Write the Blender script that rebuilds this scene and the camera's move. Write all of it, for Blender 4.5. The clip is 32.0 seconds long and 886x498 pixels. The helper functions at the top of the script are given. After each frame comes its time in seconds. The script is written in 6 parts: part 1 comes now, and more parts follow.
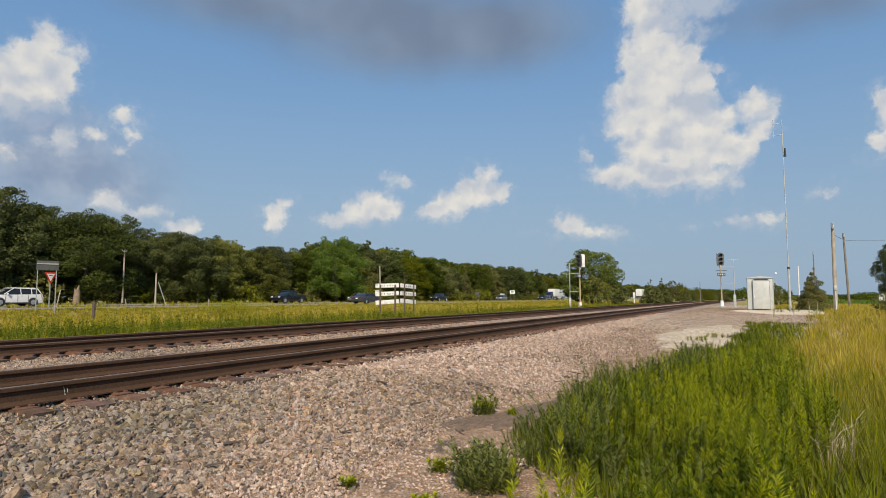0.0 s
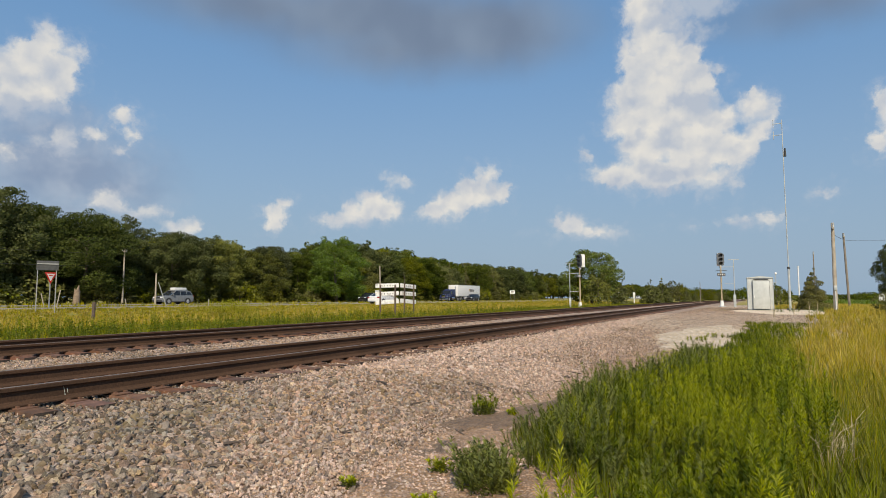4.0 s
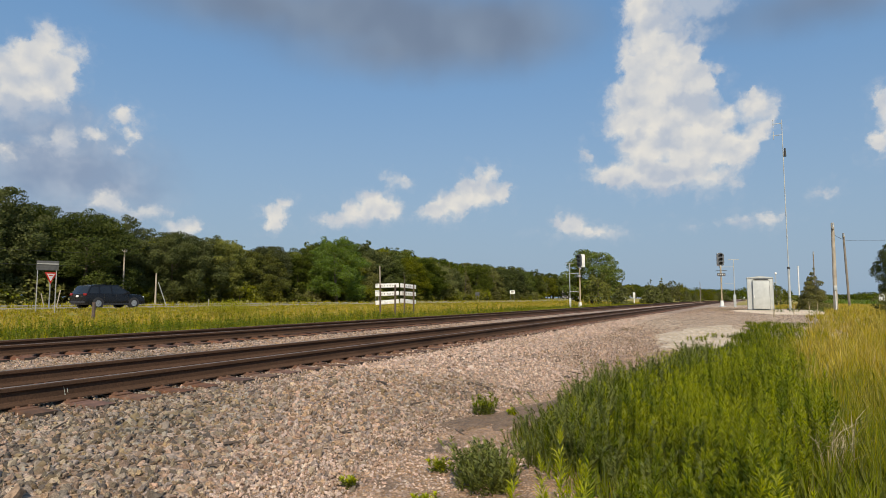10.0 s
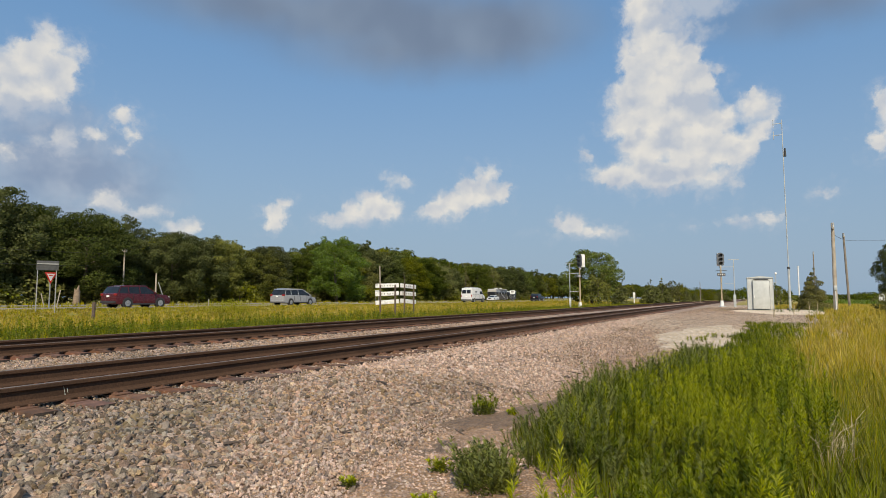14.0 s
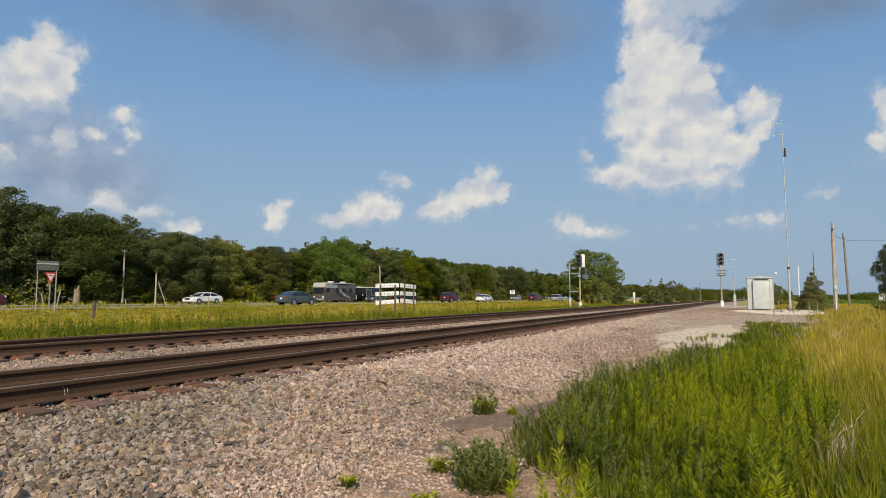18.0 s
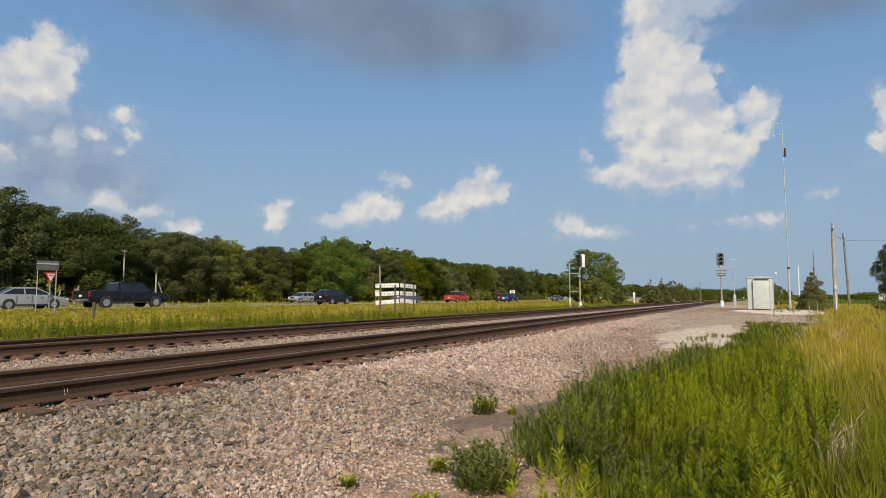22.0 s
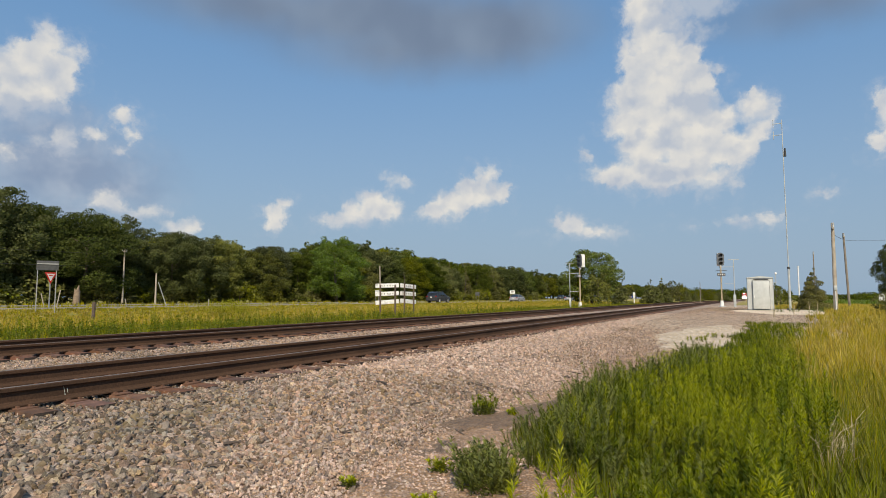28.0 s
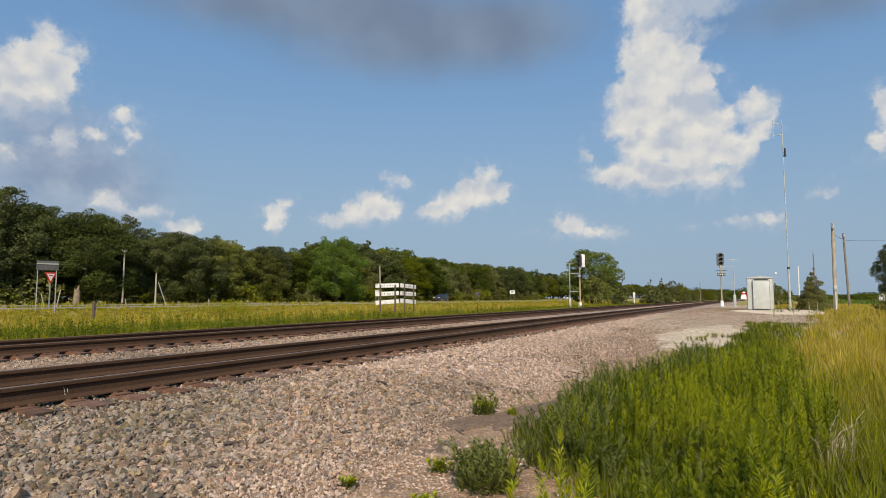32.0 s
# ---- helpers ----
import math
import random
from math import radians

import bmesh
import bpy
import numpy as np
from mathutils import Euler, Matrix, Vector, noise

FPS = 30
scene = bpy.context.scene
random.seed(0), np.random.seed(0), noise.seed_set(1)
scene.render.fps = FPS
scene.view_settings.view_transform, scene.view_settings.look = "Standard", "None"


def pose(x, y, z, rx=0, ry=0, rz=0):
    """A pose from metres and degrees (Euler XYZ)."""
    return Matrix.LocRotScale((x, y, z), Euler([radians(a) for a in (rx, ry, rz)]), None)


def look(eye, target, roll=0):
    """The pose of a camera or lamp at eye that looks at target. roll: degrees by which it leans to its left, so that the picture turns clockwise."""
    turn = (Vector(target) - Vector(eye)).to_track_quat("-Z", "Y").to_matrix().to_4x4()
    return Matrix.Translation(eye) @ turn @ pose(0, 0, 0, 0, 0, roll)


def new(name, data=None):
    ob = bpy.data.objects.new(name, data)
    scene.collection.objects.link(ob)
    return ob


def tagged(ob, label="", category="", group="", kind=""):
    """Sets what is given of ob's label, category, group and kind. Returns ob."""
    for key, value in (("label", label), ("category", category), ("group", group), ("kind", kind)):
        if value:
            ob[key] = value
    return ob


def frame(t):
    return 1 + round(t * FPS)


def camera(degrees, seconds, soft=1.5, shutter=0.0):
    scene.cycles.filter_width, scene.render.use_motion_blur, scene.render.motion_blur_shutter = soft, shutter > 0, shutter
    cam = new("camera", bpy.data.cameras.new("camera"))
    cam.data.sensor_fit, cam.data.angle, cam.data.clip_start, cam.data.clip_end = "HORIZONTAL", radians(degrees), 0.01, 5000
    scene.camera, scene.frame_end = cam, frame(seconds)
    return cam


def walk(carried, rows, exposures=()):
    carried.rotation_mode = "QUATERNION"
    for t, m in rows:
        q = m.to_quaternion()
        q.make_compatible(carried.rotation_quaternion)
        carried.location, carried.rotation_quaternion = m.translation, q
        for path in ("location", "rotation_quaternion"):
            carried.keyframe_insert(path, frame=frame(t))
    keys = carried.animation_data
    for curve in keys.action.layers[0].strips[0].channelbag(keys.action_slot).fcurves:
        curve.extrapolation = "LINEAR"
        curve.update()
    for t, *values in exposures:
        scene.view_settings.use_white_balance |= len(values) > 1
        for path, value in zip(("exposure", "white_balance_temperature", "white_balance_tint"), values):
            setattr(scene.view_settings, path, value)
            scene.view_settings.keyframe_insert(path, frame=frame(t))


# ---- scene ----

# x runs across the tracks (minus is the highway side), y along them, z up.
EYE = (0.0, 0.0, 1.46)
HEADING, TILT = 26.83, 4.69
cam = camera(72.97, 32.0, soft=0.7)
walk(cam, [(0.0, pose(*EYE, 90 + TILT, 0, HEADING)), (32.0, pose(*EYE, 90 + TILT, 0, HEADING))], exposures=[(0.0, 0.0), (32.0, 0.0)])

# ---- world and sun ----
SUN_AZ, SUN_EL = 152.0, 40.0   # degrees from +y towards +x, and above the horizon
sun = new("sun", bpy.data.lights.new("sun", "SUN"))
sun.data.energy, sun.data.angle, sun.data.color = 5.0, radians(0.6), (1.0, 0.87, 0.68)
_a, _e = radians(SUN_AZ), radians(SUN_EL)
SUN_DIR = Vector((math.sin(_a) * math.cos(_e), math.cos(_a) * math.cos(_e), math.sin(_e)))
sun.matrix_world = look(SUN_DIR * 50, (0, 0, 0))


class Nodes:
    """Short hand for a node tree."""

    def __init__(self, tree):
        self.t = tree
        tree.nodes.clear()

    def add(self, kind, **kw):
        n = self.t.nodes.new(kind)
        for k, v in kw.items():
            if k == "op":
                n.operation = v
            elif k == "blend":
                n.blend_type = v
            elif k == "dtype":
                n.data_type = v
        return n

    def put(self, sock, v):
        if isinstance(v, bpy.types.NodeSocket):
            self.t.links.new(v, sock)
        elif v is not None:
            sock.default_value = v

    def math(self, op, a, b=None, c=None, clamp=False):
        n = self.add("ShaderNodeMath", op=op)
        n.use_clamp = clamp
        for s, v in zip(n.inputs, (a, b, c)):
            self.put(s, v)
        return n.outputs[0]

    def vmath(self, op, a, b=None, out=0):
        n = self.add("ShaderNodeVectorMath", op=op)
        for s, v in zip(n.inputs, (a, b)):
            self.put(s, v)
        return n.outputs[out]

    def noise(self, vec, scale, detail=4.0, rough=0.55, out=0):
        n = self.add("ShaderNodeTexNoise")
        self.put(n.inputs["Vector"], vec)
        n.inputs["Scale"].default_value, n.inputs["Detail"].default_value = scale, detail
        n.inputs["Roughness"].default_value = rough
        return n.outputs[out]

    def step(self, v, lo, hi, to0=0.0, to1=1.0, smooth=True):
        n = self.add("ShaderNodeMapRange")
        n.interpolation_type = "SMOOTHSTEP" if smooth else "LINEAR"
        self.put(n.inputs[0], v)
        for i, x in zip((1, 2, 3, 4), (lo, hi, to0, to1)):
            self.put(n.inputs[i], x)
        return n.outputs[0]

    def mix(self, f, a, b, blend="MIX"):
        n = self.add("ShaderNodeMix", dtype="RGBA", blend=blend)
        self.put(n.inputs[0], f)
        self.put(n.inputs[6], a if isinstance(a, bpy.types.NodeSocket) else (*a[:3], 1))
        self.put(n.inputs[7], b if isinstance(b, bpy.types.NodeSocket) else (*b[:3], 1))
        return n.outputs[2]


# clouds as heaps of lumps: azimuth from the lens's heading and height, then half sizes, all in degrees
TOWER = [
    (19.7, 25.7, 2.4, 2.0), (20.3, 23.9, 3.0, 1.8), (20.8, 19.2, 3.2, 2.0), (17.4, 15.6, 2.4, 1.8), (20.3, 21.9, 3.4, 1.9), (18.5, 20.9, 1.9, 1.6), (22.0, 20.8, 2.5, 1.8), (23.0, 19.0, 2.4, 1.5), (18.4, 18.0, 2.8, 2.2),
    (21.4, 16.8, 4.3, 2.6), (28.1, 16.1, 1.7, 1.4), (28.1, 13.9, 1.6, 1.2), (24.7, 15.3, 2.6, 1.8), (19.4, 14.1, 3.5, 2.5), (23.2, 13.2, 3.9, 2.7),
    (26.2, 12.9, 2.5, 2.0), (16.8, 11.1, 2.9, 1.2), (20.7, 11.1, 5.4, 1.8), (24.4, 10.5, 2.4, 1.4),
]
TOWER_TOP = [
    (23.8, 25.0, 3.8, 2.3), (24.4, 22.5, 2.3, 1.3),
]
BANK = [
    (-34.0, 19.9, 1.3, 1.4), (-32.6, 19.8, 1.0, 0.8), (-36.0, 17.3, 2.3, 2.4), (-33.6, 17.8, 1.8, 2.0), (-36.5, 15.4, 1.7, 1.7), (-34.8, 15.9, 2.1, 1.5),
    (-32.9, 12.7, 1.2, 1.0), (-34.3, 12.8, 0.9, 0.7), (-36.5, 11.3, 1.1, 0.6), (-28.3, 15.3, 1.2, 0.9), (-27.7, 13.9, 0.8, 0.8), (-28.7, 12.1, 0.9, 0.6),
]
LOW = [
    (-29.2, 7.9, 1.6, 0.9), (-36.7, 7.1, 0.6, 0.7), (-26.4, 7.3, 1.5, 0.6), (-23.5, 6.0, 1.8, 0.9), (-30.9, 13.4, 1.1, 0.5), (-15.7, 8.0, 1.4, 0.9),
    (-15.2, 8.8, 1.0, 0.6), (-15.8, 6.9, 0.9, 0.5),
]
OVER_WOODS = [
    (-6.5, 9.2, 1.9, 1.3), (-9.0, 7.6, 2.8, 0.9), (-5.1, 8.6, 1.4, 1.3), (-7.3, 8.2, 2.7, 1.3), (-4.3, 11.2, 1.2, 0.7), (-0.9, 8.0, 1.7, 1.1),
    (0.9, 9.0, 2.0, 1.5), (3.3, 10.0, 2.3, 1.7), (4.4, 11.5, 1.7, 1.1), (5.3, 10.2, 1.3, 1.5),
]
RIGHT = [
    (12.2, 6.7, 1.7, 1.1), (14.8, 6.2, 1.7, 0.6), (13.2, 6.0, 2.4, 0.5), (26.1, 6.5, 2.1, 0.4), (28.7, 6.5, 1.1, 0.5), (32.2, 8.7, 1.0, 0.3),
    (36.9, 14.5, 0.8, 1.2), (36.6, 12.3, 0.9, 1.1), (37.3, 13.4, 0.8, 2.2), (13.6, 13.2, 0.7, 0.7),
]
VEILS = [
    (-32.8, 10.4, 8.1, 4.0), (-34.9, 13.4, 5.2, 2.6), (-32.3, 7.2, 5.8, 1.8), (-29.1, 9.3, 4.6, 2.8),
]
DARK = [
    (-17.1, 25.8, 9.7, 1.9), (-8.0, 25.7, 11.9, 2.8), (-1.3, 24.5, 11.0, 3.0), (4.2, 24.6, 8.3, 2.9), (-4.7, 23.0, 7.2, 1.7), (34.7, 23.2, 5.3, 1.0),
]
UNDERSIDES = [
    (20.2, 9.3, 6.2, 1.0), (23.1, 17.1, 2.2, 0.9), (20.5, 10.6, 1.9, 0.7), (24.3, 24.3, 4.2, 2.6), (-7.8, 6.7, 4.0, 0.7), (0.3, 6.8, 2.7, 0.6),
    (-34.9, 14.3, 3.7, 1.5), (-32.9, 11.3, 2.3, 0.8), (-28.2, 11.3, 1.7, 0.7), (13.4, 5.5, 2.8, 0.4), (-29.0, 6.8, 2.5, 0.7), (27.4, 6.1, 2.6, 0.4),
]

world = bpy.data.worlds.new("sky")
scene.world = world
world.use_nodes = True
N = Nodes(world.node_tree)
sky = N.add("ShaderNodeTexSky")
sky.sky_type, sky.sun_disc = "NISHITA", False
sky.sun_elevation, sky.sun_rotation = radians(SUN_EL), radians(SUN_AZ)
sky.air_density, sky.dust_density, sky.ozone_density = 1.3, 0.8, 1.6
way = N.add("ShaderNodeTexCoord").outputs["Generated"]
sep = N.add("ShaderNodeSeparateXYZ")
N.put(sep.inputs[0], way)
_h = radians(HEADING)
_fx, _fy, _rx, _ry = -math.sin(_h), math.cos(_h), math.cos(_h), math.sin(_h)
ahead = N.math("ADD", N.math("MULTIPLY", sep.outputs[0], _fx), N.math("MULTIPLY", sep.outputs[1], _fy))
aside = N.math("ADD", N.math("MULTIPLY", sep.outputs[0], _rx), N.math("MULTIPLY", sep.outputs[1], _ry))
az = N.math("MULTIPLY", N.math("ARCTAN2", aside, ahead), 180 / math.pi)
el = N.math("MULTIPLY", N.math("ARCSINE", sep.outputs[2]), 180 / math.pi)
comb = N.add("ShaderNodeCombineXYZ")
N.put(comb.inputs[0], az)
N.put(comb.inputs[1], el)
flat = comb.outputs[0]
wide_warp = N.vmath("MULTIPLY", N.vmath("SUBTRACT", N.noise(flat, 0.30, 3.0, 0.55, out=1), (0.5, 0.5, 0.5)), (1.7, 1.3, 0.0))
fine_warp = N.vmath("MULTIPLY", N.vmath("SUBTRACT", N.noise(flat, 1.1, 6.0, 0.62, out=1), (0.5, 0.5, 0.5)), (1.25, 1.05, 0.0))
bent = N.vmath("ADD", N.vmath("ADD", flat, wide_warp), fine_warp)


smooth = N.vmath("ADD", flat, wide_warp)


def heap(lumps, vec, soft=0.3):
    """How deep inside a heap of lumps, in degrees; below nought outside."""
    best = None
    for ca, ce, sa, se in lumps:
        m = N.add("ShaderNodeVectorMath", op="MULTIPLY_ADD")
        for sock, val in zip(m.inputs, (vec, (1 / sa, 1 / se, 0), (-ca / sa, -ce / se, 0))):
            N.put(sock, val)
        d = N.vmath("LENGTH", m.outputs[0], out=1)
        v = N.math("MULTIPLY", N.math("SUBTRACT", 1.0, d), min(sa, se))
        best = v if best is None else N.math("SMOOTH_MAX", best, v, soft)
    return best


def billows(vec, scale, detail):
    """Round cauliflower swellings: small in the middle of each, large in the creases."""
    vo = N.add("ShaderNodeTexVoronoi")
    vo.feature = "SMOOTH_F1"
    N.put(vo.inputs["Vector"], vec)
    vo.inputs["Scale"].default_value, vo.inputs["Detail"].default_value = scale, detail
    vo.inputs["Roughness"].default_value, vo.inputs["Smoothness"].default_value = 0.5, 0.35
    return vo.outputs["Distance"]


swell = billows(bent, 0.62, 3.0)
form = billows(bent, 0.34, 1.6)
form_up = billows(N.vmath("ADD", bent, (-0.25, 0.75, 0.0)), 0.34, 1.6)
broad = N.noise(flat, 0.35, 3.0, 0.5)
ragged = N.math("ADD", N.math("MULTIPLY", N.math("SUBTRACT", 0.62, swell), 1.2), N.math("MULTIPLY", N.math("SUBTRACT", N.noise(flat, 1.7, 7.0, 0.65), 0.5), 0.9))
bodies = heap(TOWER, bent)
for lumps in (BANK, LOW, OVER_WOODS, RIGHT):
    bodies = N.math("MAXIMUM", bodies, heap(lumps, bent))
under_m = N.step(heap(UNDERSIDES, bent), -0.5, 0.9)
edge = N.math("ADD", N.math("MULTIPLY", under_m, 0.8), N.step(broad, 0.35, 0.7, 0.5, 1.5))
depth = N.math("ADD", N.math("ADD", bodies, 0.38), N.math("MULTIPLY", ragged, 0.65))
body_m = N.step(N.math("DIVIDE", depth, edge), -0.15, 1.0)
top_m = N.step(N.math("ADD", heap(TOWER_TOP, bent), ragged), -0.4, 1.6)
wisp_m = N.step(N.math("ADD", bodies, N.math("MULTIPLY", ragged, 1.4)), -1.5, 0.9)
dark_m = N.step(N.math("ADD", heap(DARK, smooth, 0.8), N.math("MULTIPLY", ragged, 0.10)), -2.4, 1.9)
veil_m = N.step(N.math("ADD", heap(VEILS, smooth, 0.8), N.math("MULTIPLY", ragged, 0.5)), -2.0, 3.4)
facing_up = N.math("SUBTRACT", form_up, form)
lit = N.math("ADD", N.step(facing_up, -0.6, 0.45, 0.1, 1.0), N.step(broad, 0.3, 0.7, -0.32, 0.18))
lit = N.math("ADD", lit, N.step(depth, 0.0, 1.8, 0.12, 0.0))
lit = N.math("SUBTRACT", lit, N.math("MULTIPLY", under_m, 0.75), clamp=True)
cloud_col = N.mix(lit, (4.8, 5.25, 6.0), (7.9, 7.55, 6.9))
blue = N.mix(0.62, sky.outputs[0], (1.5, 3.35, 6.25))
haze = N.step(el, -2.0, 26.0, 0.85, 0.0)
base = N.mix(haze, blue, (3.1, 4.15, 5.3))
veiled = N.mix(N.math("MULTIPLY", veil_m, 0.85), base, N.mix(N.step(N.noise(smooth, 0.22, 3.0, 0.55), 0.38, 0.66), (2.5, 3.15, 4.4), (3.9, 4.45, 5.4)))
with_dark = N.mix(N.math("MULTIPLY", dark_m, 0.93), veiled, N.mix(N.step(N.noise(smooth, 0.12, 2.0, 0.5), 0.35, 0.7), (1.75, 2.25, 3.15), (2.25, 2.85, 3.8)))
wispy = N.mix(N.math("MULTIPLY", wisp_m, 0.28), with_dark, (5.2, 5.6, 6.3))
topped = N.mix(N.math("MULTIPLY", top_m, 0.75), wispy, (5.0, 5.45, 6.1))
full = N.mix(N.math("MULTIPLY", body_m, 0.95), topped, cloud_col)
bg = N.add("ShaderNodeBackground")
N.put(bg.inputs[0], full)
bg.inputs[1].default_value = 0.1
wout = N.add("ShaderNodeOutputWorld")
N.put(wout.inputs[0], bg.outputs[0])


# ---- materials ----
def stuff_mat(name, a, b, rough=0.8, metal=0.0, scale=6.0, bump=0.0, bscale=40.0, c=None, cscale=0.7, island=0.0, thing=0.0, speck=None, trans=0.0, spec=0.5):
    """A surface between the colours a and b by grain, with stains of c, and variation by loose piece or by object."""
    m = bpy.data.materials.new(name)
    m.use_nodes = True
    n = Nodes(m.node_tree)
    co = n.add("ShaderNodeTexCoord").outputs["Object"]
    grain = n.step(n.noise(co, scale, 6.0, 0.6), 0.3, 0.7)
    col = n.mix(grain, a, b)
    if c:
        col = n.mix(n.step(n.noise(co, cscale, 5.0, 0.6), 0.48, 0.72), col, c)
    if speck:
        vo = n.add("ShaderNodeTexVoronoi")
        n.put(vo.inputs["Vector"], co)
        vo.inputs["Scale"].default_value = speck[0]
        tone = n.add("ShaderNodeSeparateColor")
        n.put(tone.inputs[0], vo.outputs["Color"])
        # shade between pebbles, put into the colour at the cell edges
        gap_shade = n.step(vo.outputs["Distance"], 0.35, 0.75, 1.0, 1 - 0.75 * speck[1])
        val = n.math("MULTIPLY", n.step(tone.outputs[0], 0, 1, 1 - 0.55 * speck[1], 1 + 0.55 * speck[1], False), gap_shade)
        hs0 = n.add("ShaderNodeHueSaturation")
        n.put(hs0.inputs["Value"], val)
        n.put(hs0.inputs["Saturation"], n.step(tone.outputs[1], 0, 1, 0.8, 1.3, False))
        n.put(hs0.inputs["Color"], col)
        col = hs0.outputs[0]
    for node, amt in (("ShaderNodeNewGeometry", island), ("ShaderNodeObjectInfo", thing)):
        if not amt:
            continue
        r = n.add(node).outputs["Random Per Island" if node == "ShaderNodeNewGeometry" else "Random"]
        hs = n.add("ShaderNodeHueSaturation")
        n.put(hs.inputs["Hue"], n.step(n.math("FRACT", n.math("MULTIPLY", r, 7.31)), 0, 1, 0.5 - 0.022 * amt, 0.5 + 0.022 * amt, False))
        n.put(hs.inputs["Value"], n.step(r, 0, 1, 1 - 0.75 * amt, 1 + 0.75 * amt, False))
        n.put(hs.inputs["Saturation"], n.step(n.math("FRACT", n.math("MULTIPLY", r, 3.77)), 0, 1, 1 - 0.5 * amt, 1 + 0.5 * amt, False))
        n.put(hs.inputs["Color"], col)
        col = hs.outputs[0]
    p = n.add("ShaderNodeBsdfPrincipled")
    n.put(p.inputs["Base Color"], col)
    n.put(p.inputs["Roughness"], n.step(grain, 0, 1, max(0.0, rough - 0.08), min(1.0, rough + 0.08)))
    p.inputs["Metallic"].default_value = metal
    p.inputs["Specular IOR Level"].default_value = spec
    if bump:
        bn = n.add("ShaderNodeBump")
        bn.inputs["Strength"].default_value = min(1.0, bump)
        bn.inputs["Distance"].default_value = 0.006 * max(1.0, bump)
        n.put(bn.inputs["Height"], n.noise(co, bscale, 6.0, 0.65))
        n.put(p.inputs["Normal"], bn.outputs[0])
    surf = p.outputs[0]
    if trans:
        tr = n.add("ShaderNodeBsdfTranslucent")
        n.put(tr.inputs[0], col)
        mx = n.add("ShaderNodeMixShader")
        mx.inputs[0].default_value = trans
        n.put(mx.inputs[1], surf)
        n.put(mx.inputs[2], tr.outputs[0])
        surf = mx.outputs[0]
    o = n.add("ShaderNodeOutputMaterial")
    n.put(o.inputs[0], surf)
    return m


def glow_mat(name, col, power):
    m = bpy.data.materials.new(name)
    m.use_nodes = True
    p = m.node_tree.nodes["Principled BSDF"]
    p.inputs["Base Color"].default_value = (*col, 1)
    p.inputs["Emission Color"].default_value = (*col, 1)
    p.inputs["Emission Strength"].default_value = power
    return m


def paint(name, col, rough=0.24, metal=0.0):
    m = stuff_mat(name, [x * 0.985 for x in col], [min(1, x * 1.01) for x in col], rough, metal, 9.0, spec=0.3)
    m.node_tree.nodes["Principled BSDF"].inputs["Coat Weight"].default_value = 0.12
    return m


M_GROUND = stuff_mat("field_soil", (0.22, 0.20, 0.05), (0.36, 0.29, 0.085), 0.95, 0, 1.4, 0.8, 9.0, (0.17, 0.175, 0.04), 0.12, spec=0.1)
M_BALLAST = stuff_mat("ballast_bed", (0.26, 0.185, 0.135), (0.50, 0.37, 0.275), 0.9, 0, 26.0, 1.6, 38.0, (0.20, 0.15, 0.11), 0.35, speck=(19.0, 0.6))
M_STONE = stuff_mat("crushed_stone", (0.150, 0.108, 0.078), (0.43, 0.318, 0.240), 0.9, 0, 110.0, 0.8, 90.0, (0.16, 0.122, 0.088), 0.42, island=0.75, spec=0.3)
M_STONE1 = stuff_mat("single_stone", (0.14, 0.105, 0.076), (0.36, 0.275, 0.205), 0.9, 0, 4.0, 0.8, 90.0, (0.20, 0.16, 0.12), 9.0, thing=0.7, spec=0.3)
M_DIRT = stuff_mat("packed_dirt", (0.28, 0.175, 0.105), (0.44, 0.295, 0.19), 0.95, 0, 11.0, 1.4, 60.0, (0.14, 0.10, 0.07), 1.6, speck=(55.0, 0.55))
M_PAD = stuff_mat("limestone_fines", (0.60, 0.49, 0.35), (0.74, 0.62, 0.46), 0.95, 0, 4.0, 0.9, 50.0, (0.42, 0.34, 0.25), 0.8, speck=(14.0, 0.25))
M_GREYGRAVEL = stuff_mat("grey_gravel", (0.34, 0.245, 0.17), (0.56, 0.43, 0.31), 0.95, 0, 14.0, 1.5, 40.0, (0.55, 0.44, 0.32), 0.45, speck=(16.0, 0.7))
M_ASPHALT = stuff_mat("asphalt", (0.20, 0.18, 0.155), (0.29, 0.265, 0.23), 0.9, 0, 2.0, 0.3, 60.0, spec=0.2)
M_RUST = stuff_mat("rail_rust", (0.052, 0.030, 0.019), (0.105, 0.060, 0.037), 0.8, 0.0, 60.0, 0.4, 120.0, (0.045, 0.028, 0.018), 0.4, spec=0.15)
M_RAILTOP = stuff_mat("polished_rail", (0.15, 0.125, 0.105), (0.24, 0.20, 0.17), 0.6, 0.35, 30.0, spec=0.3)
M_TIE = stuff_mat("creosoted_wood", (0.085, 0.041, 0.024), (0.18, 0.088, 0.052), 0.9, 0, 8.0, 0.9, 30.0, (0.07, 0.045, 0.035), 2.5, thing=0.35)
M_TIE_END = stuff_mat("tarred_end_grain", (0.022, 0.016, 0.013), (0.05, 0.036, 0.028), 0.95, 0, 30.0, 0.8, 60.0)
M_PLATE = stuff_mat("rusty_plate", (0.13, 0.07, 0.045), (0.2, 0.105, 0.065), 0.8, 0.2, 25.0)
M_BARK = stuff_mat("bark", (0.07, 0.055, 0.042), (0.14, 0.11, 0.085), 0.95, 0, 5.0, 1.0, 12.0)
M_POLE = stuff_mat("weathered_pole", (0.28, 0.24, 0.19), (0.42, 0.37, 0.30), 0.9, 0, 3.0, 0.5, 18.0)
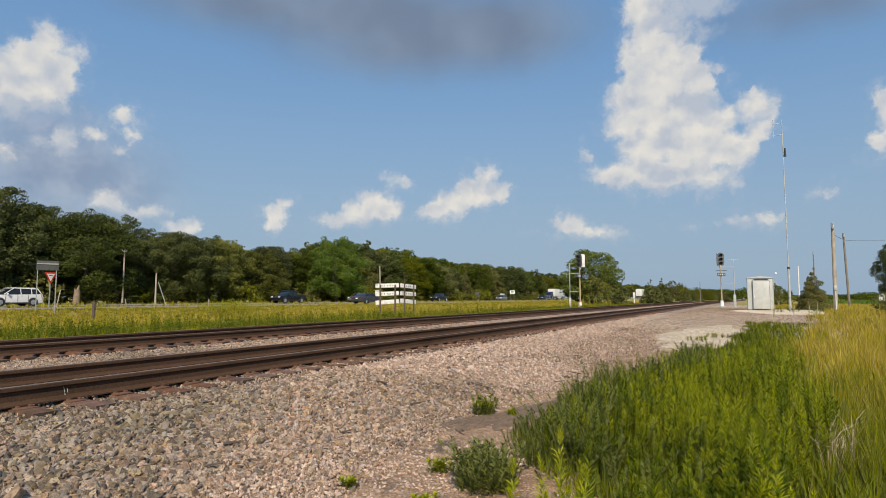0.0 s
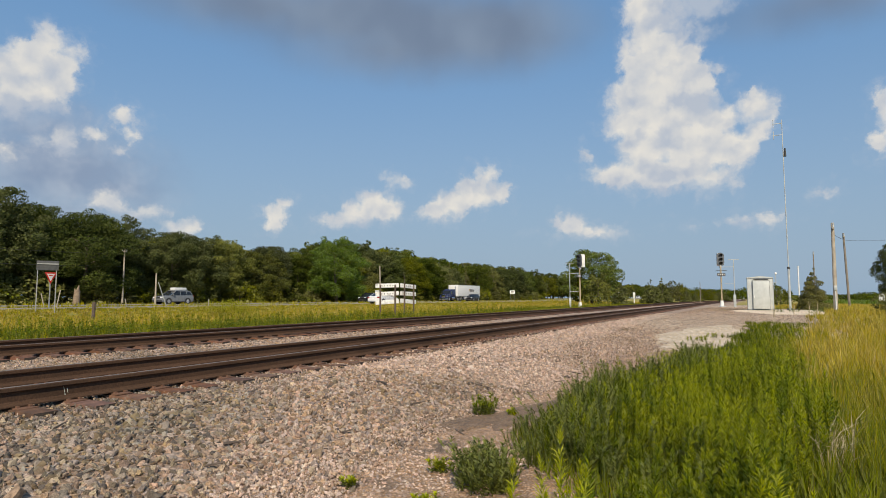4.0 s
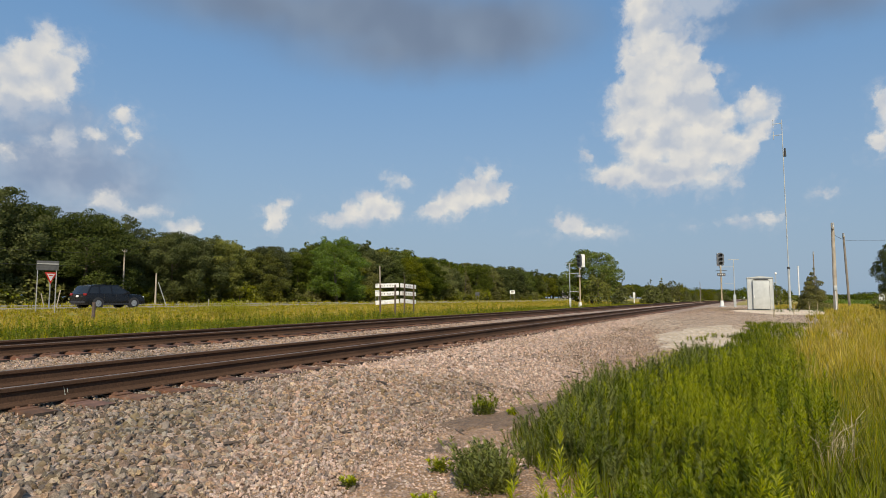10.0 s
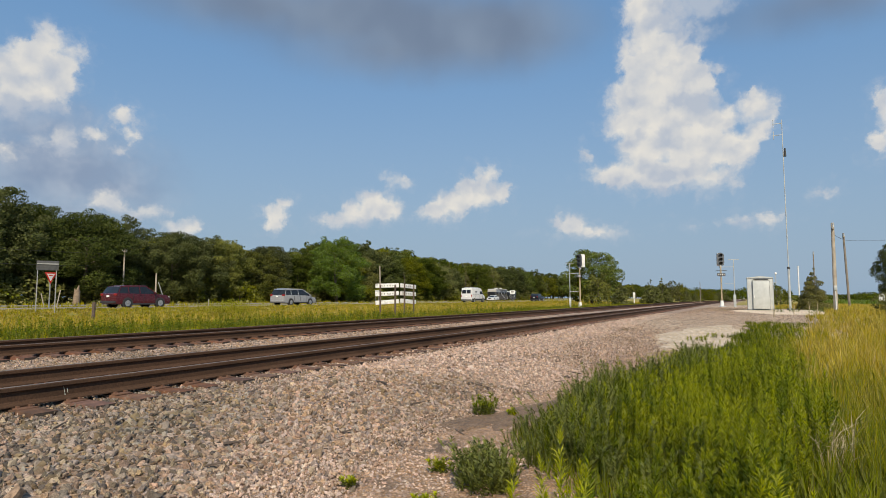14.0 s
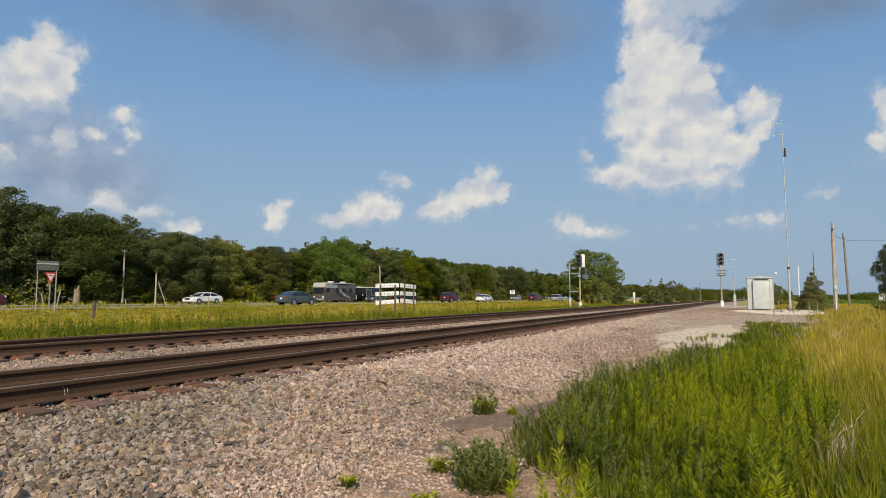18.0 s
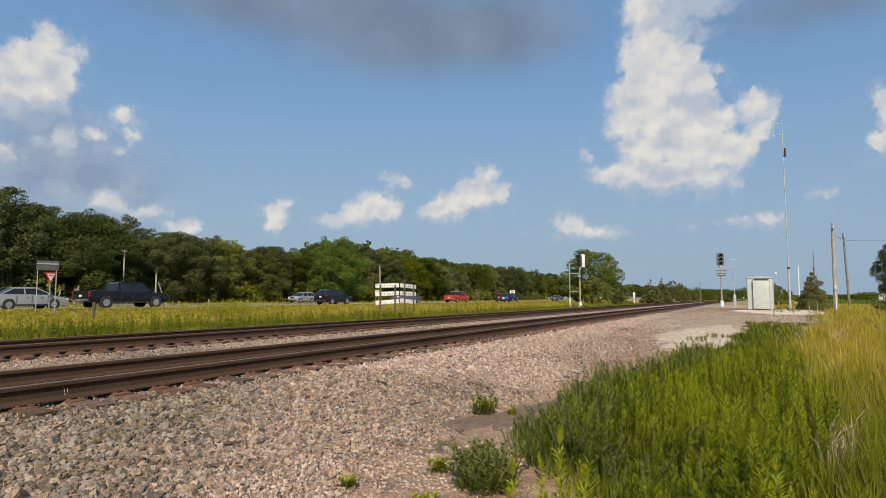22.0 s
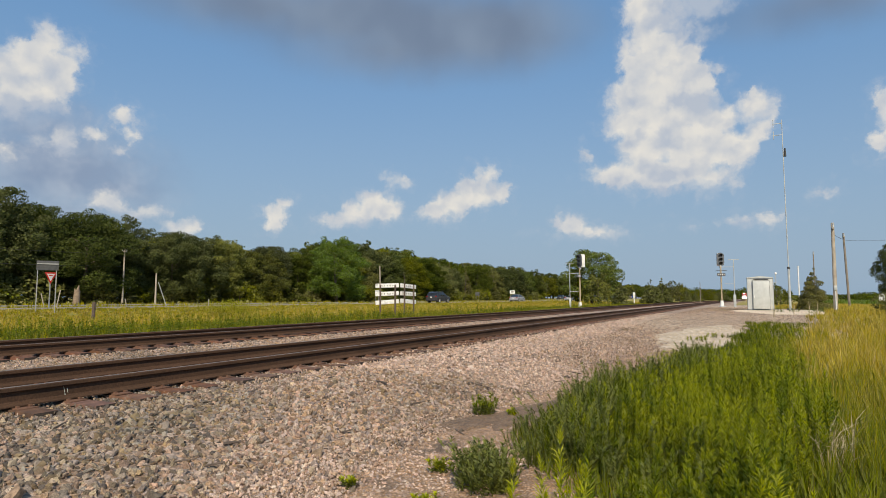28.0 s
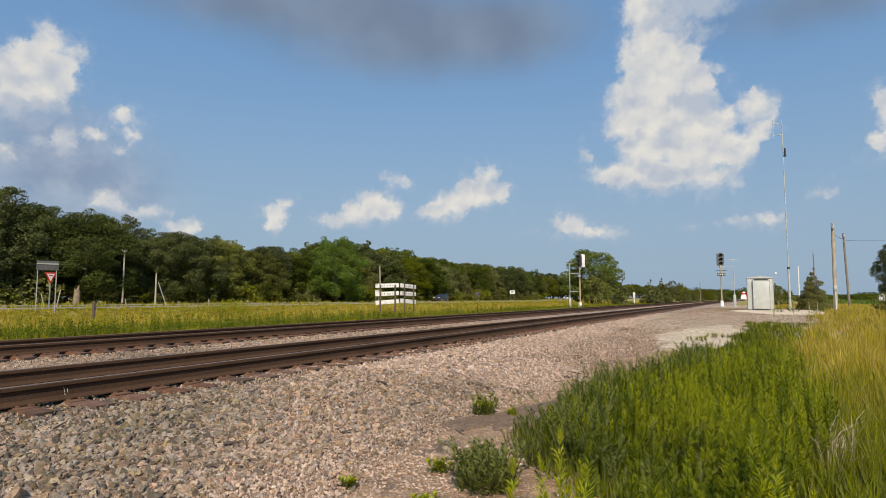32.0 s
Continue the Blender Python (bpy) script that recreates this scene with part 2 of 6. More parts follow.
M_POLEDARK = stuff_mat("dark_weathered_pole", (0.15, 0.125, 0.10), (0.25, 0.215, 0.175), 0.9, 0, 3.0, 0.5, 18.0)
M_LEAF = {
    "oak": stuff_mat("leaf_oak", (0.042, 0.058, 0.012), (0.092, 0.108, 0.022), 0.8, 0, 0.35, island=0.3, thing=0.42, trans=0.18, spec=0.1),
    "olive": stuff_mat("leaf_olive", (0.090, 0.100, 0.017), (0.152, 0.154, 0.028), 0.8, 0, 0.35, island=0.3, thing=0.42, trans=0.18, spec=0.1),
    "fresh": stuff_mat("leaf_fresh", (0.078, 0.130, 0.013), (0.130, 0.190, 0.020), 0.7, 0, 0.35, island=0.45, trans=0.25, spec=0.25),
    "brown": stuff_mat("leaf_pine", (0.085, 0.084, 0.024), (0.135, 0.124, 0.038), 0.8, 0, 0.35, island=0.5, trans=0.15, spec=0.2),
    "spruce": stuff_mat("leaf_spruce", (0.075, 0.085, 0.022), (0.125, 0.132, 0.036), 0.8, 0, 0.5, island=0.5, trans=0.12, spec=0.2),
    "fir": stuff_mat("leaf_fir", (0.10, 0.098, 0.026), (0.17, 0.16, 0.045), 0.8, 0, 0.5, island=0.5, trans=0.15, spec=0.2),
    "locust": stuff_mat("leaf_locust", (0.085, 0.115, 0.018), (0.150, 0.185, 0.030), 0.7, 0, 0.5, island=0.45, trans=0.25, spec=0.25),
}
M_GLASS = stuff_mat("tinted_glass", (0.012, 0.014, 0.016), (0.02, 0.022, 0.025), 0.06, 0, 1.0)
M_TYRE = stuff_mat("tyre_rubber", (0.016, 0.016, 0.016), (0.03, 0.03, 0.03), 0.85, 0, 20.0)
M_RIM = stuff_mat("alloy", (0.42, 0.42, 0.43), (0.55, 0.55, 0.56), 0.35, 0.8, 12.0)
M_BLACK = stuff_mat("black_plastic", (0.02, 0.02, 0.021), (0.035, 0.035, 0.037), 0.6, 0, 20.0)
M_LAMPRED = stuff_mat("red_lens", (0.20, 0.01, 0.008), (0.28, 0.014, 0.01), 0.2, 0, 20.0)
M_LAMPCLEAR = stuff_mat("clear_lens", (0.6, 0.6, 0.6), (0.75, 0.75, 0.75), 0.12, 0, 20.0)
M_CHROME = stuff_mat("chrome", (0.6, 0.6, 0.6), (0.7, 0.7, 0.7), 0.15, 1.0, 20.0)
M_GALV = stuff_mat("galvanised_steel", (0.38, 0.40, 0.40), (0.50, 0.52, 0.51), 0.5, 0.3, 5.0, 0.1, 30.0, (0.44, 0.46, 0.46), 1.2)
M_WHITE = stuff_mat("white_paint", (0.70, 0.70, 0.68), (0.80, 0.80, 0.78), 0.55, 0, 7.0, 0.1, 30.0, (0.55, 0.54, 0.50), 2.0)
PAINTS = {k: paint("paint_" + k, v) for k, v in dict(
    white=(0.66, 0.66, 0.65), black=(0.009, 0.009, 0.010), charcoal=(0.042, 0.043, 0.046), grey=(0.16, 0.17, 0.18), silver=(0.27, 0.275, 0.28),
    blue=(0.095, 0.11, 0.14), navy=(0.025, 0.03, 0.075), maroon=(0.075, 0.014, 0.018), red=(0.52, 0.035, 0.02), green=(0.055, 0.075, 0.075), tan=(0.42, 0.40, 0.36), taupe=(0.085, 0.078, 0.07)).items()}


# ---- mesh tools ----
def box(bm, c, s, rot=None, bevel=0.0):
    """A box of size s centred on c; bevelled where asked."""
    m = Matrix.Translation(c) @ (rot or Matrix.Identity(4)) @ Matrix.Diagonal((*s, 1))
    r = bmesh.ops.create_cube(bm, size=1.0, matrix=m)
    if bevel:
        es = list({e for v in r["verts"] for e in v.link_edges})
        bmesh.ops.bevel(bm, geom=es, offset=bevel, segments=2, affect="EDGES", profile=0.6)
    return bm


def tube(bm, a, b, r0, r1=None, seg=10):
    """A tapered rod from a to b."""
    a, b = Vector(a), Vector(b)
    d = b - a
    m = Matrix.Translation((a + b) / 2) @ d.to_track_quat("Z", "Y").to_matrix().to_4x4()
    bmesh.ops.create_cone(bm, cap_ends=True, segments=seg, radius1=r0, radius2=r0 if r1 is None else r1, depth=d.length, matrix=m)
    return bm


def prism(bm, pts, w0, w1=None, top=None, bevel=0.0):
    """The side outline pts (x, z) spread to both sides of y = 0; w0 half width below, w1 half width at height top."""
    zs = [p[1] for p in pts]
    lo, hi = min(zs), top or max(zs)
    vs = []
    for sgn in (1, -1):
        row = []
        for x, z in pts:
            k = 0 if w1 is None else max(0.0, min(1.0, (z - lo) / max(1e-6, hi - lo)))
            row.append(bm.verts.new((x, sgn * (w0 + ((w1 if w1 is not None else w0) - w0) * k), z)))
        vs.append(row)
    n = len(pts)
    faces = [bm.faces.new(vs[0]), bm.faces.new(list(reversed(vs[1])))]
    for i in range(n):
        j = (i + 1) % n
        faces.append(bm.faces.new((vs[0][j], vs[0][i], vs[1][i], vs[1][j])))
    bmesh.ops.recalc_face_normals(bm, faces=faces)
    if bevel:
        es = [e for e in faces[0].edges] + [e for e in faces[1].edges]
        bmesh.ops.bevel(bm, geom=es, offset=bevel, segments=2, affect="EDGES", profile=0.6)
    return bm


def finish(name, bm, material, smooth=False):
    me = bpy.data.meshes.new(name)
    bm.to_mesh(me)
    bm.free()
    for m in material if isinstance(material, (list, tuple)) else [material]:
        me.materials.append(m)
    me.shade_smooth()
    if not smooth:
        me.set_sharp_from_angle(angle=radians(38))
    return me


def part(name, bm, material, parent, label="", smooth=False):
    """One mesh under a thing or under a part."""
    ob = new(name, finish(name, bm, material, smooth))
    ob.parent = parent
    if label:
        ob["label"] = label
    return ob


def thing(name, m, label, category, group="", kind=""):
    ob = new(name)
    ob.matrix_basis = m
    return tagged(ob, label, category, group, kind)


def solo(name, bm, material, label, category, group="", kind="", m=None, smooth=False):
    ob = new(name, finish(name, bm, material, smooth))
    if m:
        ob.matrix_basis = m
    return tagged(ob, label, category, group, kind)


def array_mesh(name, verts, faces, material, mat_index=None, smooth=False):
    """A mesh from numpy arrays: verts (n, 3), faces (m, 3 or 4)."""
    me = bpy.data.meshes.new(name)
    verts, faces = np.asarray(verts, np.float32), np.asarray(faces, np.int32)
    k = faces.shape[1]
    me.vertices.add(len(verts))
    me.vertices.foreach_set("co", verts.ravel())
    me.loops.add(faces.size)
    me.loops.foreach_set("vertex_index", faces.ravel())
    me.polygons.add(len(faces))
    me.polygons.foreach_set("loop_start", np.arange(0, faces.size, k, dtype=np.int32))
    if mat_index is not None:
        me.polygons.foreach_set("material_index", np.asarray(mat_index, np.int32))
    if smooth:
        me.polygons.foreach_set("use_smooth", np.ones(len(faces), bool))
    me.update(calc_edges=True)
    if not smooth:
        me.shade_flat()
    for m in material if isinstance(material, (list, tuple)) else [material]:
        me.materials.append(m)
    return me


# ---- the lie of the land ----
RAIL_TOP = 0.60
TRACKS = (-7.145, -12.825)          # centre lines of the two tracks
RAIL_OFF = 0.7525                   # rail centre to track centre


def ease(v, a, b):
    t = np.clip((np.asarray(v, float) - a) / (b - a), 0, 1)
    return t * t * (3 - 2 * t)


def bend(y):
    """How far the line swings to the right, far up the track."""
    return 5.5 * ease(y, 110, 340)


def land(x, y):
    """The height of the ground."""
    d = -(np.asarray(x, float) - bend(y))
    y = np.asarray(y, float)
    near = 0.56 * ease(y, 14, 42) * (1 - ease(y, 75, 130) * 0.7)
    lie = near + 0 * d
    lie = lie + (0.345 - near) * ease(d, 2.6, 5.2)
    lie = lie - 0.145 * ease(d, 14.6, 17.2)
    lie = lie + 0.48 * ease(d, 34, 39.5)
    lie = lie - 0.25 * ease(d, 50, 52.5) + 0.25 * ease(d, 56, 58.5)
    lie = lie - 0.25 * ease(d, 69.5, 73)
    lie = lie - (lie * 0.6) * ease(-d, 8, 25)
    lie = lie + 0.7 * ease(d, 30, 39.5) * ease(y, 170, 320)
    return lie


def sheet(name, xs, ys, lift, material, label, category, follow=True, kind="structure", rough=0.0):
    gx, gy = np.meshgrid(np.asarray(xs, float), np.asarray(ys, float), indexing="ij")
    px = gx + (bend(gy) if follow else 0)
    z = land(px, gy) + (lift(gx, gy) if callable(lift) else lift)
    if rough:
        z = z + rough * np.random.uniform(-1, 1, z.shape)
    v = np.stack([px, gy, z], -1).reshape(-1, 3)
    nx, ny = gx.shape
    i = np.arange(nx * ny).reshape(nx, ny)
    f = np.stack([i[:-1, :-1], i[1:, :-1], i[1:, 1:], i[:-1, 1:]], -1).reshape(-1, 4)
    ob = new(name, array_mesh(name, v, f, material, smooth=True))
    return tagged(ob, label, category, kind=kind)


def steps(*runs):
    out = []
    for a, b, n in runs:
        out += list(np.linspace(a, b, n, endpoint=False))
    return out + [runs[-1][1]]


YS = steps((-2500, -200, 8), (-200, -20, 12), (-20, 0, 12), (0, 60, 80), (60, 150, 40), (150, 500, 40), (500, 3500, 16))
ground = sheet("ground", steps((-3500, -120, 10), (-120, -76, 8), (-76, -30, 40), (-30, -18, 10), (-18, -14, 8), (-14, 4, 60), (4, 30, 26), (30, 3500, 12)), YS,
               lambda x, y: -0.10 * (ease(-x, 2.4, 3.4) - ease(-x, 16.2, 17.4)), M_GROUND, "grassy flat farmland with soil showing between the stalks", "ground", follow=False)
ballast = sheet("ballast", steps((-17.0, -14.5, 6), (-14.5, -5.2, 24), (-5.2, -2.2, 14)), steps((-60, -4, 20), (-4, 40, 120), (40, 150, 60), (150, 700, 50)),
                lambda x, y: 0.0, M_BALLAST, "bed of pinkish grey crushed stone ballast under both tracks", "ballast", rough=0.008)
road_out = sheet("road_out", steps((-50.0, -40.0, 6)), steps((-1500, 0, 20), (0, 300, 40), (300, 1600, 20)), 0.03, M_ASPHALT, "sunlit grey asphalt carriageway leading away", "road", follow=False)
road_in = sheet("road_in", steps((-68.5, -58.5, 6)), steps((-1500, 0, 20), (0, 300, 40), (300, 1600, 20)), 0.03, M_ASPHALT, "grey asphalt carriageway of oncoming traffic beyond the median", "road", follow=False)


# ---- tracks ----
def rail_profile():
    half = [(0.076, 0.0), (0.076, 0.012), (0.020, 0.028), (0.009, 0.045), (0.009, 0.125), (0.016, 0.138), (0.0375, 0.146), (0.0375, 0.176), (0.030, 0.186)]
    return half + [(-x, z) for x, z in reversed(half)]


def rail_mesh(y0, y1, n):
    prof = rail_profile()
    k = len(prof)
    ys = np.linspace(y0, y1, n)
    v = np.array([[px + float(bend(y)), y, pz] for y in ys for px, pz in prof])
    f, mi = [], []
    for i in range(n - 1):
        for j in range(k):
            j2 = (j + 1) % k
            f.append((i * k + j, i * k + j2, (i + 1) * k + j2, (i + 1) * k + j))
            mi.append(1 if j == 8 else 0)
    me = array_mesh("rail", v, f, [M_RUST, M_RAILTOP], mi)
    return me


RAILS = rail_mesh(-60, 700, 160)
M_SIGPOST0 = stuff_mat("chalk", (0.34, 0.36, 0.30), (0.48, 0.50, 0.44), 0.9, 0, 90.0)
TIE_P = 0.495


def tie_mesh():
    bm = bmesh.new()
    box(bm, (0, 0, -0.09), (2.6, 0.225, 0.18), bevel=0.008)
    for f in bm.faces:
        f.material_index = 1 if abs(f.normal.x) > 0.9 else 0
    return finish("tie", bm, [M_TIE, M_TIE_END])


def plate_mesh():
    bm = bmesh.new()
    box(bm, (0, 0, 0.006), (0.36, 0.19, 0.012), bevel=0.003)
    for sx, sy in ((-0.09, 0.06), (0.09, -0.06), (-0.09, -0.06), (0.09, 0.06)):
        box(bm, (sx, sy, 0.018), (0.04, 0.028, 0.022))
    return finish("tie_plate", bm, M_PLATE)


ME_TIE, ME_PLATE = tie_mesh(), plate_mesh()
RNG = np.random.default_rng(7)
for cx, what in zip(TRACKS, ("near", "far")):
    tr = thing("railway_track", pose(cx, 0, 0), "rusty steel rails spiked to dark wooden ties in stone ballast", "railway track", "pair of parallel tracks")
    for off in (-RAIL_OFF, RAIL_OFF):
        r = new("rail", RAILS)
        r.parent, r.location = tr, (off, 0, RAIL_TOP - 0.186)
    count = 190 if what == "near" else 150
    for i in range(count):
        y = -1.0 + i * TIE_P + RNG.uniform(-0.03, 0.03)
        t = new("tie", ME_TIE)
        t.parent, t.location = tr, (float(bend(y)) + RNG.uniform(-0.06, 0.06), y, RAIL_TOP - 0.206 + RNG.uniform(-0.006, 0.004))
        t.rotation_euler = (0, 0, RNG.uniform(-0.02, 0.02))
        if i < (60 if what == "near" else 30):
            for off in (-RAIL_OFF, RAIL_OFF):
                p = new("tie_plate", ME_PLATE)
                p.parent, p.location = tr, (off, y, RAIL_TOP - 0.206)
    if what == "near":
        for dy, dz, hh in ((0.0, 0.085, 0.07), (0.035, 0.10, 0.05), (0.012, 0.14, 0.03)):
            part("paint_mark", box(bmesh.new(), (0.7625, 3.875 + dy, RAIL_TOP - dz), (0.004, 0.007, hh), Matrix.Rotation(radians(14), 4, "X")), M_SIGPOST0, tr, "pale chalk mark on the rail web")
    # the rest of the ties, far up the line
    tv = np.array([(sx * 1.3, sy * 0.112, sz) for sx in (-1, 1) for sy in (-1, 1) for sz in (-0.18, 0)])
    tf = [(0, 4, 5, 1), (2, 3, 7, 6), (0, 1, 3, 2), (4, 6, 7, 5), (1, 5, 7, 3)]
    ys = np.arange(-1.0 + count * TIE_P, 420, TIE_P)
    allv = (tv[None] + np.stack([bend(ys), ys, np.full_like(ys, RAIL_TOP - 0.206)], -1)[:, None]).reshape(-1, 3)
    allf = (np.array(tf)[None] + (np.arange(len(ys)) * len(tv))[:, None, None]).reshape(-1, 4)
    far = new("far_ties", array_mesh("far_ties", allv, allf, M_TIE))
    far.parent = tr
    far["kind"] = "stuff"


# ---- trees ----
def leaf_cloud(rng, blobs, per_area, size, loose=0.5):
    """Leaf sprays on and in lumps (centre, radii): single triangles, thin on a lump's underside."""
    vs, fs, base = [], [], 0
    for c, r in blobs:
        n = max(12, int(per_area * (r[0] * r[1] + r[0] * r[2] + r[1] * r[2]) / 3))
        u = rng.normal(size=(n, 3)) + np.array([0, 0, 0.35])
        u /= np.linalg.norm(u, axis=1)[:, None]
        rad = 1 - 0.40 * rng.random(n) ** 2 + 0.20 * rng.random(n) ** 3
        p = np.array(c) + u * rad[:, None] * np.array(r)
        nrm = u + rng.normal(size=(n, 3)) * loose
        nrm /= np.linalg.norm(nrm, axis=1)[:, None]
        a = np.cross(nrm, rng.normal(size=(n, 3)))
        a /= np.linalg.norm(a, axis=1)[:, None]
        b = np.cross(nrm, a)
        s = size * rng.uniform(0.6, 1.5, n)[:, None]
        q = np.stack([p - a * s, p - b * s * 0.95 + nrm * s * 0.15, p + a * s * 0.9 + b * s * 0.35], 1)
        vs.append(q.reshape(-1, 3))
        fs.append(np.arange(n * 3).reshape(n, 3) + base)
        base += n * 3
    return np.concatenate(vs), np.concatenate(fs)


def tree_blobs(rng, h, w, low, n):
    """Clumps of a broad crown of height h and half width w, from height low up: boughs, each with a few clumps round its end."""
    tall = h - low
    out = [((0, 0, low + tall * 0.45), (w * 0.52, w * 0.52, tall * 0.33))]
    for i in range(n):
        a, k = i * 2.4 + rng.uniform(-0.5, 0.5), (i + 0.5) / n
        wide = math.sin(math.pi * (0.22 + 0.70 * k)) ** 0.8
        reach, z = w * wide * rng.uniform(0.55, 0.88), low + tall * (0.10 + 0.80 * k)
        bough = w * rng.uniform(0.17, 0.27)
        out.append(((reach * math.cos(a), reach * math.sin(a), z), (bough, bough, bough * 0.7)))
        for _ in range(3):
            d = rng.normal(size=3) * np.array([1, 1, 0.6])
            d *= bough * rng.uniform(0.8, 1.3) / np.linalg.norm(d)
            r = bough * rng.uniform(0.40, 0.65)
            out.append(((reach * math.cos(a) + d[0], reach * math.sin(a) + d[1], z + d[2]), (r, r, r * 0.72)))
    return out


def conifer_blobs(rng, h, w, low):
    out = []
    n = max(9, int(h * 2.2))
    for i in range(n):
        k = i / (n - 1)
        z, reach = low + (h - low) * k, w * (1 - k) ** 0.85 + 0.06
        for j in range(max(1, int(6 * (1 - k)) + 1)):
            a = rng.uniform(0, 2 * math.pi)
            out.append(((0.62 * reach * math.cos(a), 0.62 * reach * math.sin(a), z - 0.15 * reach), (0.42 * reach + 0.08,) * 2 + (0.18 * reach + 0.16,)))
    return out


def trunk_bm(rng, h, r, limbs, top=0.75, low=0.35):
    bm = bmesh.new()
    p, lean = Vector((0, 0, -0.15)), Vector((rng.uniform(-0.06, 0.06), rng.uniform(-0.06, 0.06), 1))
    seg = 5
    for i in range(seg):
        q = p + lean * (h * top / seg) + Vector((rng.uniform(-0.05, 0.05), rng.uniform(-0.05, 0.05), 0))
        tube(bm, p, q, r * (1 - 0.8 * i / seg), r * (1 - 0.8 * (i + 1) / seg), 7)
        p = q
    for i in range(limbs):
        z = h * rng.uniform(low, 0.7)
        a = rng.uniform(0, 2 * math.pi)
        l = h * rng.uniform(0.12, 0.22)
        tube(bm, (0, 0, z), (l * math.cos(a), l * math.sin(a), z + l * 0.7), r * 0.35, r * 0.08, 6)
    return bm


TREE_MESH = {}


def tree_kind(key, seed, leaf, h, w, low, lumps, per, size, conifer=False):
    rng = np.random.default_rng(seed)
    bl = conifer_blobs(rng, h, w, low) if conifer else tree_blobs(rng, h, w, low, lumps)
    v, f = leaf_cloud(rng, bl, per, size)
    tm = finish("trunk", trunk_bm(rng, h, h * 0.022, 0 if conifer else 6, 0.9 if conifer else 0.75), M_BARK)
    TREE_MESH[key] = (tm, array_mesh("crown", v, f, M_LEAF[leaf]))


def tree(key, m, label, category="tree", group="", name="tree", s=1.0):
    t = thing(name, m, label, category, group)
    for nm, me in zip(("trunk", "crown"), TREE_MESH[key]):
        o = new(nm, me)
        o.parent = t
        o.scale = (s, s, s) if isinstance(s, float) else s
    return t


for i in range(4):
    tree_kind(f"oak{i}", 20 + i, "oak", 12.0, 5.2, 1.0, 40, 420, 0.10)
    tree_kind(f"far_oak{i}", 20 + i, "oak", 12.0, 5.2, 1.0, 40, 90, 0.22)
for i in range(3):
    tree_kind(f"olive{i}", 40 + i, "olive", 11.0, 5.0, 0.6, 36, 420, 0.10)
    tree_kind(f"far_olive{i}", 40 + i, "olive", 11.0, 5.0, 0.6, 36, 90, 0.22)
for i in range(2):
    tree_kind(f"pine{i}", 50 + i, "brown", 11.0, 3.2, 0.3, 0, 110, 0.16, True)
    tree_kind(f"far_pine{i}", 50 + i, "brown", 11.0, 3.2, 0.3, 0, 40, 0.28, True)
tree_kind("fresh", 61, "fresh", 12.6, 5.0, 0.3, 46, 420, 0.10)
tree_kind("locust", 65, "locust", 8.8, 4.6, 0.5, 26, 620, 0.09)
for i in range(2):
    tree_kind(f"bush{i}", 70 + i, "olive", 3.6, 2.6, 0.0, 12, 80, 0.17)
tree_kind("spruce", 80, "fir", 4.6, 2.0, 0.1, 0, 2600, 0.06, True)
tree_kind("far_spruce", 80, "spruce", 4.6, 1.9, 0.1, 0, 260, 0.14, True)
tree_kind("line_tree", 81, "olive", 5.0, 2.6, 0.2, 12, 240, 0.14)

rng = np.random.default_rng(5)
WOODS = "mixed woods along the highway"
OAK_L = "dark green broadleaf oak in a roadside wood"
OLIVE_L = "olive green broadleaf tree in a roadside wood"
y = 20.0
while y < 1150:
    near = y < 240
    for row, dd in enumerate((79.0, 86.0, 96.0) if near else (84.0, 95.0)):
        big = y < 60
        pine = 146 < y < 200 and row == 0 and rng.random() < 0.6
        k = f"pine{rng.integers(2)}" if pine else (f"oak{rng.integers(4)}" if big or rng.random() < 0.5 else f"olive{rng.integers(3)}")
        s = rng.uniform(0.94, 1.05) * ((1.12, 1.12, 1.10)[row] if big else (0.80 + 0.16 * float(1 - ease(y, 76, 104)), 0.94, 1.06)[row] + 0.16 * float(ease(y, 90, 200)) + 0.24 * float(ease(y, 104, 116) * (1 - ease(y, 138, 158))))
        xx, yy = -dd + rng.uniform(-2, 2), y + rng.uniform(-2, 2) + 2.6 * row
        look_l = "brownish green pine at the edge of the wood" if pine else (OAK_L if k[0:3] == "oak" else OLIVE_L)
        if y > 190 or (row == 1 and y > 70) or (row == 2 and y > 110):
            k = "far_" + k
        tree(k, pose(xx, yy, float(land(xx, yy)), 0, 0, rng.uniform(0, 360)), look_l, "tree", WOODS,
             s=(s * 1.15, s * 1.15, s * rng.uniform(0.90, 1.10)))
    if near:
        for _ in range(4):
            xx, yy = -76.2 + rng.uniform(-2.0, 1.4), y + rng.uniform(-3, 3)
            tree(f"bush{rng.integers(2)}", pose(xx, yy, float(land(xx, yy)), 0, 0, rng.uniform(0, 360)), "olive green bush at the foot of the wood", "bush", "bushes at the wood's edge", "bush", s=(float(rng.uniform(0.8, 1.4)),) * 2 + (float(rng.uniform(0.45, 1.25)),))
    y += 6.0 if near else (11.0 if y < 520 else 19.0)
for i in range(44):
    yy = 14.0 + i * 5.2
    xx = -93.0 + rng.uniform(-2, 2)
    tree(f"bush{i % 2}", pose(xx, yy, float(land(xx, yy)), 0, 0, rng.uniform(0, 360)), "dark undergrowth bush deep in the wood", "bush", "bushes deep in the wood", "bush", s=float(rng.uniform(1.3, 1.7)))
tree("fresh", pose(-71.6, 95.5, float(land(-71.6, 95.5)), 0, 0, 40), "bright fresh green tree standing before the darker wood", "tree", s=(1.3, 1.3, 1.06))

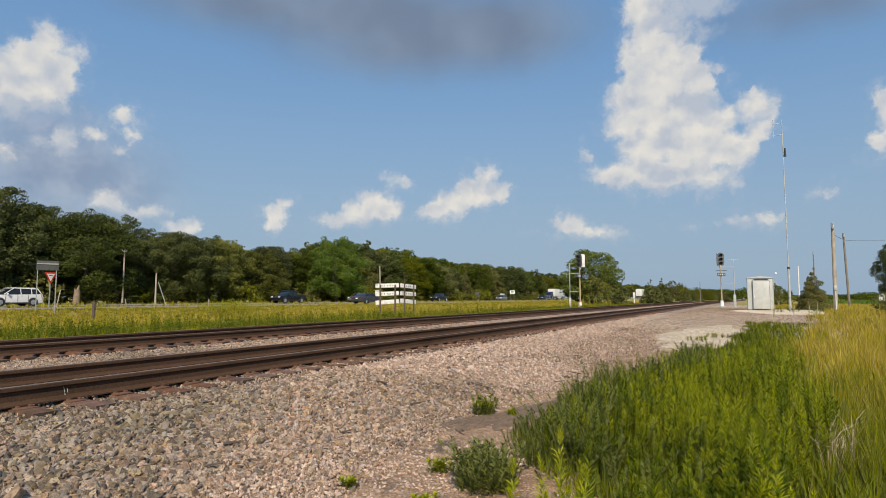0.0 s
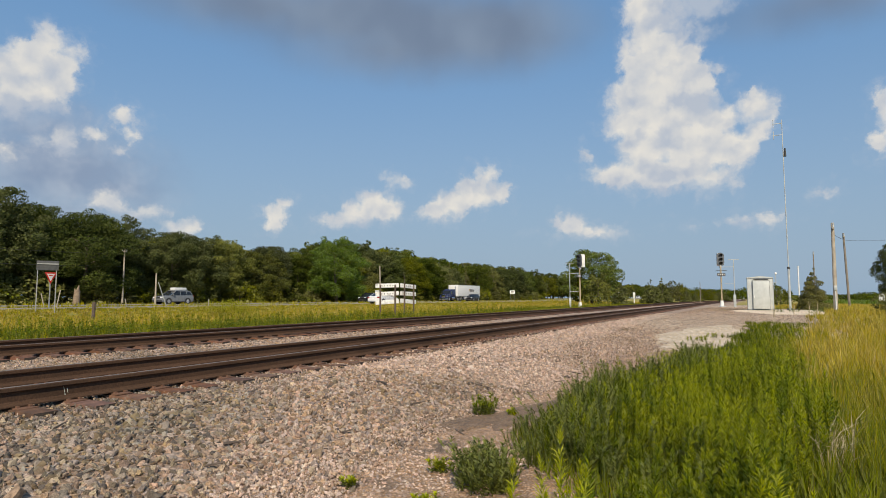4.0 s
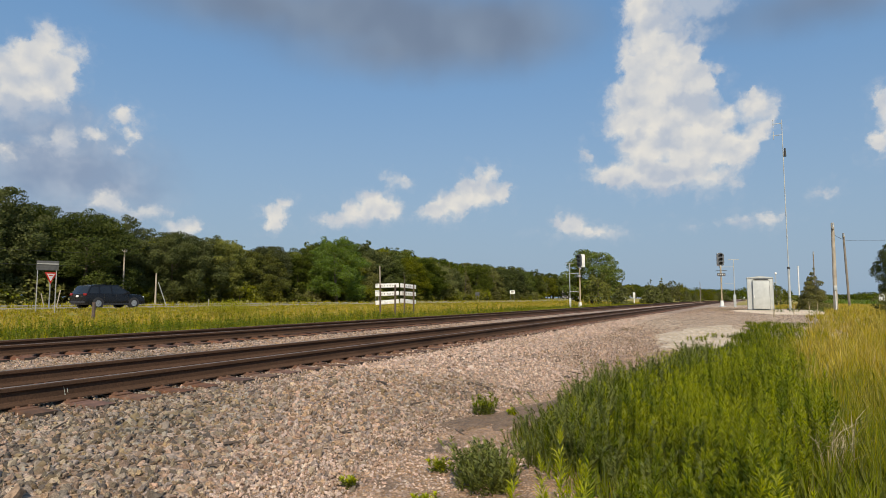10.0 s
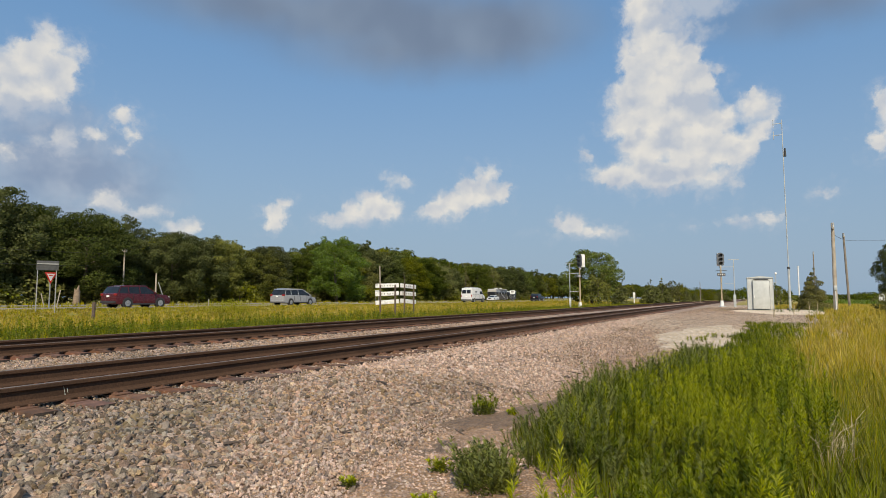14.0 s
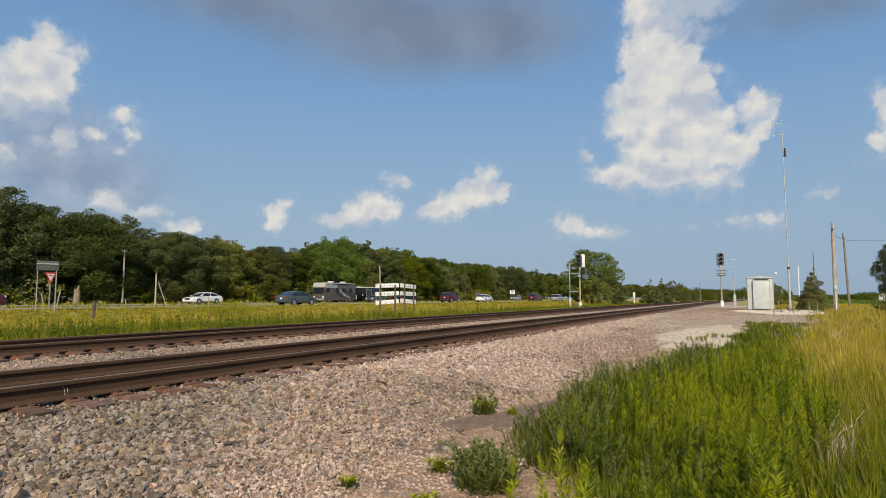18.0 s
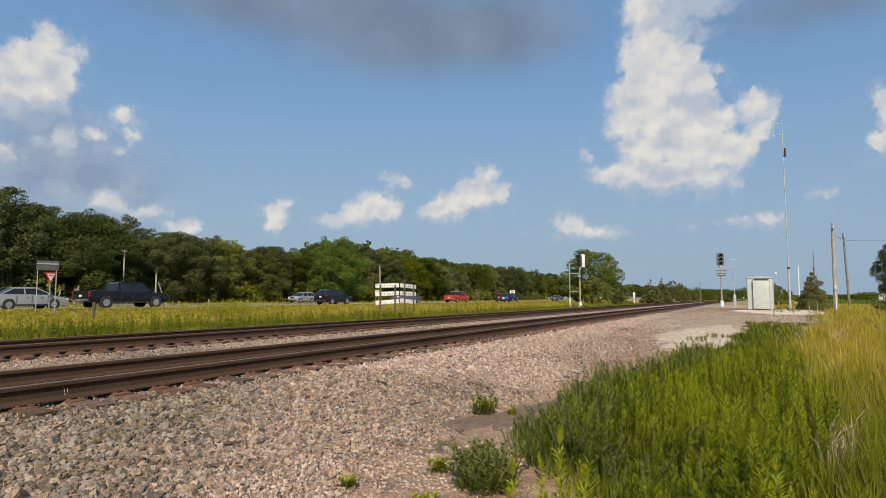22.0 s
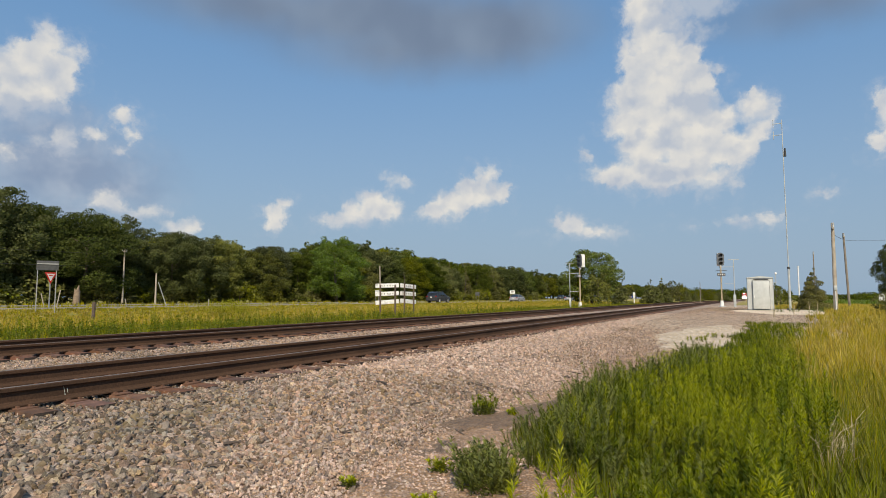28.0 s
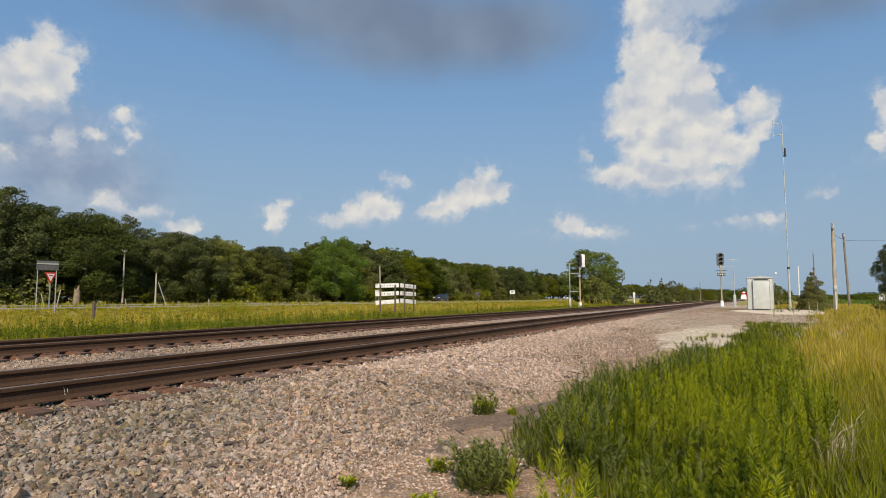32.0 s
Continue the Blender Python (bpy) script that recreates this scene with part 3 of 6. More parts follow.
# ---- vehicles: x ahead, z up, standing on z = 0 ----
def wheel_mesh(r, w):
    bm = bmesh.new()
    tube(bm, (0, -w / 2, 0), (0, w / 2, 0), r, r, 20)
    bmesh.ops.bevel(bm, geom=[e for e in bm.edges if abs(e.verts[0].co.y - e.verts[1].co.y) < 1e-4], offset=r * 0.08, segments=1, affect="EDGES")
    return finish("wheel", bm, M_TYRE)


def rim_mesh(r, w):
    bm = bmesh.new()
    tube(bm, (0, w * 0.36, 0), (0, w / 2 + 0.006, 0), r * 0.66, r * 0.62, 16)
    for k in range(5):
        a = k * 2 * math.pi / 5
        box(bm, (0.36 * r * math.cos(a), w / 2 + 0.012, 0.36 * r * math.sin(a)), (0.5 * r, 0.012, 0.11 * r), Matrix.Rotation(-a, 4, "Y"))
    tube(bm, (0, w / 2, 0), (0, w / 2 + 0.03, 0), r * 0.16, r * 0.12, 8)
    return finish("rim", bm, M_RIM)


WHEELS = {}


def wheels(v, xs, half, r, w=0.22, steel=None):
    key = (r, w)
    if key not in WHEELS:
        WHEELS[key] = (wheel_mesh(r, w), rim_mesh(r, w))
    for x in xs:
        for sgn in (1, -1):
            o = new("wheel", WHEELS[key][0])
            o.parent, o.location = v, (x, sgn * (half - w / 2 + 0.01), r)
            k = new("rim", WHEELS[key][1])
            k.parent = o
            if sgn < 0:
                k.rotation_euler = (0, 0, math.pi)


def arches(v, xs, half, r):
    for x in xs:
        for sgn in (1, -1):
            bm = bmesh.new()
            tube(bm, (x, sgn * (half - 0.2), r * 1.02), (x, sgn * (half + 0.004), r * 1.02), r * 1.16, r * 1.16, 20)
            part("wheel_arch", bm, M_BLACK, v)


def lamps(v, xf, xr, half, zf, zr, w=0.34, h=0.15, tall=False):
    for sgn in (1, -1):
        bm = box(bmesh.new(), (xf - 0.02, sgn * (half - w / 2 - 0.10), zf), (0.16, w, h), bevel=0.02)
        part("headlight", bm, M_LAMPCLEAR, v)
        bm = box(bmesh.new(), (xr, sgn * (half - (0.09 if tall else 0.17)), zr), (0.12, 0.12 if tall else 0.30, 0.40 if tall else 0.16), bevel=0.02)
        part("tail_light", bm, M_LAMPRED, v)


def mirrors(v, x, half, z, mat):
    for sgn in (1, -1):
        part("mirror", box(bmesh.new(), (x, sgn * (half + 0.09), z), (0.1, 0.2, 0.14), bevel=0.03), mat, v)


# side outlines (x, z): lower body, glass house, roof, then half width, wheel radius, wheel places
SHAPES = {
    "sedan": dict(body=[(-2.36, 0.30), (-2.43, 0.55), (-2.38, 0.90), (-2.20, 1.02), (-1.55, 1.03), (0.95, 0.99), (2.05, 0.82), (2.38, 0.62), (2.42, 0.42), (2.3, 0.24), (-2.2, 0.24)],
                  cabin=[(-1.98, 0.98), (-1.15, 1.40), (-0.6, 1.46), (0.25, 1.45), (1.28, 0.96)], half=0.91, top=0.66, r=0.33, ax=(-1.42, 1.38), zf=0.68, zr=0.85, pil=(-0.45,)),
    "suv": dict(body=[(-2.30, 0.36), (-2.38, 0.60), (-2.36, 1.05), (-2.25, 1.14), (0.85, 1.10), (2.05, 1.00), (2.34, 0.78), (2.38, 0.50), (2.25, 0.28), (-2.2, 0.28)],
                cabin=[(-2.28, 1.08), (-1.98, 1.62), (-1.5, 1.72), (0.2, 1.72), (1.15, 1.07)], half=0.95, top=0.72, r=0.37, ax=(-1.42, 1.42), zf=0.84, zr=1.02, pil=(-1.3, -0.35)),
    "minivan": dict(body=[(-2.45, 0.32), (-2.54, 0.60), (-2.50, 1.02), (-2.40, 1.10), (1.25, 1.04), (2.15, 0.88), (2.50, 0.66), (2.54, 0.45), (2.4, 0.26), (-2.35, 0.26)],
                    cabin=[(-2.46, 1.02), (-2.18, 1.62), (-1.7, 1.74), (0.35, 1.70), (1.75, 0.98)], half=0.97, top=0.76, r=0.34, ax=(-1.5, 1.55), zf=0.74, zr=1.05, pil=(-1.4, -0.3)),
    "pickup": dict(body=[(-2.90, 0.50), (-2.95, 0.66), (-2.93, 1.22), (-0.95, 1.22), (-0.9, 1.16), (1.15, 1.18), (2.55, 1.10), (2.86, 0.98), (2.92, 0.55), (2.75, 0.38), (-2.7, 0.42)],
                   cabin=[(-0.95, 1.12), (-0.82, 1.78), (-0.5, 1.88), (0.65, 1.88), (1.48, 1.14)], half=0.98, top=0.76, r=0.41, ax=(-1.78, 1.85), zf=0.92, zr=0.98, pil=(-0.05,)),
    "crew_pickup": dict(body=[(-3.30, 0.52), (-3.36, 0.70), (-3.34, 1.30), (-1.15, 1.30), (-1.1, 1.22), (1.55, 1.24), (2.90, 1.16), (3.22, 1.02), (3.28, 0.58), (3.1, 0.40), (-3.1, 0.44)],
                        cabin=[(-1.15, 1.18), (-1.02, 1.86), (-0.7, 1.96), (0.95, 1.96), (1.85, 1.20)], half=1.02, top=0.80, r=0.43, ax=(-2.05, 2.1), zf=0.96, zr=1.04, pil=(-0.95, 0.1)),
    "van": dict(body=[(-2.85, 0.40), (-2.95, 0.60), (-2.93, 1.5), (-2.80, 2.42), (-2.5, 2.50), (1.05, 2.48), (1.55, 2.30), (2.15, 1.42), (2.75, 1.20), (2.95, 0.95), (2.97, 0.5), (2.8, 0.32), (-2.7, 0.32)],
                cabin=None, half=1.03, top=0.86, r=0.36, ax=(-1.75, 1.95), zf=0.95, zr=1.15, pil=()),
}


def vehicle(kind, colour, label, category, group="", tall_lamps=False):
    """A road vehicle of one of the shapes above."""
    s, mat = SHAPES[kind], PAINTS[colour]
    v = thing({"suv": "sport_utility_car", "van": "cargo_van", "pickup": "pickup_truck", "crew_pickup": "pickup_truck"}.get(kind, kind), pose(0, 0, 0), label, category, group)
    half = s["half"]
    top_z = max(z for x, z in s["body"])
    part("body", prism(bmesh.new(), s["body"], half, s["top"] + 0.06 if kind == "van" else half * 0.955, None, 0.085), mat, v, smooth=False)
    if s["cabin"]:
        c = s["cabin"]
        hi = max(z for x, z in c)
        part("windows", prism(bmesh.new(), c, half * 0.95, s["top"], None, 0.03), M_GLASS, v, "dark tinted windows")
        # roof skin over the glass
        r0, r1, r2 = c[1], c[2], c[3]
        roof = [(r0[0] + 0.02, r0[1] + 0.005), (r1[0], r1[1] + 0.018), (r2[0], r2[1] + 0.018), (r2[0] + 0.12, r2[1] - 0.06), (r0[0] + 0.18, r0[1] - 0.05)]
        part("roof", prism(bmesh.new(), roof, s["top"] + 0.045, s["top"] + 0.012, None, 0.015), mat, v)
        lowz, span = c[0][1], hi - c[0][1]
        for px in s["pil"] + ((c[-2][0] + c[-1][0]) / 2 - 0.02, (c[0][0] + c[1][0]) / 2 + 0.12):
            for sgn in (1, -1):
                lean = 0.0
                if px > s["pil"][-1]:
                    lean = math.atan2(c[-1][0] - c[-2][0], span)
                elif px < s["pil"][0] and "pickup" not in kind:
                    lean = -math.atan2(c[1][0] - c[0][0], c[1][1] - c[0][1])
                tilt = math.atan2(half * 0.95 - s["top"], span)
                rot = Matrix.Rotation(sgn * tilt, 4, "X") @ Matrix.Rotation(-lean, 4, "Y")
                ln = span / max(0.45, math.cos(lean))
                part("pillar", box(bmesh.new(), (px, sgn * ((half * 0.95 + s["top"]) / 2 + 0.004), lowz + span / 2), (0.07, 0.02, ln * 0.94), rot), mat, v)
    xf, xr = max(x for x, z in s["body"]), min(x for x, z in s["body"])
    lamps(v, xf - 0.10, xr + 0.06, half, s["zf"], s["zr"], tall=tall_lamps or kind in ("van", "pickup", "crew_pickup"))
    arches(v, s["ax"], half, s["r"])
    wheels(v, s["ax"], half + 0.01, s["r"])
    part("front_bumper", box(bmesh.new(), (xf - 0.06, 0, 0.42 if "pickup" not in kind else 0.56), (0.2, half * 1.8, 0.16), bevel=0.04), M_BLACK if kind in ("suv", "van") else mat, v)
    part("rear_bumper", box(bmesh.new(), (xr + 0.05, 0, 0.46 if "pickup" not in kind else 0.6), (0.2, half * 1.8, 0.15), bevel=0.04), M_CHROME if "pickup" in kind else M_BLACK if kind in ("suv", "van") else mat, v)
    part("grille", box(bmesh.new(), (xf - 0.03, 0, s["zf"] - 0.02), (0.09, half * 0.9, 0.2), bevel=0.02), M_BLACK, v)
    part("number_plate", box(bmesh.new(), (xr - 0.015, 0, s["zr"] - 0.12), (0.02, 0.3, 0.15)), M_WHITE, v)
    if kind != "van":
        mirrors(v, s["cabin"][-1][0] - 0.3, half, s["cabin"][-1][1] + 0.08, mat)
        for sgn in (1, -1):
            belt = s["cabin"][-1][1]
            part("side_sill", box(bmesh.new(), ((s["ax"][0] + s["ax"][1]) / 2, sgn * (half - 0.03), 0.30 if "pickup" not in kind else 0.44), (s["ax"][1] - s["ax"][0] - 2.3 * s["r"], 0.1, 0.11), bevel=0.02), M_BLACK, v)
            for px in ((-0.98, -0.05, 0.98) if "pickup" not in kind else (-0.88, 0.1, 1.12)):
                part("door_seam", box(bmesh.new(), (px, sgn * (half - 0.006), (belt + 0.42) / 2), (0.018, 0.02, belt - 0.48)), M_BLACK, v)
            for px in (-0.35, 0.55) if "pickup" not in kind else (0.0, 0.7):
                part("door_handle", box(bmesh.new(), (px, sgn * (half + 0.008), s["zr"] - 0.02), (0.16, 0.03, 0.03)), mat, v)
    if "pickup" in kind:
        part("bed_floor", box(bmesh.new(), (-1.9, 0, 1.226), (1.8, half * 1.7, 0.012)), M_BLACK, v)
    if kind == "van":
        part("windscreen", box(bmesh.new(), (1.88, 0, 1.88), (0.03, 1.66, 0.98), Matrix.Rotation(radians(-34), 4, "Y")), M_GLASS, v)
        part("lower_trim", box(bmesh.new(), (0.05, 0, 0.52), (5.7, 2.1, 0.3), bevel=0.05), M_BLACK, v, "black plastic lower trim")
        for sgn in (1, -1):
            part("rear_window", box(bmesh.new(), (-2.90, sgn * 0.42, 1.85), (0.05, 0.74, 0.62), Matrix.Rotation(radians(8), 4, "Y"), 0.03), M_GLASS, v)
            tilt = Matrix.Rotation(sgn * radians(6), 4, "X")
            part("side_window", box(bmesh.new(), (0.98, sgn * 0.965, 1.72), (0.55, 0.04, 0.52), tilt, 0.015), M_GLASS, v)
            bm = bmesh.new()
            pts = [(1.3, 1.48), (1.3, 1.98), (1.5, 1.98), (1.95, 1.5)]
            lo = [bm.verts.new((px, sgn * (1.0 - 0.1 * (pz - 1.45)), pz)) for px, pz in pts]
            hi = [bm.verts.new((px, sgn * (0.95 - 0.1 * (pz - 1.45)), pz)) for px, pz in pts]
            bm.faces.new(lo), bm.faces.new(list(reversed(hi)))
            for i in range(4):
                bm.faces.new((lo[i], hi[i], hi[(i + 1) % 4], lo[(i + 1) % 4]))
            bmesh.ops.recalc_face_normals(bm, faces=bm.faces)
            part("quarter_window", bm, M_GLASS, v)
            part("side_sign", box(bmesh.new(), (-0.9, sgn * 0.952, 1.86), (0.6, 0.03, 0.24), tilt), M_BLACK, v, "dark unreadable sign panel")
            for px in (0.55, -1.2, 1.75):
                part("door_seam", box(bmesh.new(), (px, sgn * 0.985, 1.3), (0.02, 0.06, 1.5), tilt), PAINTS["silver"], v)
            part("slide_rail", box(bmesh.new(), (-1.0, sgn * 0.99, 1.35), (2.6, 0.04, 0.05)), PAINTS["silver"], v)
        mirrors(v, 1.7, 1.0, 1.55, M_BLACK)
        rack = part("roof_rack", box(bmesh.new(), (-0.8, 0, 2.6), (3.2, 0.06, 0.05)), M_GALV, v)
        for rx in (-2.2, -0.9, 0.4):
            part("rack_bar", box(bmesh.new(), (rx, 0, 2.56), (0.06, 1.6, 0.12)), M_GALV, rack)
        part("ladder", box(box(bmesh.new(), (-0.8, 0.42, 2.68), (3.6, 0.06, 0.08)), (-0.8, 0.72, 2.68), (3.6, 0.06, 0.08)), PAINTS["maroon"], rack, "red ladder rails")
    return v


def semi_truck():
    v = thing("semi_truck", pose(0, 0, 0), "dark blue highway tractor hauling a plain white box trailer", "truck")
    blue, x0 = PAINTS["navy"], 5.2
    part("hood", prism(bmesh.new(), [(x0 + 2.0, 0.95), (x0 + 2.0, 1.75), (x0 + 3.6, 1.55), (x0 + 3.85, 1.2), (x0 + 3.85, 0.8), (x0 + 2.0, 0.8)], 1.0, 0.85, None, 0.06), blue, v)
    part("cab", prism(bmesh.new(), [(x0 + 0.9, 0.8), (x0 + 0.9, 2.75), (x0 + 1.55, 2.75), (x0 + 2.15, 1.7), (x0 + 2.15, 0.8)], 1.12, 1.0, None, 0.06), blue, v)
    part("windscreen", box(bmesh.new(), (x0 + 1.93, 0, 2.2), (0.04, 1.75, 0.85), Matrix.Rotation(radians(-30), 4, "Y")), M_GLASS, v)
    part("sleeper", prism(bmesh.new(), [(x0 - 0.75, 0.9), (x0 - 0.75, 2.95), (x0 + 0.6, 2.95), (x0 + 1.2, 2.7), (x0 + 0.92, 0.9)], 1.16, 1.08, None, 0.06), blue, v)
    for sgn in (1, -1):
        part("side_window", box(bmesh.new(), (x0 + 1.4, sgn * 1.075, 2.1), (0.75, 0.05, 0.6), bevel=0.02), M_GLASS, v)
        part("headlight", box(bmesh.new(), (x0 + 3.72, sgn * 0.82, 1.1), (0.2, 0.32, 0.26), bevel=0.04), M_LAMPCLEAR, v)
        part("mirror", box(bmesh.new(), (x0 + 2.0, sgn * 1.32, 2.1), (0.1, 0.16, 0.6), bevel=0.03), M_CHROME, v)
        part("fuel_tank", tube(bmesh.new(), (x0 - 0.1, sgn * 0.95, 0.72), (x0 + 1.5, sgn * 0.95, 0.72), 0.32, 0.32, 16), M_CHROME, v)
        part("stack", tube(bmesh.new(), (x0 - 0.85, sgn * 0.95, 1.0), (x0 - 0.85, sgn * 0.95, 3.6), 0.08, 0.08, 10), M_CHROME, v)
        part("fender", box(bmesh.new(), (x0 + 2.9, sgn * 1.05, 1.05), (1.3, 0.3, 0.3), bevel=0.1), blue, v)
    part("grille", box(bmesh.new(), (x0 + 3.82, 0, 1.25), (0.1, 1.05, 0.65), bevel=0.03), M_CHROME, v)
    part("front_bumper", box(bmesh.new(), (x0 + 3.85, 0, 0.55), (0.22, 2.3, 0.36), bevel=0.05), M_CHROME, v)
    part("chassis", box(bmesh.new(), (x0 - 0.6, 0, 0.8), (6.6, 0.9, 0.3)), M_BLACK, v)
    wheels(v, (x0 + 2.95, x0 - 1.9, x0 - 3.2), 1.2, 0.5, 0.36)
    box_m = part("trailer_box", box(bmesh.new(), (x0 - 8.5, 0, 2.62), (13.7, 2.59, 2.84), bevel=0.04), PAINTS["white"], v, "white corrugated trailer box")
    for k in range(13):
        for sgn in (1, -1):
            part("panel_seam", box(bmesh.new(), (x0 - 14.6 + k * 1.0, sgn * 1.3, 2.62), (0.025, 0.012, 2.7)), M_WHITE, box_m)
    for sgn in (1, -1):
        part("top_rail", box(bmesh.new(), (x0 - 8.5, sgn * 1.3, 4.0), (13.65, 0.03, 0.1)), M_GALV, box_m)
        part("bottom_rail", box(bmesh.new(), (x0 - 8.5, sgn * 1.3, 1.24), (13.65, 0.03, 0.12)), M_GALV, box_m)
        for k, (w, dx) in enumerate(((0.36, 0), (0.3, 0.4), (0.34, 0.78), (0.32, 1.16), (0.36, 1.55))):
            part("lettering_block", box(bmesh.new(), (x0 - 9.6 - sgn * (dx - 0.75), sgn * 1.308, 2.75), (w * 0.82, 0.012, 0.62)), M_BLACK, box_m, "dark lettering shown as plain blocks")
        part("emblem", tube(bmesh.new(), (x0 - 9.6 - sgn * 1.75, sgn * 1.296, 2.72), (x0 - 9.6 - sgn * 1.75, sgn * 1.312, 2.72), 0.3, 0.3, 20), M_BLACK, box_m)
        part("wing_mark", box(bmesh.new(), (x0 - 9.6 + sgn * 1.2, sgn * 1.308, 2.8), (0.3, 0.012, 0.5)), M_YELLOW, box_m, "small yellow wing mark")
        part("side_skirt", box(bmesh.new(), (x0 - 8.4, sgn * 1.2, 0.82), (5.2, 0.05, 0.72)), PAINTS["white"], v)
        part("landing_leg", box(bmesh.new(), (x0 - 5.4, sgn * 0.8, 0.75), (0.16, 0.16, 0.9)), M_GALV, v)
    wheels(v, (x0 - 12.4, x0 - 13.7), 1.25, 0.5, 0.36)
    part("rear_guard", box(bmesh.new(), (x0 - 15.25, 0, 0.55), (0.1, 2.2, 0.12)), M_GALV, v)
    return v


def box_truck():
    v = thing("box_truck", pose(0, 0, 0), "white box truck with a dark emblem driving away", "truck", OUT)
    wht = PAINTS["white"]
    body = part("cargo_box", box(bmesh.new(), (-1.6, 0, 2.7), (8.2, 2.55, 3.1), bevel=0.04), wht, v)
    for sgn in (1, -1):
        part("emblem", tube(bmesh.new(), (-1.6, sgn * 1.27, 3.0), (-1.6, sgn * 1.29, 3.0), 0.75, 0.75, 6), M_BLACK, body, "dark round emblem")
        part("bottom_rail", box(bmesh.new(), (-1.6, sgn * 1.28, 1.2), (8.1, 0.03, 0.12)), M_GALV, body)
        part("tail_light", box(bmesh.new(), (-5.72, sgn * 1.1, 1.0), (0.06, 0.25, 0.14)), M_LAMPRED, v)
        part("door_bar", box(bmesh.new(), (-5.72, sgn * 0.25, 2.7), (0.04, 0.05, 2.9)), M_GALV, body)
        part("mirror", box(bmesh.new(), (4.4, sgn * 1.3, 2.1), (0.1, 0.16, 0.5), bevel=0.03), M_BLACK, v)
        part("side_window", box(bmesh.new(), (3.8, sgn * 1.1, 2.05), (0.8, 0.06, 0.6), bevel=0.02), M_GLASS, v)
    part("cab", prism(bmesh.new(), [(2.7, 0.7), (2.7, 2.6), (3.9, 2.6), (4.6, 1.7), (5.7, 1.5), (5.8, 0.7)], 1.12, 1.0, None, 0.06), wht, v)
    part("windscreen", box(bmesh.new(), (4.3, 0, 2.15), (0.05, 1.8, 0.95), Matrix.Rotation(radians(-38), 4, "Y")), M_GLASS, v)
    part("chassis", box(bmesh.new(), (-0.4, 0, 0.85), (10.4, 0.9, 0.3)), M_BLACK, v)
    part("rear_bumper", box(bmesh.new(), (-5.7, 0, 0.62), (0.12, 2.2, 0.16)), M_GALV, v)
    wheels(v, (4.5, -2.9), 1.18, 0.5, 0.34)
    return v


def motorhome():
    v = thing("motorhome", pose(0, 0, 0), "long silver and brown motorhome with dark swooping stripes", "motorhome")
    shell = part("body", prism(bmesh.new(), [(-5.2, 0.45), (-5.2, 3.25), (-4.9, 3.4), (4.6, 3.4), (5.05, 3.15), (5.2, 1.4), (5.15, 0.5), (4.9, 0.35), (-5.0, 0.35)], 1.27, 1.24, None, 0.07), PAINTS["taupe"], v)
    part("front_cap", prism(bmesh.new(), [(4.2, 2.55), (4.2, 3.42), (4.62, 3.42), (5.1, 3.15), (5.16, 2.6)], 1.285, 1.26, None, 0.04), PAINTS["tan"], v)
    part("windscreen", box(bmesh.new(), (5.13, 0, 2.0), (0.06, 2.2, 1.05), Matrix.Rotation(radians(-5), 4, "Y"), 0.02), M_GLASS, v)
    for sgn in (1, -1):
        for x, w in ((-3.4, 1.0), (-1.2, 1.3), (1.0, 1.0), (3.9, 1.0)):
            part("window", box(bmesh.new(), (x, sgn * 1.262, 2.15), (w, 0.04, 0.75), bevel=0.015), M_GLASS, v)
        for k, x in enumerate((-3.6, -1.6, 0.2)):
            part("stripe", prism(bmesh.new(), [(x - 1.5, 0.7), (x + 0.5, 1.2), (x + 2.6, 2.4), (x + 2.2, 2.4), (x - 0.2, 1.35), (x - 1.5, 0.95)], 1.268 + 0.004 * k), (M_BLACK, PAINTS["silver"], M_BLACK)[k], v) if sgn > 0 else None
        part("mirror", box(bmesh.new(), (5.1, sgn * 1.45, 2.2), (0.12, 0.22, 0.4), bevel=0.03), M_BLACK, v)
        part("headlight", box(bmesh.new(), (5.14, sgn * 0.95, 0.95), (0.1, 0.35, 0.3), bevel=0.03), M_LAMPCLEAR, v)
        part("awning", tube(bmesh.new(), (-3.5, sgn * 1.3, 3.2), (2.6, sgn * 1.3, 3.2), 0.07, 0.07, 10), M_BLACK, v)
    for x in (-2.6, 1.4):
        part("roof_unit", box(bmesh.new(), (x, 0, 3.55), (1.0, 0.75, 0.32), bevel=0.1), PAINTS["white"], v, "white rooftop air conditioner")
    part("front_bumper", box(bmesh.new(), (5.14, 0, 0.52), (0.2, 2.3, 0.3), bevel=0.05), PAINTS["silver"], v)
    for sgn in (1, -1):
        part("upper_panel", box(bmesh.new(), (2.9, sgn * 1.262, 2.9), (3.6, 0.03, 0.75)), PAINTS["silver"], v, "silver upper side panel")
        part("roof_edge", box(bmesh.new(), (-0.2, sgn * 1.258, 3.33), (9.6, 0.03, 0.12)), PAINTS["tan"], v)
    for o in v.children:
        o.data.transform(Matrix.Diagonal((0.88, 1, 1, 1)))
    wheels(v, (3.1, -1.9, -2.95), 1.22, 0.48, 0.3)
    return v


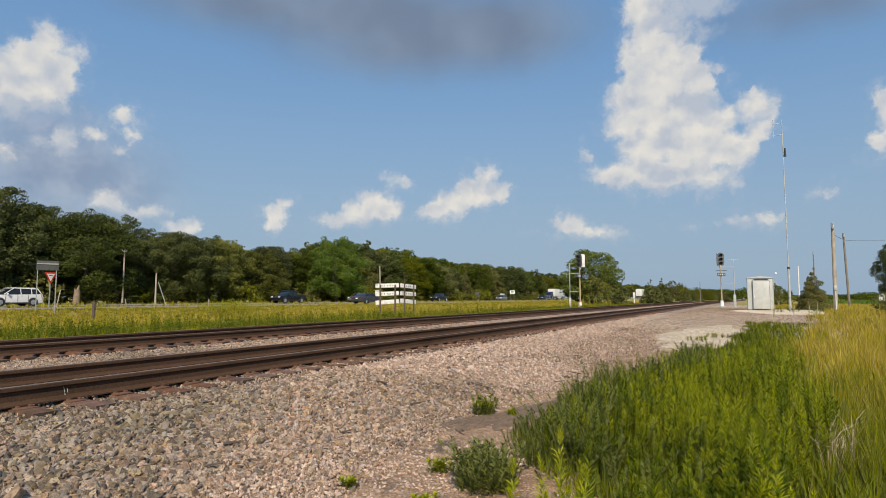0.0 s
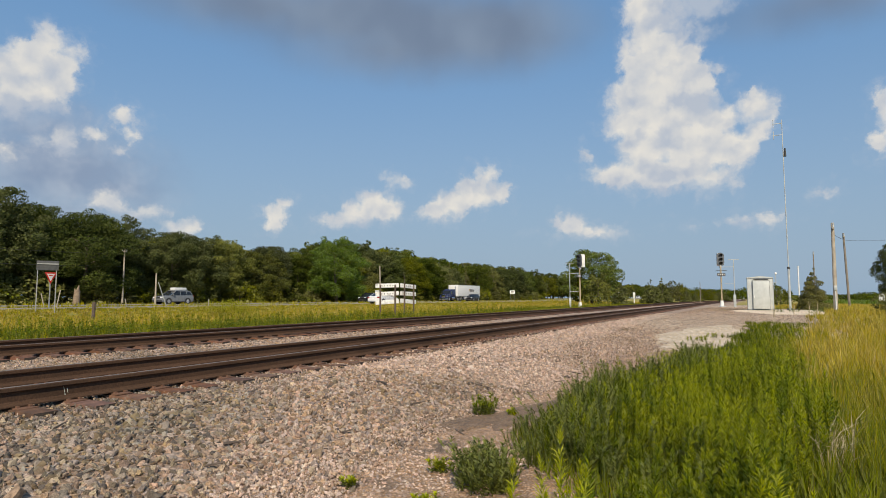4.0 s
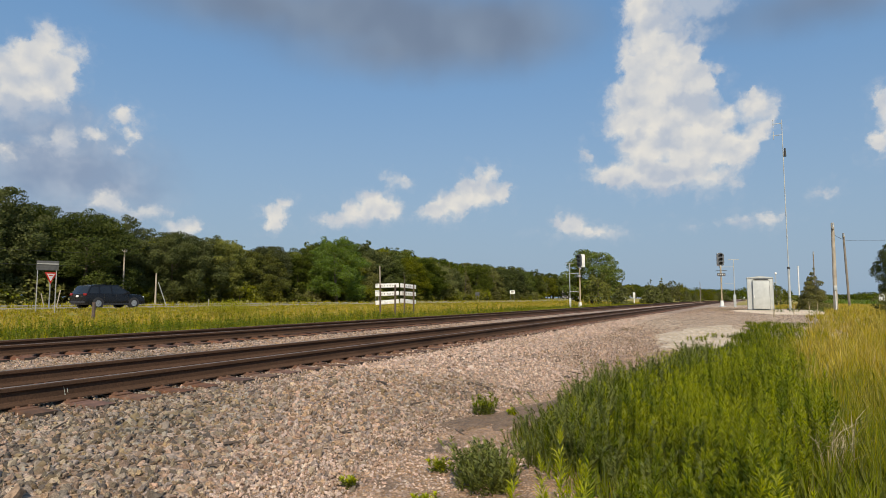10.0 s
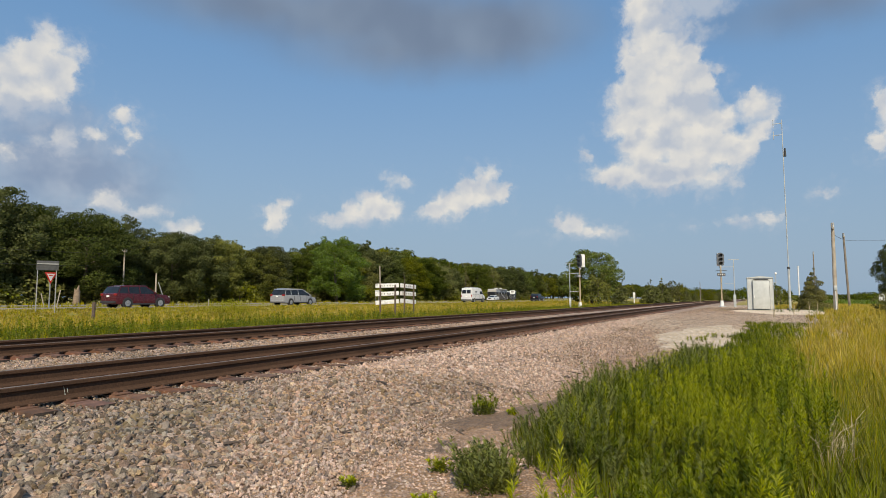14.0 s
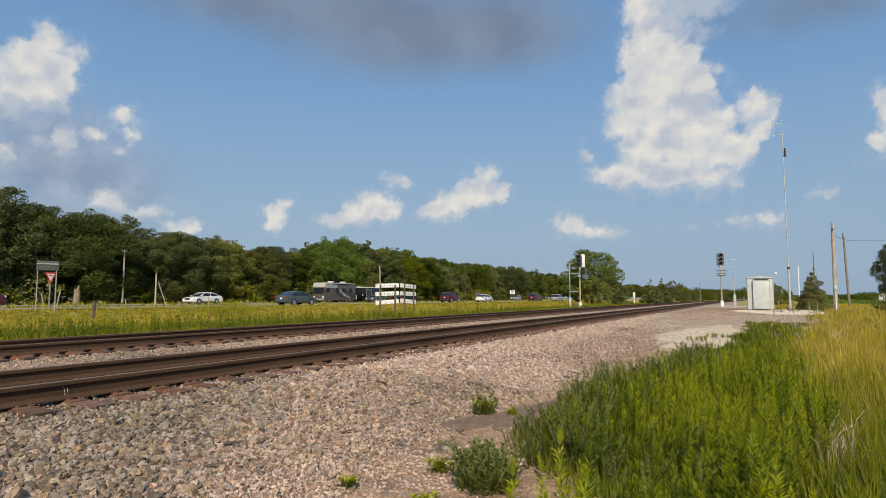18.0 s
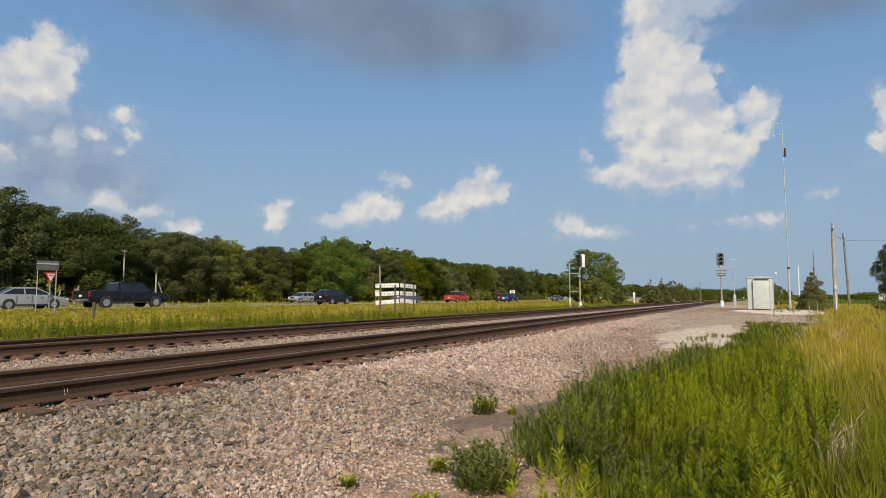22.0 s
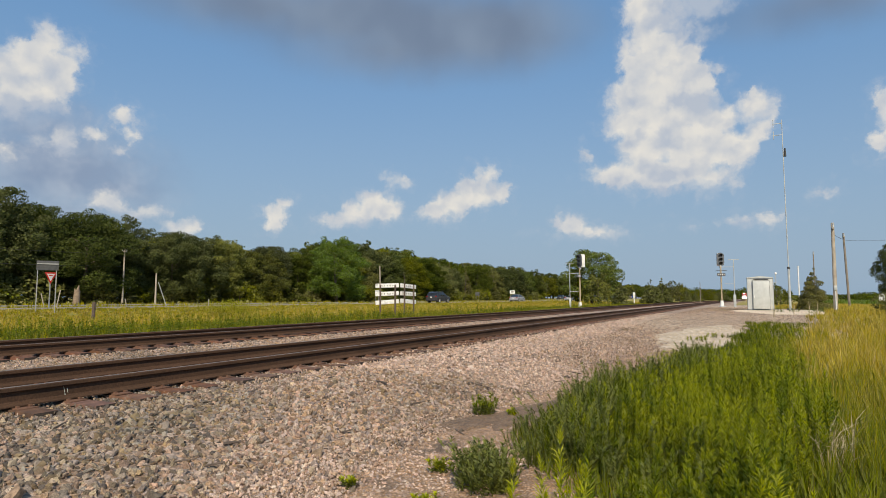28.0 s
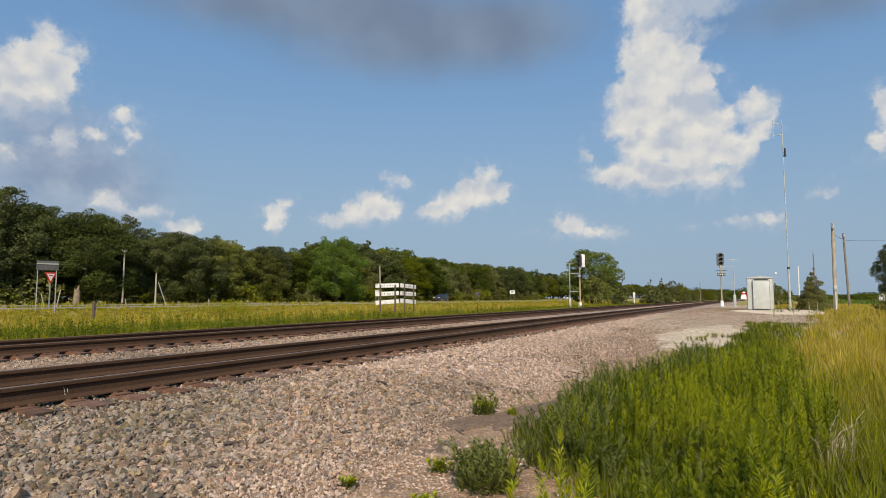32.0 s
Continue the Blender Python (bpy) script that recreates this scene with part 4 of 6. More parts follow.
def cargo_trailer():
    v = thing("cargo_trailer", pose(0, 0, 0), "black enclosed cargo trailer with pale roof edge behind a motorhome", "trailer")
    part("body", box(bmesh.new(), (0, 0, 1.6), (7.4, 2.4, 2.2), bevel=0.04), PAINTS["black"], v)
    part("roof", box(bmesh.new(), (0, 0, 2.75), (7.5, 2.46, 0.12), bevel=0.03), M_WHITE, v)
    for sgn in (1, -1):
        part("side_door", box(bmesh.new(), (-0.2, sgn * 1.206, 1.55), (1.5, 0.03, 1.7)), PAINTS["charcoal"], v)
        for dx in (-0.98, 0.58):
            part("door_trim", box(bmesh.new(), (dx, sgn * 1.212, 1.55), (0.05, 0.03, 1.75)), M_GALV, v)
        part("door_trim", box(bmesh.new(), (-0.2, sgn * 1.212, 2.42), (1.6, 0.03, 0.05)), M_GALV, v)
        for x in (-2.2, 1.9):
            part("vent", box(bmesh.new(), (x, sgn * 1.21, 1.35), (0.28, 0.03, 0.4)), M_GALV, v)
        part("fender", box(bmesh.new(), (-0.6, sgn * 1.18, 0.82), (2.0, 0.2, 0.06)), M_BLACK, v)
    part("front_panel", box(bmesh.new(), (3.72, 0, 0.9), (0.04, 2.3, 0.8)), M_GALV, v)
    part("tow_bar", box(bmesh.new(), (4.4, 0, 0.5), (1.4, 0.12, 0.12)), M_BLACK, v)
    part("roof_vent", box(bmesh.new(), (1.4, 0, 2.86), (0.5, 0.5, 0.12), bevel=0.03), M_WHITE, v)
    wheels(v, (-0.2, -1.0), 1.15, 0.36, 0.24)
    return v


def locomotive():
    v = thing("locomotive", pose(0, 0, 0), "white and red diesel freight locomotive with lit headlights", "locomotive")
    red, wht = PAINTS["red"], PAINTS["white"]
    part("nose", prism(bmesh.new(), [(0.0, 1.2), (0.0, 2.5), (-0.5, 2.9), (-2.2, 2.95), (-2.2, 1.2)], 1.35, 1.1, None, 0.08), wht, v)
    part("cab", prism(bmesh.new(), [(-2.2, 1.2), (-2.1, 3.2), (-2.4, 4.2), (-2.8, 4.55), (-5.0, 4.55), (-5.2, 1.2)], 1.52, 1.35, None, 0.08), red, v)
    part("hood", box(bmesh.new(), (-13.0, 0, 2.7), (15.6, 1.9, 3.2), bevel=0.15), red, v)
    part("frame", box(bmesh.new(), (-10.6, 0, 1.15), (21.2, 3.0, 0.4), bevel=0.04), M_BLACK, v)
    part("pilot", box(bmesh.new(), (0.15, 0, 0.65), (0.3, 2.9, 1.0), bevel=0.06), wht, v)
    for sgn in (1, -1):
        part("windscreen", box(bmesh.new(), (-2.2, sgn * 0.62, 3.7), (0.1, 0.95, 0.7), Matrix.Rotation(radians(-15), 4, "Y")), M_GLASS, v)
        part("ditch_light", tube(bmesh.new(), (0.25, sgn * 1.0, 1.25), (0.36, sgn * 1.0, 1.25), 0.22, 0.22, 14), M_HEADLAMP, v)
        part("handrail", box(bmesh.new(), (-10, sgn * 1.45, 1.9), (20, 0.05, 0.05)), wht, v)
    part("headlight", tube(bmesh.new(), (-2.3, 0, 4.3), (-2.15, 0, 4.3), 0.26, 0.26, 14), M_HEADLAMP, v)
    part("front_truck", box(bmesh.new(), (-4.0, 0, 0.55), (4.2, 2.3, 0.7), bevel=0.1), M_BLACK, v)
    part("rear_truck", box(bmesh.new(), (-17.0, 0, 0.55), (4.2, 2.3, 0.7), bevel=0.1), M_BLACK, v)
    part("fuel_tank", box(bmesh.new(), (-10.5, 0, 0.7), (5.5, 2.7, 0.9), bevel=0.2), M_BLACK, v)
    wheels(v, (-2.4, -4.0, -5.6, -15.4, -17.0, -18.6), 0.82, 0.52, 0.14)
    return v


M_YELLOW = paint("paint_yellow", (0.7, 0.42, 0.03))
M_HEADLAMP = glow_mat("lit_headlamp", (1.0, 0.93, 0.78), 30.0)

# kind, colour, label, distance of the lane from the eye, place along the road at 0 s, speed along it
OUT, IN = "traffic leading away", "oncoming traffic"
TRAFFIC = [
    ("suv", "white", "white sport utility car driving on the highway", IN, 61.5, 32.0, -27.03),
    ("pickup", "black", "black pickup truck driving on the highway", IN, 61.5, 70.2, -24.57),
    ("suv", "grey", "grey compact utility car driving on the highway", IN, 65.2, 93.8, -29.34),
    ("pickup", "black", "black pickup truck following other oncoming cars", IN, 65.2, 127.0, -26.73),
    ("suv", "grey", "dark grey car with a white roof box", IN, 65.2, 167.5, -28.67),
    ("suv", "black", "black sport utility car ahead of the white trailer", IN, 61.5, 195.8, -26.01),
    ("suv", "black", "black utility car overtaking the white truck", IN, 61.5, 239.1, -25.25),
    ("sedan", "white", "white sedan in the oncoming lane", IN, 61.5, 492.7, -24.36),
    ("sedan", "green", "dark grey green sedan beside the motorhome", IN, 61.5, 540.5, -24.80),
    ("suv", "silver", "silver crossover in the oncoming lane", IN, 65.2, 639.9, -25.56),
    ("pickup", "black", "black pickup truck in the oncoming lane", IN, 61.5, 675.0, -23.37),
    ("suv", "charcoal", "charcoal utility car in the oncoming lane", IN, 65.2, 953.1, -25.79),
    ("sedan", "white", "small white sedan far up the oncoming lane", IN, 65.2, 1074.4, -26.05),
    ("sedan", "charcoal", "charcoal sedan passing on the inner lane", OUT, 46.7, 69.1, 32.80),
    ("sedan", "white", "white sedan driving away on the near lane", OUT, 43.0, -49.2, 29.18),
    ("suv", "black", "black crossover driving away on the near lane", OUT, 43.0, -230.6, 25.97),
    ("van", "white", "white cargo van with a ladder on its roof rack", OUT, 43.0, -293.5, 27.88),
    ("minivan", "silver", "silver minivan driving away on the near lane", OUT, 43.0, -298.9, 24.91),
    ("suv", "maroon", "dark maroon sport utility car driving away", OUT, 43.0, -318.3, 24.98),
    ("suv", "maroon", "dark red sport utility car in a line of traffic", OUT, 46.7, -386.8, 26.78),
    ("sedan", "black", "black sedan in a line of traffic", OUT, 43.0, -378.2, 25.07),
    ("sedan", "green", "dark grey green sedan driving away", OUT, 43.0, -395.9, 24.79),
    ("sedan", "white", "white sedan passing on the inner lane", OUT, 46.7, -370.0, 26.7),
    ("suv", "black", "black crossover with a blue bin on its hitch rack", OUT, 43.0, -429.5, 24.78),
    ("suv", "maroon", "maroon crossover passing beside a black one", OUT, 46.7, -427.0, 24.9),
    ("pickup", "red", "bright red pickup truck driving away", OUT, 43.0, -435.7, 23.90),
    ("minivan", "blue", "slate blue minivan driving away", OUT, 43.0, -439.3, 23.32),
    ("suv", "black", "black boxy sport utility car driving away", OUT, 43.0, -449.5, 23.01),
    ("crew_pickup", "black", "black crew pickup truck driving away", OUT, 43.0, -492.2, 23.75),
    ("sedan", "silver", "silver sedan driving away on the near lane", OUT, 43.0, -485.0, 23.10),
    ("sedan", "silver", "pale silver hatchback sedan driving away", OUT, 43.0, -557.8, 24.19),
    ("suv", "charcoal", "charcoal sport utility car driving away", OUT, 43.0, -614.9, 24.94),
]
MOVERS = []
for kind, colour, label, group, lane, y0, speed in TRAFFIC:
    v = vehicle(kind, colour, label, "car" if kind in ("sedan", "suv") else {"pickup": "pickup truck", "crew_pickup": "pickup truck", "van": "van", "minivan": "minivan"}[kind], group, tall_lamps=False)
    MOVERS.append((v, lane, y0, speed))
    if "roof box" in label:
        part("roof_box", box(bmesh.new(), (-0.7, 0.0, 1.92), (1.9, 0.85, 0.36), bevel=0.12), PAINTS["white"], v, "white roof box")
    if "blue bin" in label:
        part("hitch_rack", box(bmesh.new(), (-2.75, 0, 0.5), (0.6, 1.3, 0.08)), M_BLACK, v)
        part("bin", box(bmesh.new(), (-2.78, -0.2, 0.82), (0.5, 0.8, 0.5), bevel=0.04), paint("paint_bin", (0.03, 0.09, 0.5)), v, "blue plastic bin")
        part("cool_box", box(bmesh.new(), (-2.78, 0.48, 0.74), (0.45, 0.4, 0.36), bevel=0.04), PAINTS["white"], v, "white cool box")
MOVERS += [(box_truck(), 43.0, 284.0, 31.0), (semi_truck(), 65.2, 222.0, -20.98), (motorhome(), 65.2, 437.4, -19.5), (cargo_trailer(), 65.2, 446.2, -19.5)]
ENGINE = locomotive()


# ---- signals and line-side things ----
def signal(m, label, plate_bars=4, size=1.0):
    v = thing("railway_signal", m @ Matrix.Scale(size, 4), label, "railway signal", "pair of line-side signals")
    part("mast", tube(bmesh.new(), (0, 0, 0.2), (0, 0, 4.05), 0.075, 0.065, 14), M_SIGPOST, v, "tan painted mast")
    base = part("base", box(bmesh.new(), (0, 0, 0.02), (0.5, 0.5, 0.12), bevel=0.02), M_GALV, v)
    part("base_cover", tube(bmesh.new(), (0, 0, 0.08), (0, 0, 0.62), 0.18, 0.15, 12), M_WHITE, v, "white base housing")
    bm = bmesh.new()
    pts = []
    for k in range(24):
        a = 2 * math.pi * k / 24
        pts.append((0.36 * math.cos(a), 4.75 + (0.33 if math.sin(a) > 0 else -0.33) + 0.36 * math.sin(a)))
    ring = []
    for yy in (-0.02, 0.02):
        ring.append([bm.verts.new((x, yy, z)) for x, z in pts])
    bm.faces.new(ring[0])
    bm.faces.new(list(reversed(ring[1])))
    for k in range(24):
        bm.faces.new((ring[0][k], ring[1][k], ring[1][(k + 1) % 24], ring[0][(k + 1) % 24]))
    bmesh.ops.recalc_face_normals(bm, faces=bm.faces)
    part("back_plate", bm, M_SIGGREY, v)
    head = part("housing", box(bmesh.new(), (0, 0.28, 4.75), (0.5, 0.5, 1.3), bevel=0.12), M_WHITE, v, "white painted lamp housing")
    for z in (4.35, 4.75, 5.15):
        lens = part("lens", tube(bmesh.new(), (0, -0.06, z), (0, -0.02, z), 0.12, 0.12, 16), M_BLACK, head)
        bm = bmesh.new()
        for k in range(11):
            a = math.pi * (-0.08 + 1.16 * k / 10)
            p = Vector((0.15 * math.cos(a), -0.2, z + 0.15 * math.sin(a)))
            tube(bm, p + Vector((0, -0.12 * math.sin(a), 0)), (p.x, -0.02, p.z), 0.028, 0.028, 5)
        part("hood", bm, M_BLACK, head)
    part("bracket", box(bmesh.new(), (0, 0.05, 4.02), (0.16, 0.16, 0.26), bevel=0.02), M_GALV, v)
    plat = part("platform", box(bmesh.new(), (0.1, 0.2, 3.62), (0.9, 0.5, 0.04)), M_BLACK, v)
    plate = part("number_plate", box(bmesh.new(), (0, -0.1, 3.22), (0.78, 0.02, 0.26)), M_BLACK, v, "black plate with white figure bars")
    for k in range(plate_bars):
        part("figure_bar", box(bmesh.new(), (-0.285 + 0.19 * k, -0.113, 3.22), (0.085, 0.008, 0.15)), M_WHITE, plate)
    return v


M_SIGPOST = stuff_mat("tan_post", (0.34, 0.27, 0.17), (0.46, 0.38, 0.26), 0.7, 0, 6.0, 0.1, 30.0, (0.3, 0.2, 0.12), 3.0)
M_SIGGREY = stuff_mat("signal_grey", (0.07, 0.08, 0.095), (0.11, 0.12, 0.135), 0.6, 0, 9.0)
signal(pose(-2.25, 66.4, 0.60, 0, 0, 20), "three-lamp railway signal with dark oval back plate on a tan mast")
signal(pose(-17.42, 70.0, 0.24, 0, 0, -38), "three-lamp railway signal turned aside, white housing, beyond the tracks", size=1.18)


def ladder_frame(m, h, arms):
    v = thing("ladder_frame", m, "slim galvanised pipe frame with stub arms beside a signal", "pipe frame", "frames beside the signals")
    part("post", tube(bmesh.new(), (0, 0, 0), (0, 0, h), 0.045, 0.04, 8), M_GALV, v)
    part("top_bar", box(bmesh.new(), (0, 0, h), (0.95, 0.05, 0.05)), M_GALV, v)
    for z, l in arms:
        part("arm", box(bmesh.new(), (l / 2, 0, z), (abs(l), 0.05, 0.05)), M_GALV, v)
    part("foot", box(bmesh.new(), (0, 0, 0.62), (0.24, 0.2, 1.24), bevel=0.03), M_GALV, v)
    return v


ladder_frame(pose(-1.05, 64.7, 0.55), 4.65, ((3.95, -1.05), (2.3, -0.85)))
ladder_frame(pose(-17.95, 67.5, 0.24, 0, 0, 12), 5.2, ((4.0, 1.0), (1.95, 0.95)))


M_SIGNBACK = stuff_mat("sign_back", (0.065, 0.068, 0.07), (0.10, 0.103, 0.105), 0.7, 0.1, 6.0, spec=0.2)
M_CABINET = stuff_mat("cabinet_metal", (0.42, 0.44, 0.425), (0.50, 0.52, 0.505), 0.45, 0.15, 3.0, 0.05, 20.0, (0.46, 0.48, 0.47), 0.9)


def relay_cabinet():
    v = thing("relay_cabinet", pose(0.86, 47.4, 0.58, 0, 0, 2), "tall galvanised metal equipment cabinet with a low peaked lid", "cabinet")
    part("body", box(bmesh.new(), (0, 0.7, 1.16), (1.6, 1.2, 2.2), bevel=0.01), M_CABINET, v)
    part("plinth", box(bmesh.new(), (0, 0.7, 0.03), (1.66, 1.34, 0.1)), M_BLACK, v)
    part("roof", prism(bmesh.new(), [(-0.81, 0.0), (-0.81, 0.07), (0, 0.16), (0.81, 0.07), (0.81, 0.0)], 0.66), M_CABINET, v).location = (0, 0.7, 2.26)
    door = part("door", box(bmesh.new(), (0.04, -0.018, 1.12), (1.02, 0.03, 1.95), bevel=0.006), M_CABINET, v)
    for gx, gw, gz2, gh in ((-0.485, 0.016, 1.12, 2.0), (0.565, 0.016, 1.12, 2.0), (0.04, 1.066, 2.11, 0.016), (0.04, 1.066, 0.13, 0.016)):
        part("door_seam", box(bmesh.new(), (gx, -0.008, gz2), (gw, 0.02, gh)), M_SIGNBACK, v)
    part("handle", box(bmesh.new(), (-0.4, -0.06, 0.98), (0.05, 0.06, 0.16), bevel=0.01), M_WHITE, door, "white door handle")
    for z in (0.4, 1.1, 1.85):
        part("hinge", box(bmesh.new(), (0.56, -0.04, z), (0.03, 0.03, 0.14)), M_GALV, door)
    for sgn in (1, -1):
        part("corner_trim", box(bmesh.new(), (sgn * 0.785, 0.092, 1.16), (0.05, 0.03, 2.2)), M_GALV, v)
    part("upper_vent", box(bmesh.new(), (0.04, -0.012, 2.17), (0.9, 0.02, 0.06)), M_BLACK, v)
    part("antenna_pipe", tube(bmesh.new(), (1.0, 0.4, 1.9), (1.0, 0.4, 2.55), 0.025, 0.025, 8), M_GALV, v)
    bm = bmesh.new()
    bmesh.ops.create_uvsphere(bm, u_segments=12, v_segments=8, radius=0.085, matrix=Matrix.Translation((1.0, 0.4, 2.6)))
    part("antenna_dome", bm, M_WHITE, v, "round white antenna dome", True)
    part("antenna_arm", box(bmesh.new(), (0.93, 0.4, 1.95), (0.18, 0.04, 0.04)), M_GALV, v)
    return v


relay_cabinet()


def mast():
    v = thing("radio_mast", pose(2.69, 48.66, 0.56), "slender grey radio mast with two folded antennas at its top", "radio mast")
    part("lower_tube", tube(bmesh.new(), (0, 0, 0), (0, 0, 3.05), 0.082, 0.075, 14), M_GALV, v)
    part("upper_tube", tube(bmesh.new(), (0, 0, 3.0), (0, 0, 13.7), 0.038, 0.028, 10), M_GALV, v)
    part("base_plate", box(bmesh.new(), (0, 0, 0.03), (0.5, 0.5, 0.06), bevel=0.01), M_SIGNBACK, v)
    for sx in (-0.3, 0.3):
        part("foot_clamp", box(bmesh.new(), (sx * 0.5, 0, 0.12), (0.1, 0.14, 0.14), bevel=0.02), M_SIGNBACK, v)
    part("collar", tube(bmesh.new(), (0, 0, 2.95), (0, 0, 3.10), 0.105, 0.08, 12), M_BLACK, v)
    part("band", tube(bmesh.new(), (0, 0, 0.9), (0, 0, 0.94), 0.095, 0.095, 12), M_BLACK, v)
    part("cable_loop", tube(bmesh.new(), (0.1, 0, 11.0), (0.12, 0, 11.6), 0.1, 0.05, 8), M_BLACK, v)
    for z in (12.6, 13.45):
        ant = part("antenna", tube(bmesh.new(), (-0.55, 0, z - 0.3), (-0.55, 0, z + 0.3), 0.025, 0.025, 6), M_GALV, v)
        part("boom", tube(bmesh.new(), (-0.6, 0, z), (0, 0, z), 0.03, 0.03, 6), M_GALV, ant)
    return v


mast()


def pole(m, h, r, label, name="utility_pole", arm=True, guy=False, white_foot=False, mat=None):
    v = thing(name, m, label, "pole", "old wooden line poles")
    part("shaft", tube(bmesh.new(), (0, 0, -0.2), (0, 0, h), r, r * 0.72, 12), mat or M_POLE, v)
    if arm:
        part("pin_bracket", box(bmesh.new(), (0, 0, h - 0.35), (0.1, 0.7, 0.1)), M_POLE, v)
        for k in (-0.3, 0.3):
            part("insulator", tube(bmesh.new(), (0, k, h - 0.3), (0, k, h - 0.08), 0.05, 0.035, 8), M_GALV, v)
    if guy:
        part("guy_guard", tube(bmesh.new(), (0, 1.4, 0), (0, 0.28, h * 0.74), 0.05, 0.04, 8), M_GALV, v)
    if white_foot:
        part("conduit", tube(bmesh.new(), (0.0, -r - 0.03, -0.1), (0.0, -r - 0.03, 1.3), 0.025, 0.025, 8), M_WHITE, v)
        part("meter_box", box(bmesh.new(), (0, -r - 0.05, 1.5), (0.17, 0.11, 0.26), bevel=0.02), M_GALV, v)
    return v


def gz(x, y):
    return float(land(x, y))


pole(pose(4.62, 41.8, gz(4.62, 41.8), -0.5, 0.6), 5.35, 0.12, "weathered wooden pole with a meter box in dry grass", white_foot=True)
pole(pose(8.08, 63.8, gz(8.08, 63.8), 0, -1.5), 6.7, 0.105, "leaning grey wooden pole carrying a wire", mat=M_POLEDARK)
pole(pose(7.6, 88.3, gz(7.6, 88.3), 0, 0.6), 6.8, 0.085, "grey wooden pole behind a small fir", mat=M_POLEDARK)
pole(pose(-73.0, 51.3, gz(-73, 51.3), 0, 0.3), 7.5, 0.125, "grey wooden power pole before the roadside wood")
pole(pose(-53.5, 41.2, gz(-53.5, 41.2)), 3.55, 0.10, "short grey wooden stub pole with a braced guy", "stub_pole", arm=False, guy=True)
for xx, yy, h in ((4.7, 70.0, 4.1),):
    v = thing("marker_post", pose(xx, yy, gz(xx, yy)), "slim white marker post in the grass", "post", "white marker posts")
    part("post", tube(bmesh.new(), (0, 0, 0), (0, 0, h), 0.06, 0.06, 8), M_WHITE, v)
    part("cap", tube(bmesh.new(), (0, 0, h), (0, 0, h + 0.06), 0.07, 0.05, 8), M_GALV, v)
pole(pose(-10.4, 163.5, gz(-10.4, 163.5)), 5.2, 0.09, "thin dark pole beside the line", arm=False, mat=M_POLEDARK)
v = thing("line_box", pose(-20.2, 124.9, gz(-20.2, 124.9)), "white line-side box on a post", "equipment box")
part("post", tube(bmesh.new(), (0, 0, 0), (0, 0, 1.6), 0.12, 0.12, 8), M_WHITE, v)
part("box", box(bmesh.new(), (0, 0, 1.8), (0.42, 0.3, 1.2), bevel=0.04), M_WHITE, v)


def wire(pts, sag, r, label):
    cu = bpy.data.curves.new("power_line", "CURVE")
    cu.dimensions, cu.bevel_depth, cu.bevel_resolution = "3D", r, 1
    for a, b in zip(pts, pts[1:]):
        sp = cu.splines.new("POLY")
        sp.points.add(12)
        for i in range(13):
            k = i / 12
            p = Vector(a).lerp(Vector(b), k)
            sp.points[i].co = (p.x, p.y, p.z - sag * 4 * k * (1 - k), 1)
    cu.materials.append(M_BLACK)
    return tagged(new("power_line", cu), label, "cable", "overhead wires")


wire([(4.6, 41.8, 5.3), (8.2, 63.8, 6.6)], 0.1, 0.012, "thin dark wire strung between wooden poles")
wire([(8.2, 63.8, 6.6), (40.0, 70.0, 7.0)], 0.3, 0.014, "thin dark wire leading off from a pole")
wire([(-73.0, 51.3, 7.2), (-73.0, 5.0, 7.6)], 0.5, 0.018, "thin power wire before the wood")
wire([(-73.0, 51.3, 5.6), (-73.0, 5.0, 5.9)], 0.5, 0.018, "thin power wire before the wood")


# ---- board rack, signs, posts ----
M_BOARD = stuff_mat("peeling_white_board", (0.62, 0.62, 0.60), (0.78, 0.78, 0.76), 0.8, 0, 9.0, 0.3, 30.0, (0.36, 0.35, 0.33), 4.0)
M_DARKPOST = stuff_mat("rusty_post", (0.07, 0.05, 0.04), (0.13, 0.095, 0.075), 0.85, 0, 12.0, 0.3, 40.0)
RK = Vector((-21.0, 34.3, gz(-21.0, 34.3)))
rk = thing("board_rack", pose(*RK), "peeling white boards bolted to thin rusty posts beyond the tracks", "board rack")
M_FADED = stuff_mat("faded_lettering", (0.24, 0.24, 0.25), (0.42, 0.42, 0.42), 0.9, 0, 20.0)
for x, y, z, lean, mat in ((-21.45, 33.30, 2.3, 0.0, M_DARKPOST), (-20.76, 34.04, 2.35, 0.0, M_DARKPOST), (-20.40, 34.64, 2.45, 0.0, M_DARKPOST), (-20.37, 35.82, 2.38, 0.0, M_DARKPOST)):
    part("post", tube(bmesh.new(), Vector((x, y, 0.1)) - RK, Vector((x, y, z)) - RK, 0.062, 0.055, 8), mat, rk)
part("tall_pole", tube(bmesh.new(), Vector((-21.47, 33.38, 0.2)) - RK, Vector((-21.52, 33.32, 3.57)) - RK, 0.045, 0.04, 8), M_POLE, rk, "bare grey pole rising over the boards")
part("rod", tube(bmesh.new(), Vector((-20.40, 34.64, 2.4)) - RK, Vector((-20.45, 34.6, 3.2)) - RK, 0.022, 0.014, 6), M_DARKPOST, rk)
